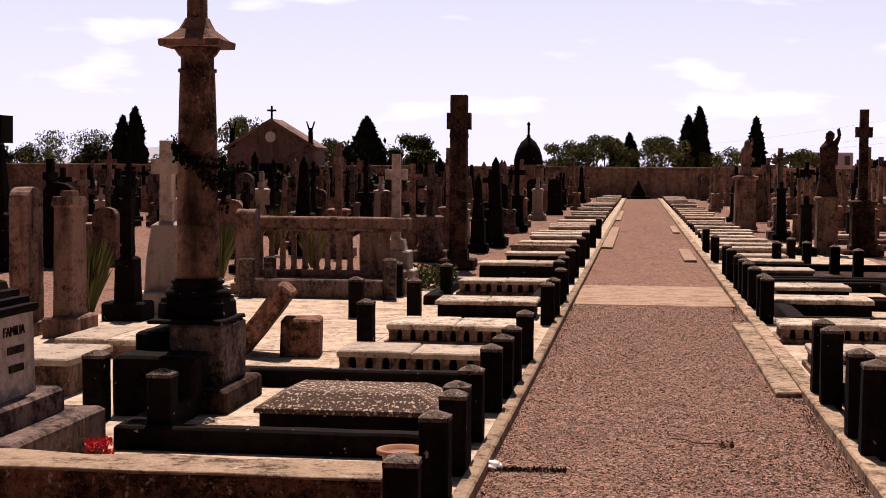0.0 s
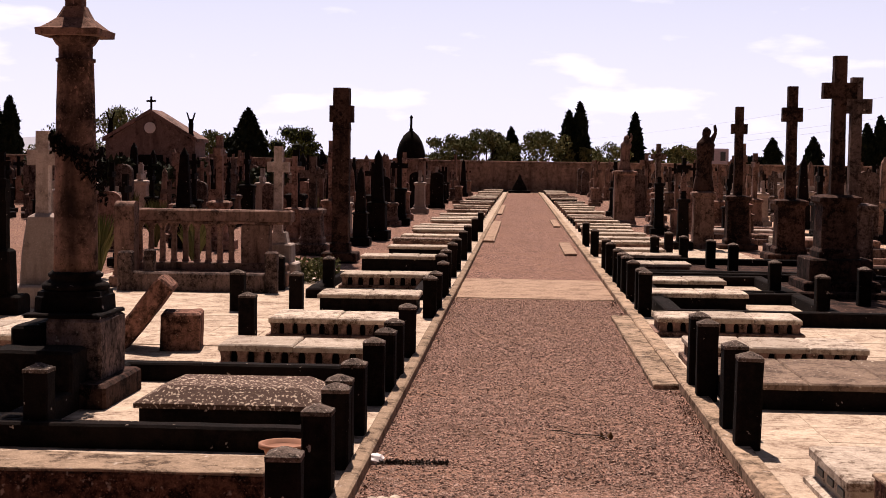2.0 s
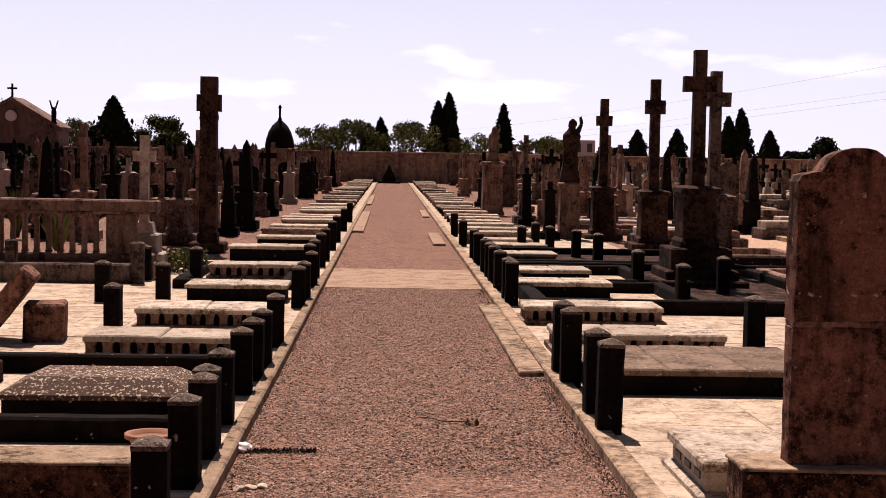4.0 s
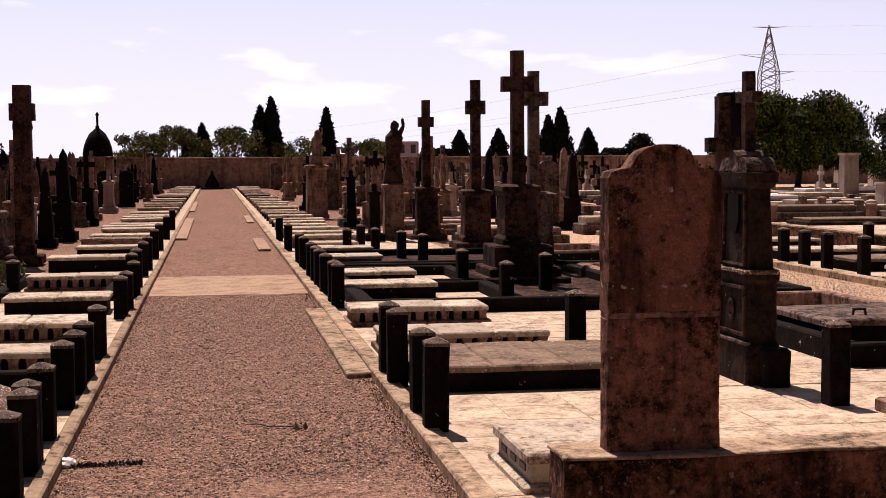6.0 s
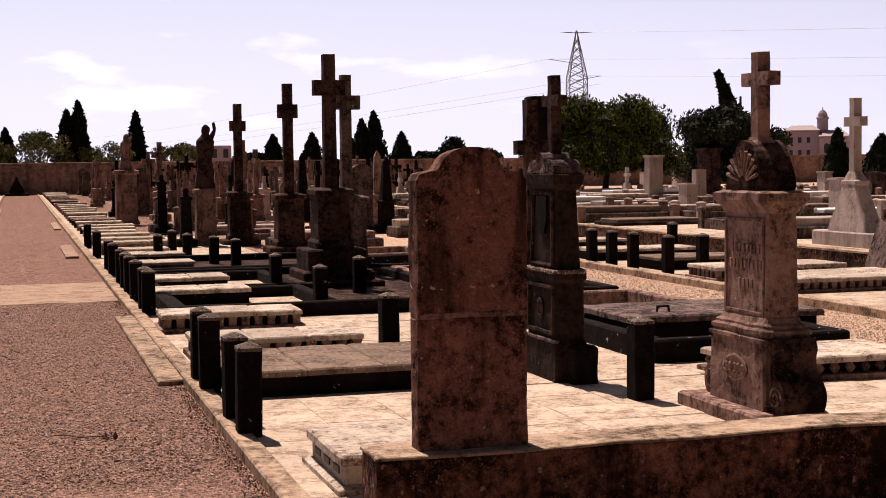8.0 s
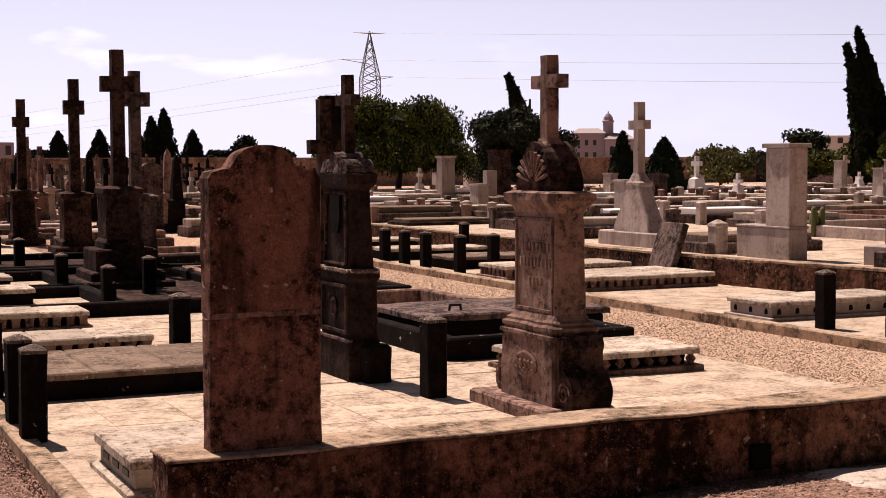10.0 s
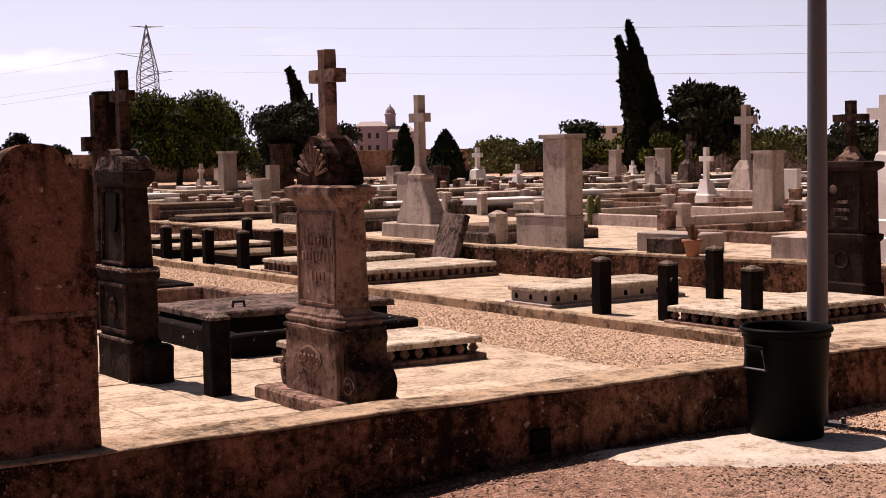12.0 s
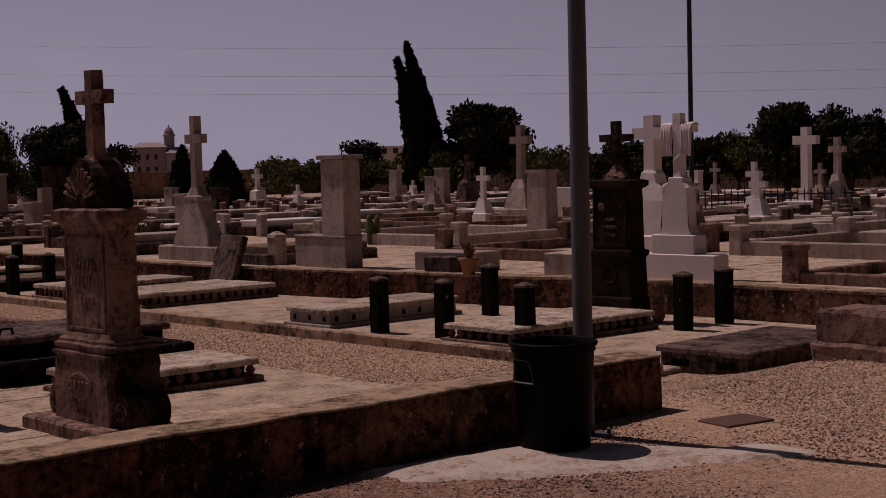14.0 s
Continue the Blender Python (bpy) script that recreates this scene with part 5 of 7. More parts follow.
def white_monument():
    t = thing("white_cross_monument", "white painted stone cross draped with a carved cloth", "gravestone", 12.57, 9.55, 0.38)
    for nm, a in (("base", (-0.12, 0.14, -0.54, 0.46, 0.0, 0.286)), ("middle_step", (-0.11, 0.12, -0.264, 0.327, 0.288, 0.5))):
        bm = B()
        box(bm, *a, 0.01)
        part(nm, bm, WHITE, t)
    bm = B()
    ol = [(-0.2, 0.502), (-0.19, 0.54), (-0.155, 0.6), (-0.15, 1.0), (-0.165, 1.03), (-0.15, 1.05), (-0.105, 1.075), (-0.1, 1.13), (0.1, 1.13), (0.105, 1.075), (0.18, 1.05), (0.195, 1.03), (0.18, 1.0), (0.185, 0.6), (0.22, 0.54), (0.23, 0.502)]
    extrude_x(bm, ol, -0.08, 0.08)
    bmesh.ops.triangulate(bm, faces=[f for f in bm.faces if len(f.verts) > 4])
    bmesh.ops.bevel(bm, geom=[e for e in bm.edges if e.calc_face_angle(0) > 1.2], offset=0.008, segments=1, affect="EDGES")
    part("dado", bm, WHITE, t)
    bm = B()
    for s in (-1, 1):
        box(bm, -0.085, 0.085, s * 0.17 - 0.03 + 0.015, s * 0.17 + 0.03 + 0.015, 1.002, 1.03, 0.005)
    part("shoulder_moulding", bm, WHITE, t)
    bm = B()
    cross_bm(bm, 1.12, 1.83, 0.105, 0.1, 1.62, 0.085, 0.44, along="y", taper=0.95)
    wear(bm, 0.1, 0.004, 12)
    part("cross", bm, WHITE, t)
    bm = B()
    for s in (-1, 1):
        bm = B()
        rows = []
        for j in range(7):
            z = (1.36, 1.45, 1.55, 1.64, 1.71, 1.73, 1.7)[j]
            off = (-0.068, -0.07, -0.07, -0.068, -0.045, 0.0, 0.05)[j]
            rows.append([bm.verts.new((off + 0.014 * math.cos(i * 2.1), s * (0.06 + 0.17 * i / 12 * (0.82 + 0.03 * j)), z + (0.02 * (i % 3) if j == 0 else 0))) for i in range(13)])
        for r0, r1 in zip(rows, rows[1:]):
            for i in range(12):
                bm.faces.new((r0[i], r0[i + 1], r1[i + 1], r1[i]))
        bmesh.ops.recalc_face_normals(bm, faces=bm.faces)
        bmesh.ops.solidify(bm, geom=bm.faces[:], thickness=0.012)
        part("carved_cloth", bm, WHITE, t, "carved white cloth over the arm", smooth=True)
    bm = B()
    vine = []
    for i in range(33):
        a = i * 0.275
        vine.append(Vector((0.062 * math.cos(a), 0.062 * math.sin(a), 1.16 + i * 0.015)))
    ribbon(bm, vine, 0.013, 6)
    part("carved_vine", bm, WHITE, t, smooth=True)


white_monument()
cross_monument(13.86, 10.98, [(0.36, 0.8, 0.4)], [(0.4, 0.3, 0.66), (0.82, 0.28, 0.6), (0.95, 0.25, 0.46), (1.04, 0.22, 0.3), (1.16, 0.2, 0.24), (1.2, 0.17, 0.17)], (1.16, 1.87, 0.165, 0.15, 1.58, 0.14, 0.52), WHITE, "white stone cross on a curved tapered base", z=0.39, along="y")
cross_monument(24.6, 23.8, [(0.8, 1.2, 0.3)], [(0.3, 0.5, 0.8), (0.8, 0.34, 0.5), (1.0, 0.22, 0.26)], (0.95, 2.3, 0.18, 0.16, 1.85, 0.18, 0.6), PALE, "pale stone cross with carved flowers", z=0.39, along="y")


def white_panel():
    bm = B()
    box(bm, -0.08, 0.08, -0.6, 0.6, 0, 0.78, 0.01)
    ob = mesh_thing("headstone", bm, WHITE, "plain white marble headstone panel", "gravestone")
    ob.matrix_basis = pose(25.2, 23.3, 0.39)


white_panel()


def stone_block():
    bm = B()
    box(bm, -0.1, 0.5, -0.45, 0.35, 0, 0.28, 0.03)
    box(bm, -0.06, 0.5, -0.42, 0.33, 0.285, 0.52, 0.03)
    wear(bm, 0.12, 0.02, 4)
    ob = mesh_thing("masonry_pier", bm, LIMESTONE, "rough stone masonry pier end", "wall", kind="structure")
    ob.matrix_basis = pose(9.5, 5.5, 0)


stone_block()


# ---- yard things ----
def bin_():
    t = thing("rubbish_bin", "tall black plastic rubbish bin standing open", "bin", 5.55, 4.89, 0.16, 20)
    bm = B()
    n = 32
    prof = [(0.178, 0), (0.187, 0.01), (0.217, 0.52), (0.225, 0.525), (0.225, 0.535), (0.221, 0.548), (0.235, 0.553), (0.237, 0.567), (0.23, 0.579), (0.223, 0.572), (0.213, 0.52), (0.178, 0.03)]
    lathe(bm, prof, n)
    part("body", bm, BLACKPLASTIC, t, smooth=True)
    for a in (159, 339):
        c, s = math.cos(radians(a)), math.sin(radians(a))
        at = lambda u, z, r: Vector((r * c - u * s, r * s + u * c, z))
        bm = B()
        box(bm, -0.012, 0.012, -0.065, 0.065, -0.016, 0.016, 0.004)
        bracket = part("handle_bracket", bm, BLACKPLASTIC, t)
        bracket.matrix_basis = pose(0.218 * c, 0.218 * s, 0.478, 0, 0, a)
        bm = B()
        ribbon(bm, [at(-0.055, 0.478, 0.232), at(-0.075, 0.375, 0.226), at(0.075, 0.375, 0.226), at(0.055, 0.478, 0.232)], 0.007, 6)
        part("handle", bm, STEEL, t, "grey metal handle")


bin_()


def lamp_post():
    t = thing("lamp_post", "grey galvanised steel lamp post on a base plate", "lamp post", 5.93, 5.02, 0.15)
    bm = B()
    lathe(bm, [(0.056, 0.0), (0.056, 0.3), (0.05, 2.2), (0.04, 4.6), (0.03, 4.62)], 20)
    part("pole", bm, STEEL, t, smooth=True)
    bm = B()
    box(bm, -0.13, 0.13, -0.13, 0.13, -0.01, 0.015, 0.003)
    part("base_plate", bm, STEEL, t)
    for i in range(4):
        bm = B()
        lathe(bm, [(0.014, 0.015), (0.014, 0.045), (0.006, 0.05)], 6, 0.095 * (1 if i % 2 else -1), 0.095 * (1 if i < 2 else -1))
        part("bolt", bm, STEEL, t)
    bm = B()
    tube(bm, (0, 0, 4.55), (0.5, 0.2, 4.75), 0.03)
    part("arm", bm, STEEL, t)


lamp_post()


def thin_pole():
    bm = B()
    lathe(bm, [(0.07, 0), (0.07, 0.5), (0.05, 0.55), (0.045, 7.0), (0.02, 7.02)], 10)
    ob = mesh_thing("flag_pole", bm, DARKSTEEL, "slim dark steel pole", "pole")
    ob.matrix_basis = pose(22.22, 16.85, 0.39)


thin_pole()


def concrete_pad():
    """A pale footing spread along the foot of the wall, then out into the yard."""
    rows = [(4.3, 4.95, 5.22), (4.55, 4.74, 5.22), (5.0, 4.36, 5.22), (5.25, 4.2, 5.2), (5.5, 4.02, 5.15), (5.75, 3.9, 4.95), (6.0, 3.85, 4.3), (6.25, 3.72, 4.2), (6.5, 3.7, 3.95)]
    bm = B()
    up = []
    for x, a, b in rows:
        col = []
        for k in range(7):
            y = a + (b - a) * k / 6 + 0.04 * noise.noise(Vector((x * 4, k * 2.0, 1)))
            xx = x + 0.05 * noise.noise(Vector((k * 1.7, x * 3, 5)))
            col.append(bm.verts.new((xx, y, hump(xx, min(y, 5.4)) + (-0.02 if k in (0, 6) or x in (4.3, 6.5) else 0.016))))
        up.append(col)
    for c0, c1 in zip(up, up[1:]):
        for k in range(6):
            bm.faces.new((c0[k], c1[k], c1[k + 1], c0[k + 1]))
    for _ in range(2):
        bmesh.ops.subdivide_edges(bm, edges=bm.edges[:], cuts=1, use_grid_fill=True)
    for v in bm.verts:
        v.co.z += 0.012 * noise.noise(v.co * 5)
        v.co.x += 0.03 * noise.noise(v.co * 7 + Vector((9, 0, 0)))
        v.co.y += 0.03 * noise.noise(v.co * 7)
    mesh_thing("concrete_pad", bm, CONCRETE, "irregular pale concrete footing in the gravel", "pavement", kind="structure", smooth=True)


concrete_pad()


def manhole():
    bm = B()
    box(bm, -0.18, 0.18, -0.13, 0.13, 0, 0.02, 0.004)
    ob = mesh_thing("manhole_cover", bm, plain("rusty_iron", (0.12, 0.06, 0.05), 0.8, 0.3), "rusty iron manhole cover", "cover")
    ob.matrix_basis = pose(6.78, 4.62, hump(6.78, 4.62) - 0.004, 0, 0, -10)


manhole()


def pot(x, y, z, r, h, name, label, mat=None, lip=1.15):
    t = thing(name, label, "vase" if name == "vase" else "flower pot", x, y, z)
    bm = B()
    if name == "vase":
        prof = [(r * 0.55, 0), (r * 0.9, h * 0.25), (r, h * 0.45), (r * 0.7, h * 0.72), (r * 0.55, h * 0.8), (r * 0.85, h), (r * 0.75, h * 0.99), (r * 0.45, h * 0.8), (r * 0.3, h * 0.3)]
    else:
        prof = [(r * 0.65, 0), (r * 0.95, h * 0.8), (r * lip, h * 0.82), (r * lip, h), (r * 0.95, h), (r * 0.9, h * 0.85), (r * 0.5, h * 0.8)]
    lathe(bm, prof, 18)
    part("body", bm, mat or TERRACOTTA, t, smooth=True)
    return t


pot(11.42, 8.95, 0.045, 0.075, 0.2, "vase", "terracotta vase with a flared scalloped rim")
pot(-1.24, 7.5, 0.03, 0.12, 0.13, "flower_pot", "empty round terracotta flower pot")


# ---- plants ----
def leaf_cloud(verts, faces, rng, pts, size, flat=0.45):
    for p in pts:
        q = Euler((rng.uniform(0, 6.28), rng.uniform(0, 6.28), rng.uniform(0, 6.28))).to_matrix()
        s = size * rng.uniform(0.6, 1.4)
        k = len(verts)
        for c in ((-s, 0, 0), (0, -s * flat, s * 0.15), (s, 0, 0), (0, s * flat, s * 0.15)):
            verts.append(tuple(p + q @ Vector(c)))
        faces.append((k, k + 1, k + 2, k + 3))


def raw_part(name, verts, faces, mat, parent, label=""):
    me = bpy.data.meshes.new(name)
    me.from_pydata(verts, [], faces)
    me.materials.append(mat)
    ob = new(name, me)
    ob.parent = parent
    if label:
        ob["label"] = label
    return ob


def cypress(x, y, h, r, seed, spires=1, n=2600, bend=0.0, z=0.0, base=0.0):
    rng = random.Random(seed)
    t = thing("cypress_tree", "dark narrow pointed cypress tree", "tree", x, y, z, 0, "cypresses")
    bm = B()
    tube(bm, (0, 0, 0), (0, 0, h * 0.8), 0.04 * h * 0.6, 0.01 * h, 7)
    part("trunk", bm, BARK, t)
    vs, fs, pts = [], [], []
    for s in range(spires):
        hh = h * (1 - 0.1 * s)
        ox = 0 if spires == 1 else r * 0.22 * (1 - s * 2)
        oy = 0
        for i in range(n // spires):
            u = rng.random() ** 1.25
            prof = min(1, (u + 0.02) * 7) ** 0.5 * (1 - u) ** 0.72
            a = rng.uniform(0, 6.283)
            lump = 0.8 + 0.3 * noise.noise(Vector((math.cos(a) * 1.5 + s * 7, math.sin(a) * 1.5 + seed, u * 9)))
            rr = r * (0.78 if spires > 1 else 1) * prof * lump * (rng.random() ** 0.3) * (1.0 if rng.random() < 0.93 else rng.uniform(1.0, 1.3))
            b = bend * u * u * h
            pts.append(Vector((ox * (1 - u * 0.1) + rr * math.cos(a) + b, oy + rr * math.sin(a), base * h + u * hh * (1 - base))))
    leaf_cloud(vs, fs, rng, pts, max(0.08, 0.045 * h * (2600 / n) ** 0.4), 0.5)
    # a solid heart, so that no sky shows through the middle
    core = B()
    for s in range(spires):
        ox = 0 if spires == 1 else r * 0.22 * (1 - s * 2)
        hh = h * (1 - 0.1 * s)
        rings = []
        for u in (0.03, 0.12, 0.3, 0.5, 0.7, 0.85, 0.95):
            rr = r * (0.78 if spires > 1 else 1) * min(1, u * 7) ** 0.5 * (1 - u) ** 0.72 * 0.72
            rings.append([core.verts.new((ox * (1 - u * 0.1) + bend * u * u * h + rr * (0.85 + 0.3 * rng.random()) * math.cos(k * 0.785), rr * math.sin(k * 0.785), base * h + u * hh * (1 - base))) for k in range(8)])
        for r0, r1 in zip(rings, rings[1:]):
            for k in range(8):
                core.faces.new((r0[k], r0[(k + 1) % 8], r1[(k + 1) % 8], r1[k]))
        core.faces.new(rings[-1])
    part("inner_foliage", core, CYPRESS, t)
    raw_part("crown", vs, fs, CYPRESS, t)
    return t


def tree(x, y, h, w, seed, mat, label, trunk=0.3, n=4200, leaf=0.12, clumps=26, depth=None, flat_top=False, z=0.0):
    rng = random.Random(seed)
    t = thing("tree", label, "tree", x, y, z, 0, "broad trees")
    bm = B()
    th = h * trunk
    tube(bm, (0, 0, 0), (0.05 * h, 0, th), 0.035 * h, 0.025 * h, 9)
    cl = []
    d = depth or w
    for i in range(clumps):
        a, rr = rng.uniform(0, 6.283), rng.random() ** 0.5
        zz = rng.uniform(0.0, 1.0)
        sh = (1 - 0.25 * zz) if flat_top else (1 - abs(zz - 0.4) ** 1.5 * 1.2)
        c = Vector((math.cos(a) * rr * w / 2 * sh, math.sin(a) * rr * d / 2 * sh, th + (h - th) * (0.1 + 0.75 * zz)))
        cl.append((c, rng.uniform(0.12, 0.2) * (w + h) / 2))
    for c, r in cl[:7]:
        tube(bm, (0.05 * h, 0, th * 0.9), c, 0.018 * h, 0.006 * h, 6)
    part("trunk", bm, BARK, t)
    vs, fs, pts = [], [], []
    for i in range(n):
        c, r = cl[rng.randrange(len(cl))]
        v = Vector((rng.gauss(0, 1), rng.gauss(0, 1), rng.gauss(0, 1))).normalized() * r * rng.random() ** 0.4
        v.z *= 0.7
        pts.append(c + v)
    leaf_cloud(vs, fs, rng, pts, leaf, 0.5)
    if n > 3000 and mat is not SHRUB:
        # added solid dark spheres block light and paint the crown's inner shade
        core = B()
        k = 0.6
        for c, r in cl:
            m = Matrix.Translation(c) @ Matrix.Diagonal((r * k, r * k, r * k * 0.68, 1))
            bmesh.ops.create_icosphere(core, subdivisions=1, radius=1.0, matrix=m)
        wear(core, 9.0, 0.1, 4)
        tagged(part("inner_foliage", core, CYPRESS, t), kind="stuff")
    raw_part("crown", vs, fs, mat, t)
    return t


# north side, beyond the boundary wall
for x, y, h, r, s, sp in ((4.0, 108, 6.6, 1.35, 1, 2), (8.7, 110, 5.9, 0.95, 2, 1), (-1.2, 109, 4.7, 1.45, 3, 2), (-38.8, 105, 6.4, 1.6, 4, 2), (-21.2, 110, 5.9, 1.9, 14, 1), (-12.9, 92, 2.6, 0.5, 12, 1), (18.0, 103.3, 4.0, 1.2, 5, 1), (20.8, 102.8, 4.1, 1.2, 6, 1), (24.8, 101.9, 5.6, 1.5, 7, 2), (27.2, 101.3, 4.1, 1.2, 8, 1), (45.4, 83.6, 7.4, 1.3, 10, 1)):
    cypress(x, y, h, r * (1.55 if s != 10 else 1.15), s, sp, 4200, -0.22 if s == 10 else 0.0)
for x, y, h, w, s, m in ((-22.3, 111, 4.2, 2.6, 20, CYPRESS), (-17.6, 111, 4.9, 4.4, 22, PINE), (-25.0, 114, 4.7, 4.5, 23, SHRUB), (-31.0, 112, 6.6, 6.2, 24, SHRUB), (-5.2, 106, 4.4, 5.0, 25, SHRUB), (-2.8, 107, 4.9, 4.5, 26, SHRUB), (1.4, 106, 4.7, 5.2, 27, SHRUB), (6.3, 107, 4.2, 4.0, 28, SHRUB), (-46, 112, 4.9, 10.0, 29, SHRUB), (-43.5, 112, 4.2, 5.0, 33, OLIVE), (-51, 112, 3.8, 6.0, 30, OLIVE), (-36, 112, 4.7, 6.2, 31, SHRUB), (11.5, 108, 3.7, 4.2, 32, SHRUB), (16.8, 104, 2.9, 2.4, 34, CYPRESS), (29.2, 101, 3.1, 2.6, 35, CYPRESS), (31.2, 100.5, 4.0, 2.6, 36, CYPRESS), (33.3, 100, 3.0, 2.8, 37, OLIVE), (36.5, 99.5, 2.8, 4.0, 38, CYPRESS)):
    tree(x, y, h, w, s, m, "leafy tree behind the boundary wall", 0.12, 6000, 0.11, 34)
tree(21.6, 50.5, 4.1, 5.6, 51, PINE, "broad flat-topped pine with dense green crown", 0.36, 40000, 0.07, 90, 4.5, True)
tree(27.6, 52, 4.0, 4.4, 52, OLIVE, "grey-green olive tree behind the graves", 0.22, 26000, 0.075, 60)
cypress(56.5, 63.0, 9.1, 1.9, 61, 2, 11000, -0.19)
tree(58.6, 60.5, 5.7, 5.4, 62, OLIVE, "large dark loquat tree with big leaves", 0.2, 12000, 0.2, 44)
tree(53.6, 58, 2.6, 3.4, 63, PINE, "low green leafy shrub tree", 0.2, 2200, 0.15, 20)
for x, y, h, r, s in ((25.9, 41, 2.65, 1.0, 71), (28.65, 42.6, 2.5, 1.5, 72)):
    cypress(x, y, h, r, s, 1, 2600)
rng = random.Random(99)
for i in range(14):
    u = 0.16 + 0.84 * i / 13
    tree(48 + 34 * u, 84 - 62 * u + rng.uniform(-3, 3), rng.uniform(2.6, 3.9), rng.uniform(5, 8), 100 + i, (SHRUB, OLIVE, PINE, OLIVE)[i % 4], "leafy tree beyond the cemetery wall", 0.2, 5000, 0.13, 26)


# ---- crowd of older graves ----
rng = random.Random(7)


def template_set():
    out = []
    for i, (mat, lab) in enumerate(((GREYSTONE, "grey weathered stone cross on a pedestal"), (LIMESTONE, "stained limestone cross on a pedestal"), (DARKSTONE, "dark weathered stone cross on a pedestal"), (PALE, "pale stone cross on a pedestal"))):
        for along in ("x", "y"):
            h = (1.7, 2.1, 1.9, 1.5)[i]
            out.append(cross_monument(0.1, -40 - i, [(0.6, 0.6, 0.18)], ped(0.18, 0.36, 0.36, 0.8 + 0.1 * i), (0.78 + 0.1 * i, h, 0.13, 0.12, h - 0.38, 0.14, 0.46), mat, lab, along=along, group="crowd of older graves"))
    for i, (mat, lab) in enumerate(((LIMESTONE, "old round-topped stained stone headstone"), (DARKSTONE, "dark weathered round-topped headstone"), (GREYSTONE, "grey weathered round-topped headstone"))):
        ob = round_top_stone(0.1, -44 - i, 0.5, 0.2, 1.15 + 0.2 * i, mat, lab, 90)
        ob["group"] = "crowd of older graves"
        out.append(ob)
    for i, (mat, lab) in enumerate(((LIMESTONE, "stained pale stone obelisk"), (DARKSTONE, "dark weathered stone obelisk"))):
        ob = thing("obelisk", lab, "gravestone", 0.1, -48 - i, 0.03, 0, "crowd of older graves")
        bm = B()
        loft(bm, [(0, 0.55, 0.55), (0.2, 0.55, 0.55), (0.22, 0.38, 0.38), (0.8, 0.36, 0.36), (0.84, 0.44, 0.44), (0.88, 0.34, 0.34)], cham=0.02)
        part("pedestal", bm, mat, ob)
        bm = B()
        loft(bm, [(0.875, 0.3, 0.3), (1.9, 0.16, 0.16), (2.05, 0.02, 0.02)], cham=0.02)
        part("shaft", bm, mat, ob)
        out.append(ob)
    return out


TEMPL = template_set()
spots = []
for i in range(460):
    for _ in range(30):
        x, y = rng.uniform(-30, -2.75), rng.uniform(20.5, 95)
        if x < -y * 0.36 - 3 or (x > -3.2 and y < 29) or (x > -6 and y < 25) or (-6 < x < -3.2 and y < 22):
            continue
        if all((x - a) ** 2 + (y - b) ** 2 > 0.42 for a, b in spots):
            spots.append((x, y))
            break
for i in range(230):
    for _ in range(30):
        x, y = rng.uniform(3.2, 28), rng.uniform(30, 95)
        if x > 3.2 + (y - 20) * 0.42 or (x < 4.4 and y < 36):
            continue
        if all((x - a) ** 2 + (y - b) ** 2 > 0.42 for a, b in spots):
            spots.append((x, y))
            break
far_crowd = {}
for x, y in spots:
    tm = rng.choice(TEMPL)
    m = pose(x, y, 0.02, 0, 0, rng.uniform(-4, 4) + tm.matrix_basis.to_euler().z * 57.3) @ Matrix.Scale(rng.uniform(0.72, 1.12), 4)
    if y < 48:
        copy_thing(tm, m)
        continue
    # those far off are too many and too small to tell apart
    for o in tm.children:
        verts, faces = far_crowd.setdefault(o.data.materials[0], ([], []))
        k = len(verts)
        verts.extend(tuple(m @ v.co) for v in o.data.vertices)
        faces.extend(tuple(k + i for i in p.vertices) for p in o.data.polygons)
for mat, (verts, faces) in far_crowd.items():
    me = bpy.data.meshes.new("far_gravestones")
    me.from_pydata(verts, [], faces)
    me.materials.append(mat)
    tagged(new("far_gravestones", me), "crowded old gravestones and crosses far off", "gravestones", kind="stuff")
for ob in TEMPL:
    for o in (*ob.children_recursive, ob):
        bpy.data.objects.remove(o)

# ---- flat graves on the terrace and beyond ----
def flat_grave(x, y, w, d, h, mat, z, label):
    t = thing("flat_grave", label, "grave", x, y, z, rng.uniform(-1, 1), "newer flat graves")
    bm = B()
    box(bm, -w / 2, w / 2, -d / 2, d / 2, 0, h * 0.6, 0.02)
    # kerb stone darker than most lids, to paint the shade on its sides
    part("kerb", bm, BROWNSTONE if rng.random() < 0.6 else GREYSTONE, t)
    bm = B()
    box(bm, -w / 2 + 0.1, w / 2 - 0.12, -d / 2 + 0.1, d / 2 - 0.1, h * 0.6, h, 0.015)
    part("lid", bm, mat, t)
    if rng.random() < 0.28:
        ph, pm = rng.uniform(0.3, 0.5), rng.choice((PALE, LIMESTONE, GREYSTONE, PALE))
        bm = B()
        loft(bm, [(0, 0.17, 0.17), (ph - 0.06, 0.165, 0.165), (ph - 0.05, 0.185, 0.185), (ph - 0.03, 0.185, 0.185), (ph, 0.04, 0.04)], cham=0.01)
        first = part("corner_post", bm, pm, t)
        for i in range(4):
            p = first if i == 0 else new("corner_post", first.data)
            p.parent = t
            p.matrix_basis = pose((w / 2 + 0.1) * (1 if i % 2 else -1), (d / 2 + 0.1) * (1 if i < 2 else -1), 0)
    return t


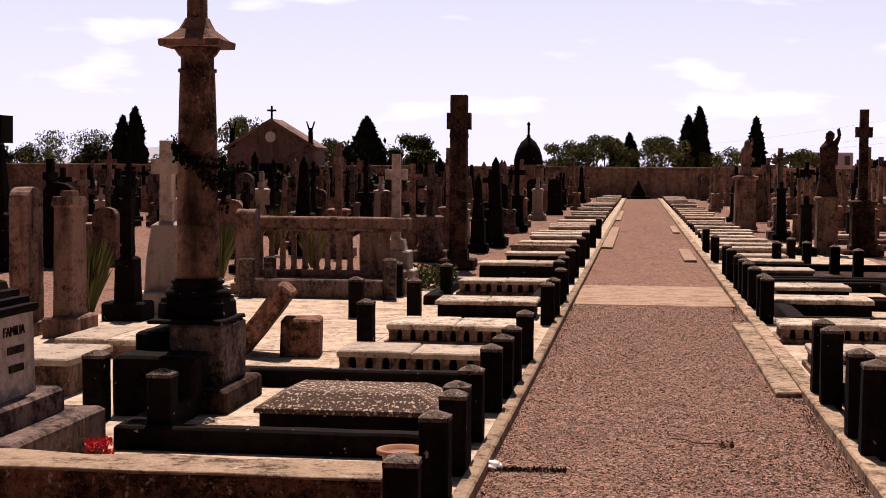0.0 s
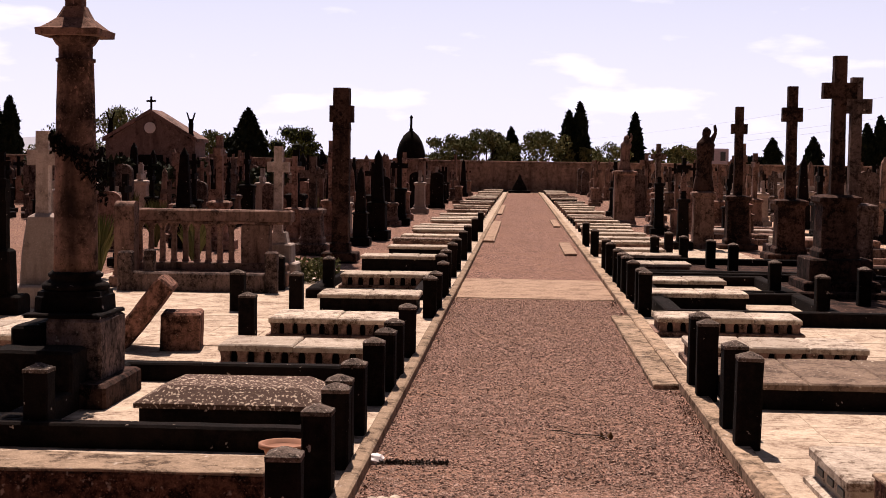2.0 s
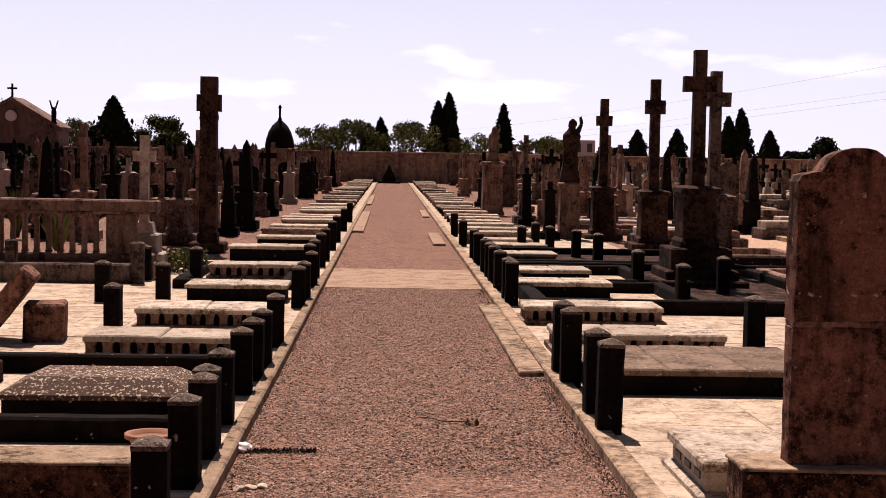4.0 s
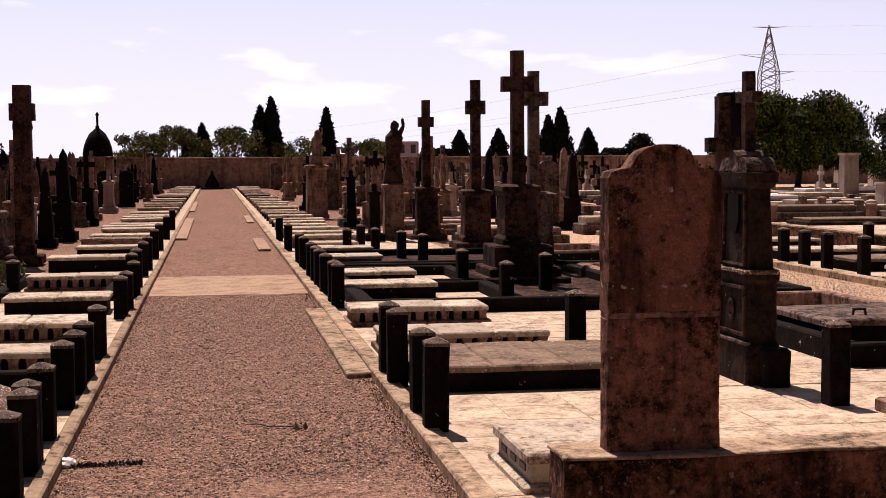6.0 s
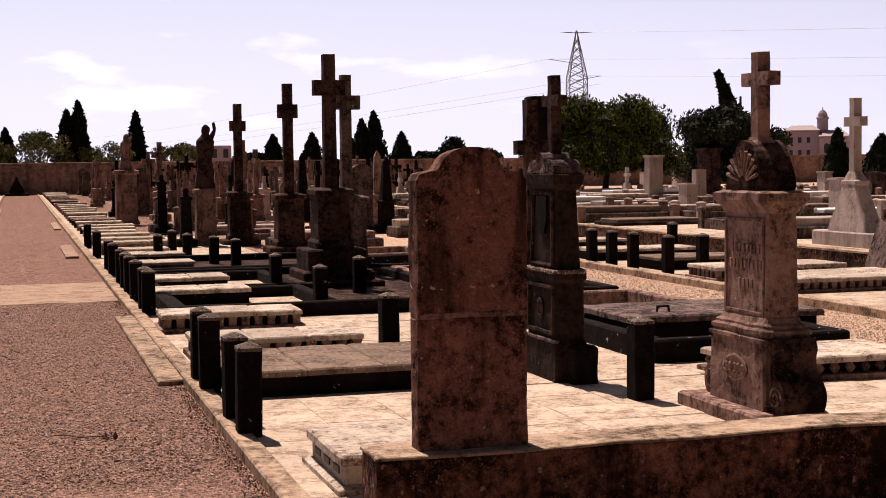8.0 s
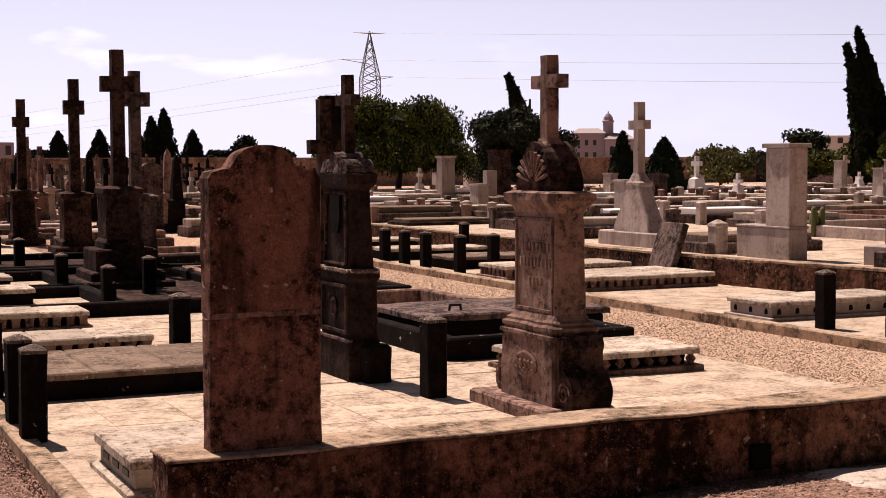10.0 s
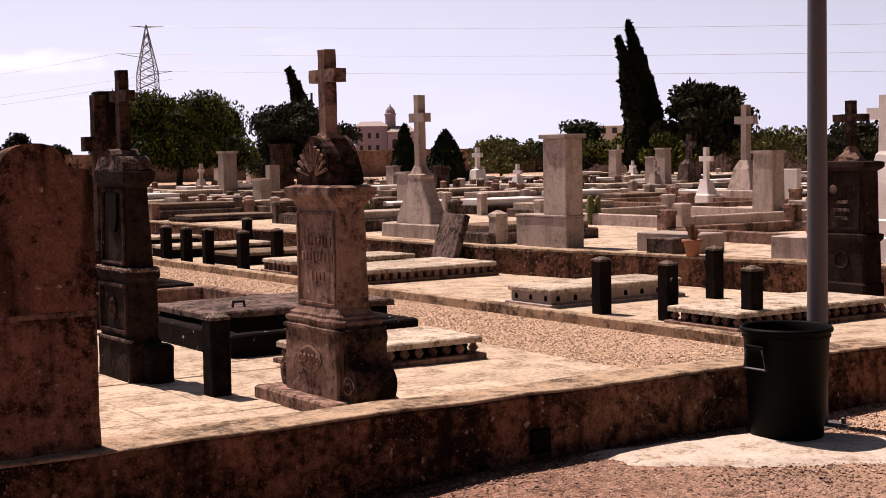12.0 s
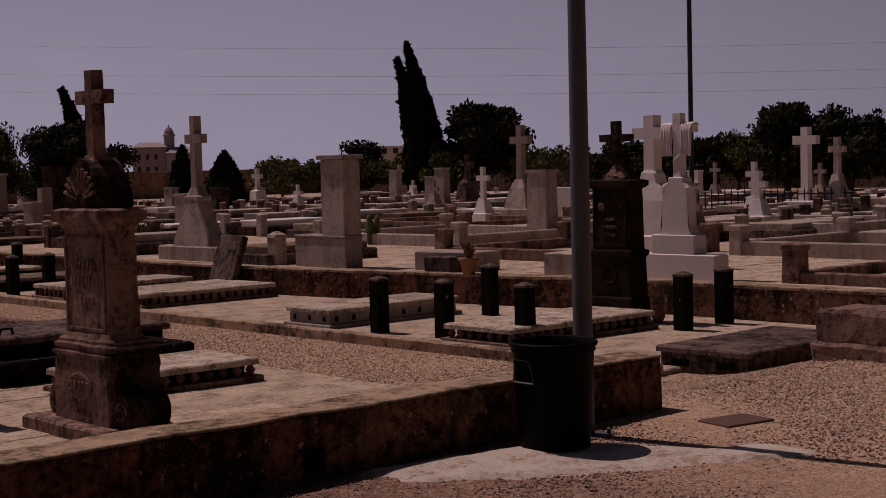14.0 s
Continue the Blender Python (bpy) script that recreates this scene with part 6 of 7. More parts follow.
gx = 12.6
while gx < 44:
    gy = 7.5 + rng.uniform(0, 1)
    while gy < 52:
        if not (abs(gx - 13.3) < 1.4 and abs(gy - 10.5) < 1.6) and not (abs(gx - 24.7) < 1.4 and abs(gy - 23.6) < 1.4) and gy > gx * 0.42 and not any(a - 1.1 < gx < b + 1.1 and c - 0.8 < gy < d + 0.8 for a, b, c, d in ((15.9, 19.0, 16.7, 20.4), (14.0, 16.6, 12.2, 15.0), (12.75, 15.2, 5.4, 8.2), (16.2, 18.9, 8.6, 11.4), (19.9, 23.0, 20.8, 24.6), (12.0, 14.8, 21.6, 24.4))) and not (gx < 13.4 and (abs(gy - 14.43) < 1.2 or abs(gy - 18.35) < 1.2 or gy < 13.4)):
            flat_grave(gx + rng.uniform(-0.15, 0.15), gy, rng.uniform(1.7, 2.1), rng.uniform(0.9, 1.2), rng.uniform(0.12, 0.36), rng.choice((COVER, COVER, WHITE, GREYPAVE, PALE)), 0.386, "flat stone grave with a raised lid")
        gy += rng.uniform(1.6, 2.2)
    gx += 2.7
for i in range(38):
    x, y = rng.uniform(12, 42), rng.uniform(12, 60)
    if y < x * 0.5 or (x < 18 and y < 24):
        continue
    k = rng.random()
    h = rng.uniform(0.75, 1.4)
    m = rng.choice((PALE, PALE, WHITE, PALE))
    if k < 0.55:
        cross_monument(x, y, [(0.5, 0.6, 0.25)], [(0.25, 0.3, 0.42), (0.55, 0.2, 0.24)], (0.5, h, 0.11, 0.1, h - 0.32, 0.12, 0.38), m, "stone cross on a newer grave", z=0.39, along="y", group="newer crosses", worn=0.001)
    else:
        ob = thing("headstone", "square stone headstone on a newer grave", "gravestone", x, y, 0.386, 0, "newer headstones")
        bm = B()
        loft(bm, [(0, 0.3, 0.5), (h - 0.05, 0.28, 0.46)], cham=0.01)
        part("slab", bm, m, ob)
        bm = B()
        loft(bm, [(h - 0.05, 0.34, 0.52), (h, 0.34, 0.52)], cham=0.01)
        part("cap", bm, m, ob)


# ---- buildings far off ----
def chapel():
    t = thing("chapel", "stone chapel with pointed gable and round window", "chapel", -20.0, 76, 0)
    w = 2.45
    bm = B()
    ol = [(-w, 0), (w, 0), (w, 2.85), (0, 4.35), (-w, 2.85)]
    a = [bm.verts.new((u, 0, z)) for u, z in ol]
    b = [bm.verts.new((u, 2.5, z)) for u, z in ol]
    for i in range(5):
        bm.faces.new((a[i], a[(i + 1) % 5], b[(i + 1) % 5], b[i]))
    bm.faces.new(a)
    bm.faces.new(list(reversed(b)))
    part("wall", bm, FARSTONE, t)
    for s in (-1, 1):
        bm = B()
        q = [(s * (w + 0.15), 2.8), (s * (w + 0.15), 3.0), (0, 4.55), (0, 4.35)]
        a = [bm.verts.new((u, -0.15, z)) for u, z in q]
        b = [bm.verts.new((u, 2.6, z)) for u, z in q]
        for i in range(4):
            bm.faces.new((a[i], a[(i + 1) % 4], b[(i + 1) % 4], b[i]))
        bm.faces.new(a)
        bm.faces.new(list(reversed(b)))
        part("roof", bm, FARSTONE, t)
        bm = B()
        box(bm, s * (w + 0.55) - 0.4, s * (w + 0.55) + 0.4, 0.1, 2.5, 0, 2.0, 0.05)
        part("side_aisle", bm, FARSTONE, t)
        bm = B()
        loft(bm, [(3.0, 0.34, 0.34), (3.2, 0.3, 0.3), (3.3, 0.22, 0.2), (3.8, 0.26, 0.16), (4.05, 0.12, 0.1)], s * (w - 0.25), 0.1, 0.03)
        for k in (-1, 1):
            loft(bm, [(3.7, 0.1, 0.05, 0, 0), (4.4, 0.08, 0.04, k * 0.22, 0)], s * (w - 0.25), 0.1, 0.01)
        part("finial", bm, DARKSTONE, t, "dark winged finial")
    bm = B()
    lathe(bm, [(0.3, 0), (0.3, 0.1), (0.24, 0.12)], 20)
    for v in bm.verts:
        v.co = Vector((v.co.x, -0.02 - v.co.z, 3.55 + v.co.y))
    part("round_window", bm, WHITE, t, "pale round window")
    bm = B()
    cross_bm(bm, 4.5, 5.25, 0.1, 0.1, 4.95, 0.1, 0.5, 0, 0.2)
    part("cross", bm, DARKSTONE, t)
    bm = B()
    box(bm, -0.7, 0.7, -0.06, 0.0, 0, 2.1, 0.02)
    part("door", bm, DARKSTONE, t)


chapel()


def dome_tomb():
    t = thing("mausoleum", "small stone mausoleum with a dark dome", "mausoleum", -4.7, 60.8, 0)
    bm = B()
    box(bm, -0.62, 0.62, -0.62, 0.62, 0, 1.9, 0.03)
    part("wall", bm, LIMESTONE, t)
    bm = B()
    box(bm, -0.72, 0.72, -0.72, 0.72, 1.9, 2.02, 0.03)
    part("cornice", bm, LIMESTONE, t)
    bm = B()
    lathe(bm, [(0.62, 2.02), (0.62, 2.15), (0.58, 2.4), (0.48, 2.7), (0.32, 2.98), (0.14, 3.14), (0.08, 3.2)], 20)
    part("dome", bm, DARKSTONE, t, "dark stone dome", smooth=True)
    bm = B()
    lathe(bm, [(0.07, 3.18), (0.09, 3.26), (0.05, 3.3), (0.05, 3.7), (0.08, 3.74), (0.02, 3.85)], 10)
    part("finial", bm, DARKSTONE, t)


dome_tomb()


def pyramid_tomb():
    bm = B()
    loft(bm, [(0, 1.5, 1.2), (0.15, 1.5, 1.2), (0.17, 1.0, 0.8), (0.4, 0.9, 0.7), (1.0, 0.24, 0.24), (1.25, 0.08, 0.08)], cham=0.03)
    ob = mesh_thing("pyramid_tomb", bm, DARKSTONE, "dark pyramid-shaped tomb at the end of the path", "tomb")
    ob.matrix_basis = pose(-0.05, 95.8, 0.0)


pyramid_tomb()


def building(x, y, w, d, h, rz, mat, label, storeys, cols, roof=True, name="apartment_building"):
    t = thing(name, label, "building", x, y, 0, rz)
    bm = B()
    box(bm, -w / 2, w / 2, -d / 2, d / 2, 0, h, 0.1)
    part("wall", bm, mat, t)
    if roof:
        bm = B()
        loft(bm, [(h, w * 1.04, d * 1.08), (h + 0.3, w * 1.04, d * 1.08), (h + 1.4, w * 0.9, 0.3)])
        part("roof", bm, HAZYROOF, t)
    sh = h / storeys
    for s in range(storeys):
        for c in range(cols):
            bm = B()
            xx = -w / 2 + w * (c + 0.5) / cols
            box(bm, xx - w / cols * 0.22, xx + w / cols * 0.22, -d / 2 - 0.08, -d / 2 + 0.05, s * sh + sh * 0.3, s * sh + sh * 0.8, 0.02)
            part("window", bm, GLASSDARK, t)
    return t


# violet-grey render: the haze of distance is painted into the colour
HAZYWALL = stone("hazy_render", (0.3, 0.25, 0.31), (0.22, 0.18, 0.22), (0.34, 0.25, 0.24), (0.55, 0.9), (0.8, 0.9), 0.2, 20.0, 0.01)
WHITEWALL = stone("white_render", (0.6, 0.54, 0.52), (0.45, 0.38, 0.35), (0.65, 0.6, 0.58), (0.55, 0.9), (0.8, 0.9), 0.2, 20.0, 0.01)


def palace():
    t = thing("convent", "distant stone convent with haze in its colour and a small bell tower", "building", 182.6, 297.6, 0, -32)
    for nm, a, m in (("wall", (-8.5, -0.5, 0, 12, 0, 8.8), HAZYWALL), ("wing", (-0.5, 6.5, -1, 11, 0, 7.2), HAZYWALL)):
        bm = B()
        box(bm, *a, 0.1)
        part(nm, bm, m, t)
    bm = B()
    loft(bm, [(7.2, 7.6, 13), (7.5, 7.6, 13), (9.0, 3.5, 5)], 3, 5)
    part("roof", bm, HAZYROOF, t)
    bm = B()
    loft(bm, [(8.8, 8.4, 12.4), (9.0, 8.4, 12.4), (10.2, 5, 6)], -4.5, 6)
    part("roof", bm, HAZYROOF, t)
    bm = B()
    lathe(bm, [(1.3, 7), (1.3, 11.6), (1.5, 11.7), (1.5, 12.0), (1.2, 12.2), (1.1, 12.9), (0.6, 13.6), (0.15, 13.9), (0.1, 14.4)], 8, 0.2, 3)
    part("bell_tower", bm, HAZYWALL, t)
    for xx in (1.2, 3.0, 4.8):
        bm = B()
        ol = [(-0.6, 3.6), (0.6, 3.6), (0.6, 5.2)] + [(0.6 * math.cos(math.pi * i / 6), 5.2 + 0.6 * math.sin(math.pi * i / 6)) for i in range(1, 6)] + [(-0.6, 5.2)]
        a = [bm.verts.new((xx + u, -1.06, z)) for u, z in ol]
        b = [bm.verts.new((xx + u, -0.9, z)) for u, z in ol]
        for i in range(len(ol)):
            bm.faces.new((a[i], a[(i + 1) % len(ol)], b[(i + 1) % len(ol)], b[i]))
        bm.faces.new(a)
        part("arched_window", bm, GLASSDARK, t)
    for xx in (-7, -5, -3):
        for zz in (3.0, 6.0):
            bm = B()
            box(bm, xx - 0.4, xx + 0.4, -0.06, 0.05, zz, zz + 1.3, 0.02)
            part("window", bm, GLASSDARK, t)


palace()
building(207, 244, 10, 9, 7.4, -40, WHITEWALL, "pale distant apartment block", 3, 4, False)
building(24, 190, 6, 6, 4.6, 0, HAZYWALL, "distant low brick building", 2, 4, False)


def hill():
    bm = B()
    prof = [(-760, 0), (-700, 14), (-640, 26), (-570, 31), (-520, 26), (-440, 15), (-360, 5), (-280, 0)]
    a = [bm.verts.new((x, 1500, -5)) for x, z in prof]
    b = [bm.verts.new((x, 1650, z)) for x, z in prof]
    c = [bm.verts.new((x, 2000, z * 0.5)) for x, z in prof]
    for r0, r1 in ((a, b), (b, c)):
        for i in range(len(prof) - 1):
            bm.faces.new((r0[i], r0[i + 1], r1[i + 1], r1[i]))
    # the haze over the hill is painted as its blue-grey colour
    mesh_thing("hill", bm, plain("hazy_hill", (0.3, 0.3, 0.36), 1.0, 0, 0.1, 0.01, 0.0), "low hazy hill far off", "hill", kind="structure", smooth=True)


hill()


def pylon(x, y, h, rz):
    t = thing("pylon", "steel lattice electricity pylon", "pylon", x, y, 0, rz)
    bm = B()
    w = lambda z: 4.2 - 0.03 * z if z < h * 0.66 else 3.6 * (1 - (z - h * 0.66) / (h * 0.34)) + 0.1
    lv = [h * i / 18 for i in range(19)]
    for z0, z1 in zip(lv, lv[1:]):
        a, b = w(z0) / 2, w(z1) / 2
        ca = [(-a, -a, z0), (a, -a, z0), (a, a, z0), (-a, a, z0)]
        cb = [(-b, -b, z1), (b, -b, z1), (b, b, z1), (-b, b, z1)]
        for i in range(4):
            j = (i + 1) % 4
            tube(bm, ca[i], cb[i], 0.11, 0.11, 4)
            tube(bm, ca[i], cb[j], 0.065, 0.065, 4)
            tube(bm, ca[j], cb[i], 0.065, 0.065, 4)
    part("mast", bm, PYLON, t)
    ends = []
    for z, s, ln in ((h * 0.8, -1, 6.0), (h * 0.68, 1, 5.0), (h * 0.99, -1, 3.4), (h * 0.99, 1, 3.4)):
        bm = B()
        for dz in (0, -0.9 if z < h * 0.9 else -0.2):
            tube(bm, (0, 0, z + dz), (s * ln, 0, z), 0.07, 0.05, 4)
        part("arm", bm, PYLON, t)
        ends.append(t.matrix_basis @ Vector((s * ln, 0, z)))
    return ends


ENDS = pylon(110.2, 272.2, 28.8, -10)


def wire(a, b, sag, r=0.035):
    bm = B()
    a, b = Vector(a), Vector(b)
    pts = [a.lerp(b, i / 24) - Vector((0, 0, sag * 4 * (i / 24) * (1 - i / 24))) for i in range(25)]
    ribbon(bm, pts, r)
    mesh_thing("power_line", bm, WIRE, "thin overhead power line", "cable", "power lines")


NEXT = ((21.1, 819.4, 17.7), (20.9, 819.5, 12.0), (20.9, 819.5, 9.5))
for e, far in zip((ENDS[0], ENDS[1], ENDS[1] - Vector((0, 0, 1.6))), NEXT):
    wire(e, far, 2.5, 0.03)
for e in ENDS[:3]:
    wire(e, e + Vector((330, -250, 4)), 5, 0.03)


# ---- small things on the path ----
def flat_stone(x0, x1, y0, y1, z, rz=0.0, mat=CROSSING):
    bm = B()
    w, d = x1 - x0, y1 - y0
    box(bm, -w / 2, w / 2, -d / 2, d / 2, -0.02, z, 0.01)
    wear(bm, 0.3, 0.008, 4)
    ob = mesh_thing("stone_slab", bm, mat, "long flat pale stone slab lying on the path", "slab", "flat slabs on the path")
    ob.matrix_basis = pose((x0 + x1) / 2, (y0 + y1) / 2, 0, 0, 0, rz)


flat_stone(1.03, 1.24, 10.7, 15.7, 0.045, 0.0, KERB)
flat_stone(-0.8, -0.55, 31.4, 43.0, 0.05)
flat_stone(0.86, 1.1, 27.0, 31.0, 0.05)
flat_stone(0.95, 1.15, 40, 45, 0.05)
flat_stone(-0.8, -0.62, 50, 62, 0.05)


def pebbles():
    rg = random.Random(3)
    vs, fs = [], []
    for i in range(72000):
        if i < 52000:
            x, y = rg.uniform(-0.79, 1.21), 6.2 + 14 * rg.random() ** 1.5
            if 17.85 < y < 21.05:
                continue
        else:
            x, y = rg.uniform(1.5, 9.0), rg.uniform(3.4, 5.15)
            if x > 6.95:
                y = rg.uniform(3.6, 8.6)
                if y > 6.6 and x > 8.5:
                    continue
        s = rg.uniform(0.005, 0.01) if rg.random() < 0.9 else rg.uniform(0.01, 0.018)
        z = hump(x, y)
        q = Euler((rg.uniform(-0.4, 0.4), rg.uniform(-0.4, 0.4), rg.uniform(0, 6.28))).to_matrix()
        k = len(vs)
        for c in ((1, 0, 0), (-1, 0, 0), (0, 0.8, 0), (0, -0.8, 0), (0.1, 0.25, 0.5), (0, 0, -0.5)):
            p = q @ Vector(c) * s * rg.uniform(0.75, 1.25)
            vs.append((x + p.x, y + p.y, z + 0.002 + p.z))
        for a in ((0, 2, 4), (2, 1, 4), (1, 3, 4), (3, 0, 4), (2, 0, 5), (1, 2, 5), (3, 1, 5), (0, 3, 5)):
            fs.append(tuple(k + b for b in a))
    ob = raw_part("loose_gravel", vs, fs, PEBBLE_MIX, None)
    tagged(ob, "loose brown and grey gravel stones", "gravel", kind="stuff")


pebbles()


def pale_gravel():
    rg = random.Random(8)
    vs, fs = [], []
    for i in range(46000):
        x, y = rg.uniform(7.02, 8.6), 5.6 + 17 * rg.random() ** 1.4
        if i > 24000:
            x, y = rg.uniform(6.9, 13.0), rg.uniform(3.8, 6.7)
        s = rg.uniform(0.007, 0.014)
        k = len(vs)
        q = Euler((rg.uniform(-0.5, 0.5), rg.uniform(-0.5, 0.5), rg.uniform(0, 6.28))).to_matrix()
        for c in ((1, 0, 0), (-1, 0, 0), (0, 0.8, 0), (0, -0.8, 0), (0.1, 0.2, 0.6)):
            p = q @ Vector(c) * s * rg.uniform(0.75, 1.25)
            vs.append((x + p.x, y + p.y, hump(x, y) + 0.004 + p.z))
        for a in ((0, 2, 4), (2, 1, 4), (1, 3, 4), (3, 0, 4)):
            fs.append(tuple(k + b for b in a))
    ob = raw_part("pale_gravel", vs, fs, PEBBLE_PALE, None)
    tagged(ob, "loose pale pinkish gravel stones on the side path", "gravel", kind="stuff")


pale_gravel()


def kerb_litter():
    rg = random.Random(12)
    vs, fs, pts = [], [], []
    for i in range(5000):
        y = 6 + 12 * rg.random() ** 1.5
        k = 0.5 + 0.5 * noise.noise(Vector((0, y * 1.3, 4)))
        if rg.random() > k:
            continue
        side = rg.random() < 0.8
        x = 1.21 - abs(rg.gauss(0, 0.055)) if side else -0.79 + abs(rg.gauss(0, 0.05))
        pts.append(Vector((x, y, 0.008 + rg.uniform(0, 0.012))))
    for i in range(1500):
        pts.append(Vector((rg.uniform(1.5, 6.8), 5.2 - abs(rg.gauss(0, 0.07)), 0.17)))
    for p in pts[-1500:]:
        p.z = hump(p.x, p.y) + 0.01
    leaf_cloud(vs, fs, rg, pts, 0.008, 0.4)
    ob = raw_part("dry_litter", vs, fs, EARTHBITS, None)
    tagged(ob, "dark dry leaves and earth crumbs along the kerb", "litter", kind="stuff")


kerb_litter()


# ---- more on the terrace ----
for x, y in ((24.0, 26.5), (11.75, 16.0), (24.6, 18.9), (26.5, 30.0), (22.0, 27.0)):
    bm = B()
    loft(bm, [(0, 0.2, 0.2), (0.36, 0.2, 0.2), (0.38, 0.22, 0.22), (0.42, 0.2, 0.2), (0.47, 0.04, 0.04)], cham=0.012)
    ob = mesh_thing("kerb_post", bm, PALE, "short pale stone post with a pointed cap", "post", "posts on the terrace")
    ob.matrix_basis = pose(x, y, 0.39)
cross_monument(28.5, 18.4, [(0.5, 0.7, 0.25)], [(0.25, 0.3, 0.3), (0.6, 0.26, 0.26)], (0.58, 2.05, 0.2, 0.18, 1.65, 0.2, 0.62), WHITE, "tall white stone cross on a grave", z=0.39)
cross_monument(28.85, 17.8, [(0.7, 0.8, 0.3)], [(0.3, 0.5, 0.5), (0.7, 0.3, 0.3), (0.95, 0.2, 0.2)], (0.9, 1.8, 0.14, 0.13, 1.45, 0.14, 0.42), PALE, "pale stone cross on a curved base", z=0.39)


def iron_fence():
    t = thing("iron_railing", "dark rusty iron railing round a grave plot", "railing", 26.9, 20.4, 0.39, -56)
    for z in (0.18, 0.5):
        bm = B()
        box(bm, -0.2, 3.6, -0.015, 0.015, z, z + 0.03, 0.004)
        part("rail", bm, DARKSTEEL, t)
    bm = B()
    loft(bm, [(0, 0.03, 0.03), (0.58, 0.03, 0.03), (0.68, 0.004, 0.004)])
    first = part("bar", bm, DARKSTEEL, t)
    for i in range(26):
        b = first if i == 0 else new("bar", first.data)
        b.parent = t
        b.matrix_basis = pose(-0.2 + i * 0.15, 0, 0)
    bm = B()
    box(bm, -0.3, 3.7, -0.1, 0.1, -0.02, 0.16, 0.02)
    part("plinth", bm, GREYSTONE, t)


iron_fence()


def leafy(x, y, z, r, h, n, mat, name, label, size=0.05, up=False, seed=1, category="plant"):
    rg = random.Random(seed)
    vs, fs = [], []
    for i in range(n):
        a, u = rg.uniform(0, 6.283), rg.random()
        if up:
            base = Vector((rg.uniform(-0.03, 0.03), rg.uniform(-0.03, 0.03), 0))
            tip = Vector((math.cos(a) * r * rg.random(), math.sin(a) * r * rg.random(), h * rg.uniform(0.5, 1)))
            sd = Vector((-math.sin(a), math.cos(a), 0)) * size * 0.3
            k = len(vs)
            m = base.lerp(tip, 0.6) + Vector((0, 0, h * 0.08))
            vs += [tuple(base - sd * 0.5), tuple(base + sd * 0.5), tuple(m + sd), tuple(tip), tuple(m - sd)]
            fs.append((k, k + 1, k + 2, k + 3, k + 4))
        else:
            p = Vector((math.cos(a) * r * u ** 0.5, math.sin(a) * r * u ** 0.5, h * rg.random() ** 0.8))
            leaf_cloud(vs, fs, rg, [p], size)
    ob = raw_part(name, vs, fs, mat, None)
    ob.location = (x, y, z)
    return tagged(ob, label, category)


def cactus(x, y, z):
    t = thing("cactus", "clump of upright green cactus stems", "plant", x, y, z)
    rg = random.Random(4)
    for i in range(9):
        bm = B()
        a, r = rg.uniform(0, 6.28), rg.uniform(0.0, 0.16)
        h = rg.uniform(0.3, 0.55)
        lathe(bm, [(0.03, 0), (0.05, 0.08), (0.05, h - 0.05), (0.02, h)], 7, r * math.cos(a), r * math.sin(a))
        part("stem", bm, SHRUB, t, smooth=True)


cactus(15.9, 19.0, 0.39)
pot(11.75, 12.1, 0.4, 0.11, 0.2, "flower_pot", "terracotta pot with a dry plant on the terrace")
leafy(11.75, 12.1, 0.58, 0.16, 0.22, 60, DRYLEAF, "pot_plant", "small dry plant in a terracotta pot", 0.04, True, 5)
leafy(12.7, 21.3, 0.5, 0.25, 0.42, 70, SHRUB, "agave", "spiky green agave beside a post", 0.09, True, 6)
leafy(-2.8, 19.6, 0.03, 0.32, 0.32, 900, SHRUB, "low_bush", "low green bush beside the tombs", 0.035, False, 7)

bunch = thing("flower_bunch", "bunch of red flowers behind the low wall", "flowers", -2.75, 7.0, 0.03)
for args in ((0, 0, 0.13, 0.075, 0.1, 320, RED, "petals", "", 0.013, False, 9), (0, 0, 0, 0.17, 0.2, 60, SHRUB, "stems", "", 0.05, True, 10)):
    ob = leafy(*args)
    ob.parent = bunch
    del ob["category"]
for x, y, s in ((-5.7, 14.2, 11), (-5.9, 19.6, 12), (-5.2, 22.5, 13), (-8.5, 30, 14), (-10, 36, 15), (-7.0, 27, 16), (-4.6, 33, 17)):
    tagged(leafy(x, y, 0.03, 0.3, 0.95, 320, SHRUB, "yucca", "tall spiky green yucca plant", 0.06, True, s), kind="stuff")
for x, y, w, h, s in ((-11, 40, 2.2, 2.0, 1), (-16, 48, 2.4, 2.2, 2), (-8, 44, 1.6, 1.6, 3), (-20, 60, 3, 2.4, 4), (-13, 55, 2.4, 1.9, 5), (-22, 66, 3.4, 2.2, 6)):
    tree(x, y, h, w, 300 + s, OLIVE, "dark rounded shrub among the graves", 0.15, 1200, 0.13, 14)


def twig(x, y, rz, ln):
    bm = B()
    pts = [Vector((ln * (i / 8 - 0.5), 0.03 * math.sin(i * 1.3), 0.012)) for i in range(9)]
    ribbon(bm, pts, 0.0035, 5)
    ob = mesh_thing("twig", bm, BARK, "dry brown twig lying on the gravel", "twig")
    ob.matrix_basis = pose(x, y, 0, 0, 0, rz)


twig(0.40, 8.75, -30, 0.4)
leafy(0.55, 8.69, 0.0, 0.05, 0.02, 12, DRYLEAF, "dry_leaves", "small heap of dry leaves on gravel", 0.025, False, 20, "leaves")


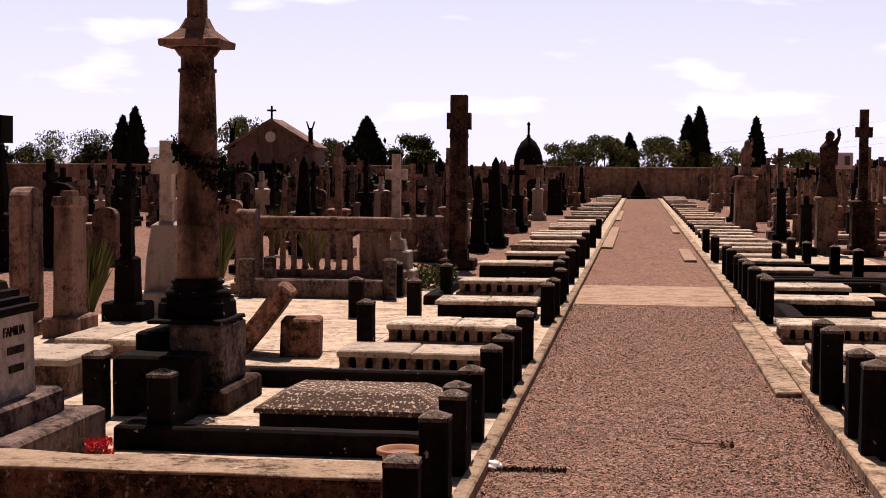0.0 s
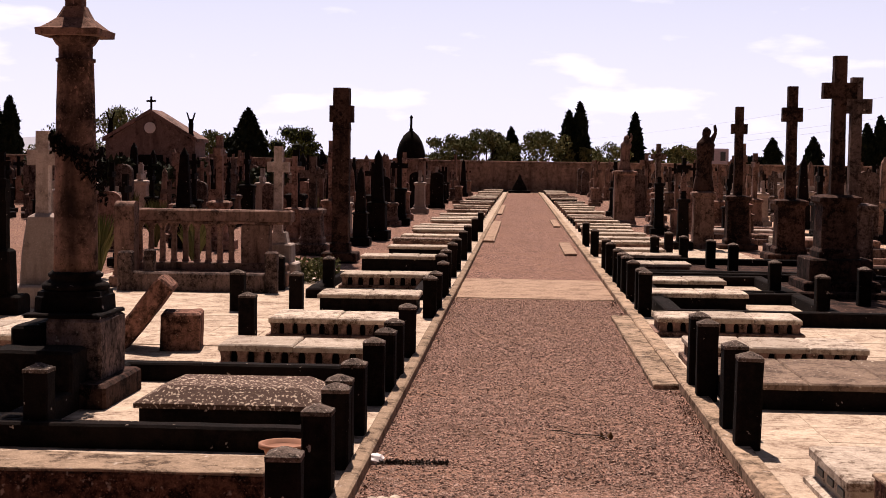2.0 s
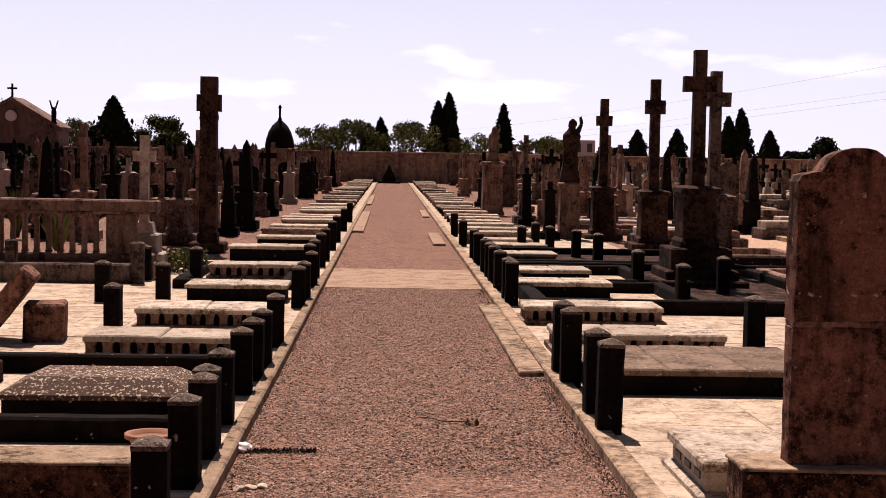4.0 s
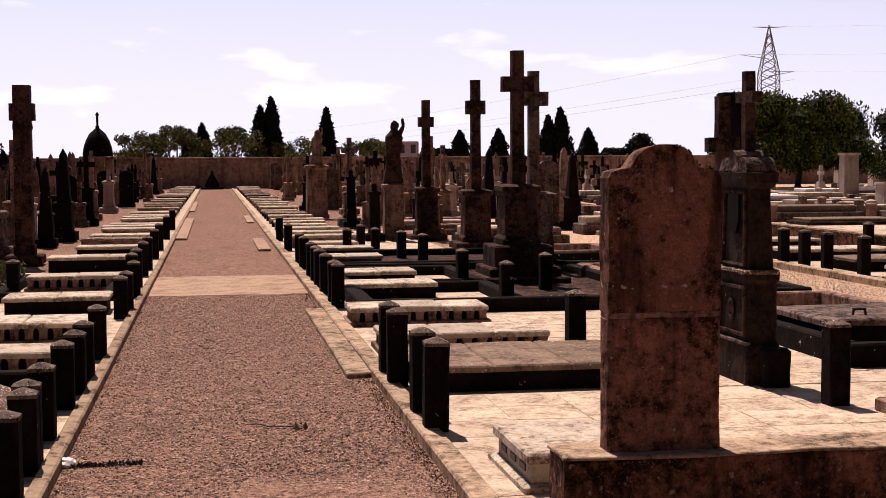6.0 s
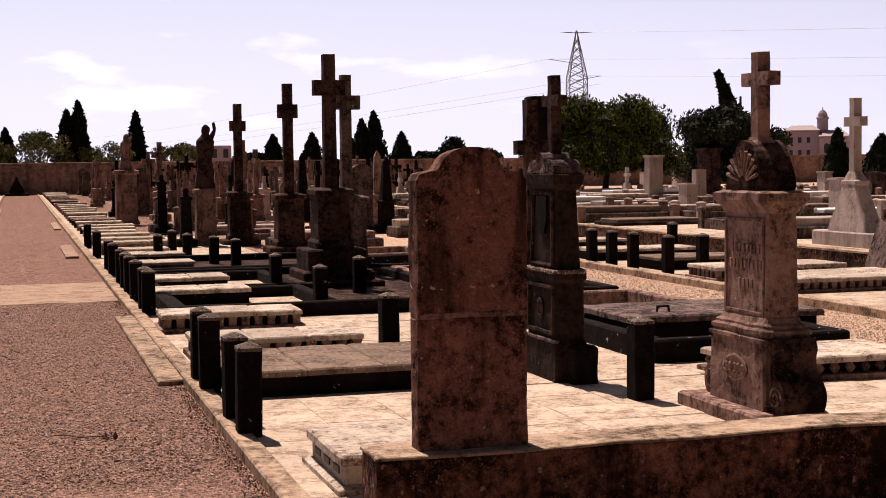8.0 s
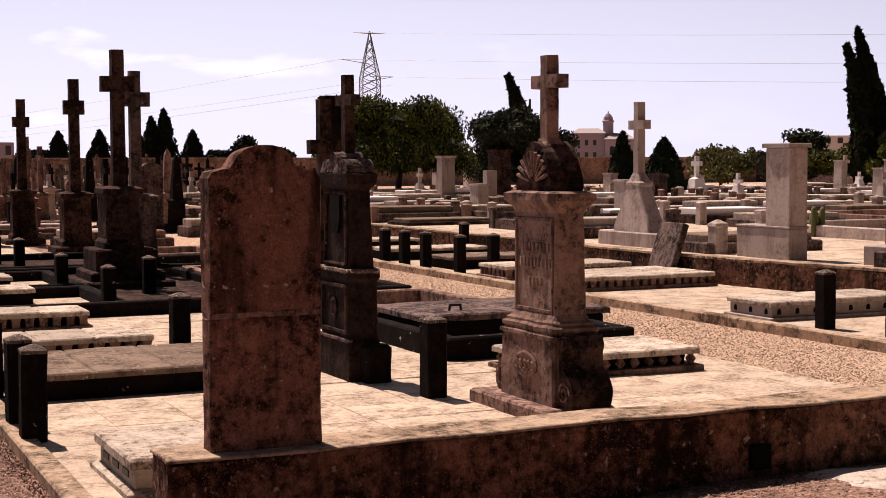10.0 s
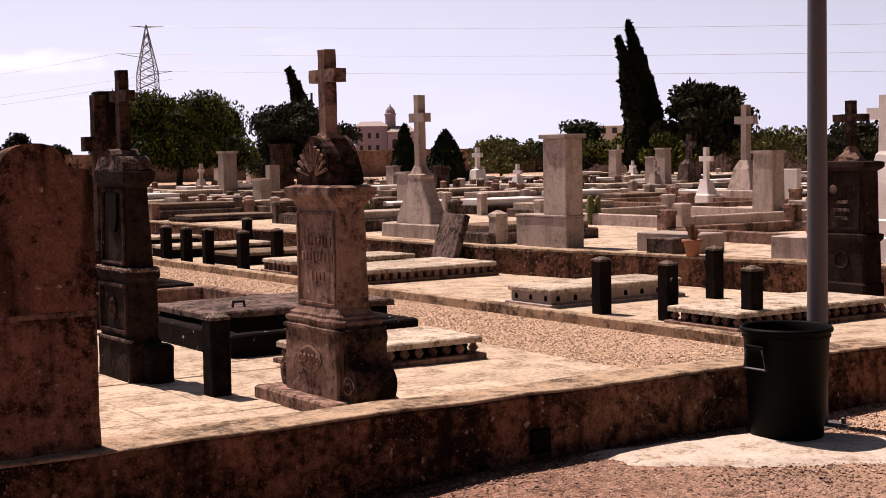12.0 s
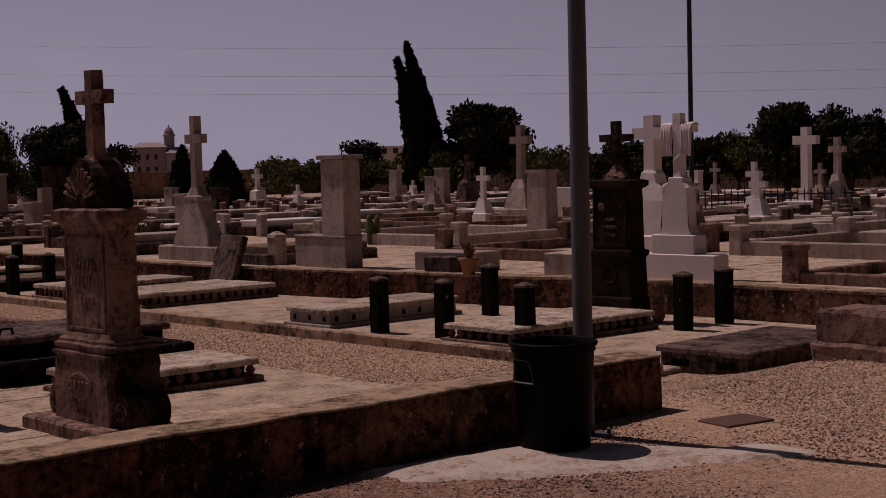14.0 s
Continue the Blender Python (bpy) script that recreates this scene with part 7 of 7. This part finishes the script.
def path_litter():
    rg = random.Random(23)
    vs, fs = [], []
    leaf_cloud(vs, fs, rg, [Vector((rg.uniform(-0.2, 0.2), rg.gauss(0, 0.014), rg.uniform(0.004, 0.022))) for _ in range(420)], 0.011, 0.5)
    ob = raw_part("dry_debris", vs, fs, BARK, None)
    tagged(ob, "line of dark dry plant debris on the gravel", "litter", kind="stuff")
    ob.matrix_basis = pose(-0.565, 7.778, 0, 0, 0, 3)
    bm = B()
    bmesh.ops.create_icosphere(bm, subdivisions=2, radius=0.06)
    for v in bm.verts:
        v.co.z *= 0.5
        v.co += noise.noise_vector(v.co * 30) * 0.02
    ob = mesh_thing("crumpled_paper", bm, WHITE, "crumpled white paper litter on gravel", "litter")
    ob.matrix_basis = pose(-0.791, 7.812, 0.02)
    for i, (x, y, s) in enumerate(((-0.70, 6.87, 0.035), (-0.65, 6.90, 0.03), (-0.59, 6.94, 0.035))):
        bm = B()
        bmesh.ops.create_icosphere(bm, subdivisions=2, radius=s)
        for v in bm.verts:
            v.co.z *= 0.35
            v.co += noise.noise_vector(v.co * 20 + Vector((i, 0, 0))) * 0.02
        ob = mesh_thing("stone", bm, COVER, "small pale stone lying on gravel", "stone", "loose stones on the path")
        ob.matrix_basis = pose(x, y, 0.01)


path_litter()


# ---- paving tiles ----
def tiles():
    meshes = []
    for k in range(3):
        bm = B()
        box(bm, -0.2485, 0.2485, -0.2485, 0.2485, 0, 0.022, 0.004)
        me = bpy.data.meshes.new("paving_tile")
        bmesh.ops.recalc_face_normals(bm, faces=bm.faces)
        bm.to_mesh(me)
        bm.free()
        me.materials.append(PAVING)
        meshes.append(me)
    rg = random.Random(17)
    for area, x0, y0, nx, ny in (("pavement_east", 1.62, 5.76, 9, 8), ("pavement_east", 3.25, 9.8, 6, 10), ("pavement_west", -3.2, 12.7, 4, 6)):
        par = bpy.data.objects[area]
        z = 0.021 if area == "pavement_east" else 0.015
        for i in range(nx):
            for j in range(ny):
                ob = new("paving_tile", rg.choice(meshes))
                ob.parent = par
                ob.matrix_basis = pose(x0 + i * 0.5, y0 + j * 0.5, z + rg.uniform(-0.003, 0.003), rg.uniform(-0.3, 0.3), rg.uniform(-0.3, 0.3), rg.uniform(-0.4, 0.4))


tiles()


# ---- steles under the trees ----
def stele_block(x, y, w, d, h, mat, label, cap=True):
    t = thing("stele", label, "gravestone", x, y, 0.386, 0, "steles on the terrace")
    bm = B()
    loft(bm, [(0, w * 1.25, d * 1.25), (0.14, w * 1.25, d * 1.25), (0.15, w, d), (h - 0.08, w * 0.94, d * 0.94)], cham=0.01)
    part("shaft", bm, mat, t)
    if cap:
        bm = B()
        loft(bm, [(h - 0.08, w * 1.1, d * 1.1), (h, w * 1.14, d * 1.14)], cham=0.01)
        part("cap", bm, mat, t)


stele_block(19.9, 42.3, 0.5, 0.42, 1.52, PALE, "tall square pale stone stele under trees")
stele_block(18.95, 37.2, 0.34, 0.3, 1.14, PALE, "plain grey stone stele on the terrace", False)
stele_block(17.78, 35.7, 0.3, 0.26, 0.56, GREYSTONE, "short grey stone block on the terrace", False)
stele_block(20.8, 40.2, 0.6, 0.5, 1.7, BROWNSTONE, "broad dark stone stele with a flat cap")
stele_block(26.0, 39.0, 0.5, 0.4, 0.9, GREYSTONE, "short grey stone stele with flat cap")
cross_monument(29.2, 41.4, [(0.9, 0.9, 0.3)], [(0.3, 0.5, 0.5), (0.7, 0.4, 0.4), (0.75, 0.2, 0.2)], (0.72, 1.5, 0.14, 0.14, 1.15, 0.16, 0.5), WHITE, "small white cross on a stepped white base", z=0.386)
cross_monument(34.05, 35.7, [(0.9, 0.9, 0.12)], [(0.12, 0.7, 0.6), (0.8, 0.55, 0.45), (0.95, 0.2, 0.2)], (0.9, 1.8, 0.16, 0.15, 1.4, 0.16, 0.55), GREYSTONE, "grey stone cross on a rounded block", z=0.386)
cross_monument(47.0, 54.4, [(1.0, 1.0, 0.2)], [(0.2, 0.7, 0.6), (0.9, 0.55, 0.5), (1.0, 0.25, 0.25)], (0.95, 2.0, 0.16, 0.15, 1.6, 0.16, 0.5), PALE, "pale stone cross on a square block", z=0.0)


def plot_frame(x0, x1, y0, y1, h=0.2, mat=PALE, ph=0.42):
    """A low kerb frame with a stout post at each corner."""
    t = thing("plot_frame", "low pale stone kerb frame with corner posts", "grave", 0, 0, 0.386, 0, "kerb frames on the terrace")
    for a in ((x0, x1, y0 - 0.07, y0 + 0.07), (x0, x1, y1 - 0.07, y1 + 0.07), (x0 - 0.07, x0 + 0.07, y0 + 0.07, y1 - 0.07), (x1 - 0.07, x1 + 0.07, y0 + 0.07, y1 - 0.07)):
        bm = B()
        box(bm, *a, 0, h, 0.015)
        wear(bm, 0.4, 0.003)
        part("kerb", bm, mat, t)
    for x in (x0, x1):
        for y in (y0, y1):
            bm = B()
            loft(bm, [(0, 0.21, 0.21), (ph - 0.08, 0.2, 0.2), (ph - 0.07, 0.23, 0.23), (ph - 0.02, 0.23, 0.23), (ph, 0.16, 0.16)], x, y, 0.012)
            part("corner_post", bm, mat, t)


plot_frame(15.9, 19.0, 16.7, 20.4)
plot_frame(14.0, 16.6, 12.2, 15.0, 0.16, LIMESTONE)
plot_frame(12.75, 15.2, 5.4, 8.2, 0.12, LIMESTONE)
plot_frame(16.2, 18.9, 8.6, 11.4, 0.2)
plot_frame(20.5, 23.5, 12.5, 15.6, 0.24)
plot_frame(19.9, 23.0, 20.8, 24.6, 0.2, LIMESTONE)
plot_frame(12.6, 14.8, 21.6, 24.4, 0.2, GREYSTONE)


def planter(x, y, w, d, h, mat, label):
    bm = B()
    box(bm, -w / 2, w / 2, -d / 2, d / 2, 0, h, 0.012)
    ob = mesh_thing("planter", bm, mat, label, "planter")
    ob.matrix_basis = pose(x, y, 0.386, 0, 0, 8)


planter(11.95, 12.75, 0.3, 0.42, 0.2, GREYSTONE, "square grey stone planter on the terrace")
planter(12.35, 12.95, 0.5, 1.0, 0.24, PALE, "long pale stone trough on the terrace")
planter(12.6, 10.9, 0.6, 0.95, 0.26, PALE, "pale stone ledger block on the terrace")
rg = random.Random(31)
far_kerbs, far_lids = B(), B()
for i in range(300):
    x, y = rg.uniform(5.4, 26), rg.uniform(25, 92)
    if x > 6.2 + (y - 20) * 0.36 or 6.6 < x < 9.0:
        continue
    m = rg.choice((COVER, PALE, COVER, LIMESTONE, WHITE))
    h = rg.uniform(0.2, 0.5)
    if y > 46:
        box(far_kerbs, x - 0.9, x + 0.9, y - 0.45, y + 0.45, 0, h * 0.6, 0.02)
        box(far_lids, x - 0.8, x + 0.75, y - 0.36, y + 0.36, h * 0.6, h, 0.02)
        continue
    t = thing("flat_grave", "low flat stone grave in the old field", "grave", x, y, 0.0, rg.uniform(-2, 2), "low graves in the field")
    bm = B()
    box(bm, -0.9, 0.9, -0.45, 0.45, 0, h * 0.6, 0.02)
    part("kerb", bm, GREYSTONE, t)
    bm = B()
    box(bm, -0.8, 0.75, -0.36, 0.36, h * 0.6, h, 0.02)
    part("lid", bm, m, t)
mesh_thing("far_grave_kerbs", far_kerbs, GREYSTONE, "grey kerbs of many low graves far off", "graves", kind="stuff")
mesh_thing("far_grave_lids", far_lids, COVER, "pale lids of many low graves far off", "graves", kind="stuff")

for x, y, h, w, s in ((49.8, 33.4, 4.4, 3.4, 1), (52.0, 31.8, 4.1, 5.0, 2), (54.5, 29.5, 4.0, 5.0, 3), (48.3, 36.5, 2.9, 2.6, 4)):
    tree(x, y, h, w, 400 + s, OLIVE, "dark leafy tree beyond the graves", 0.15, 3600, 0.13, 34)
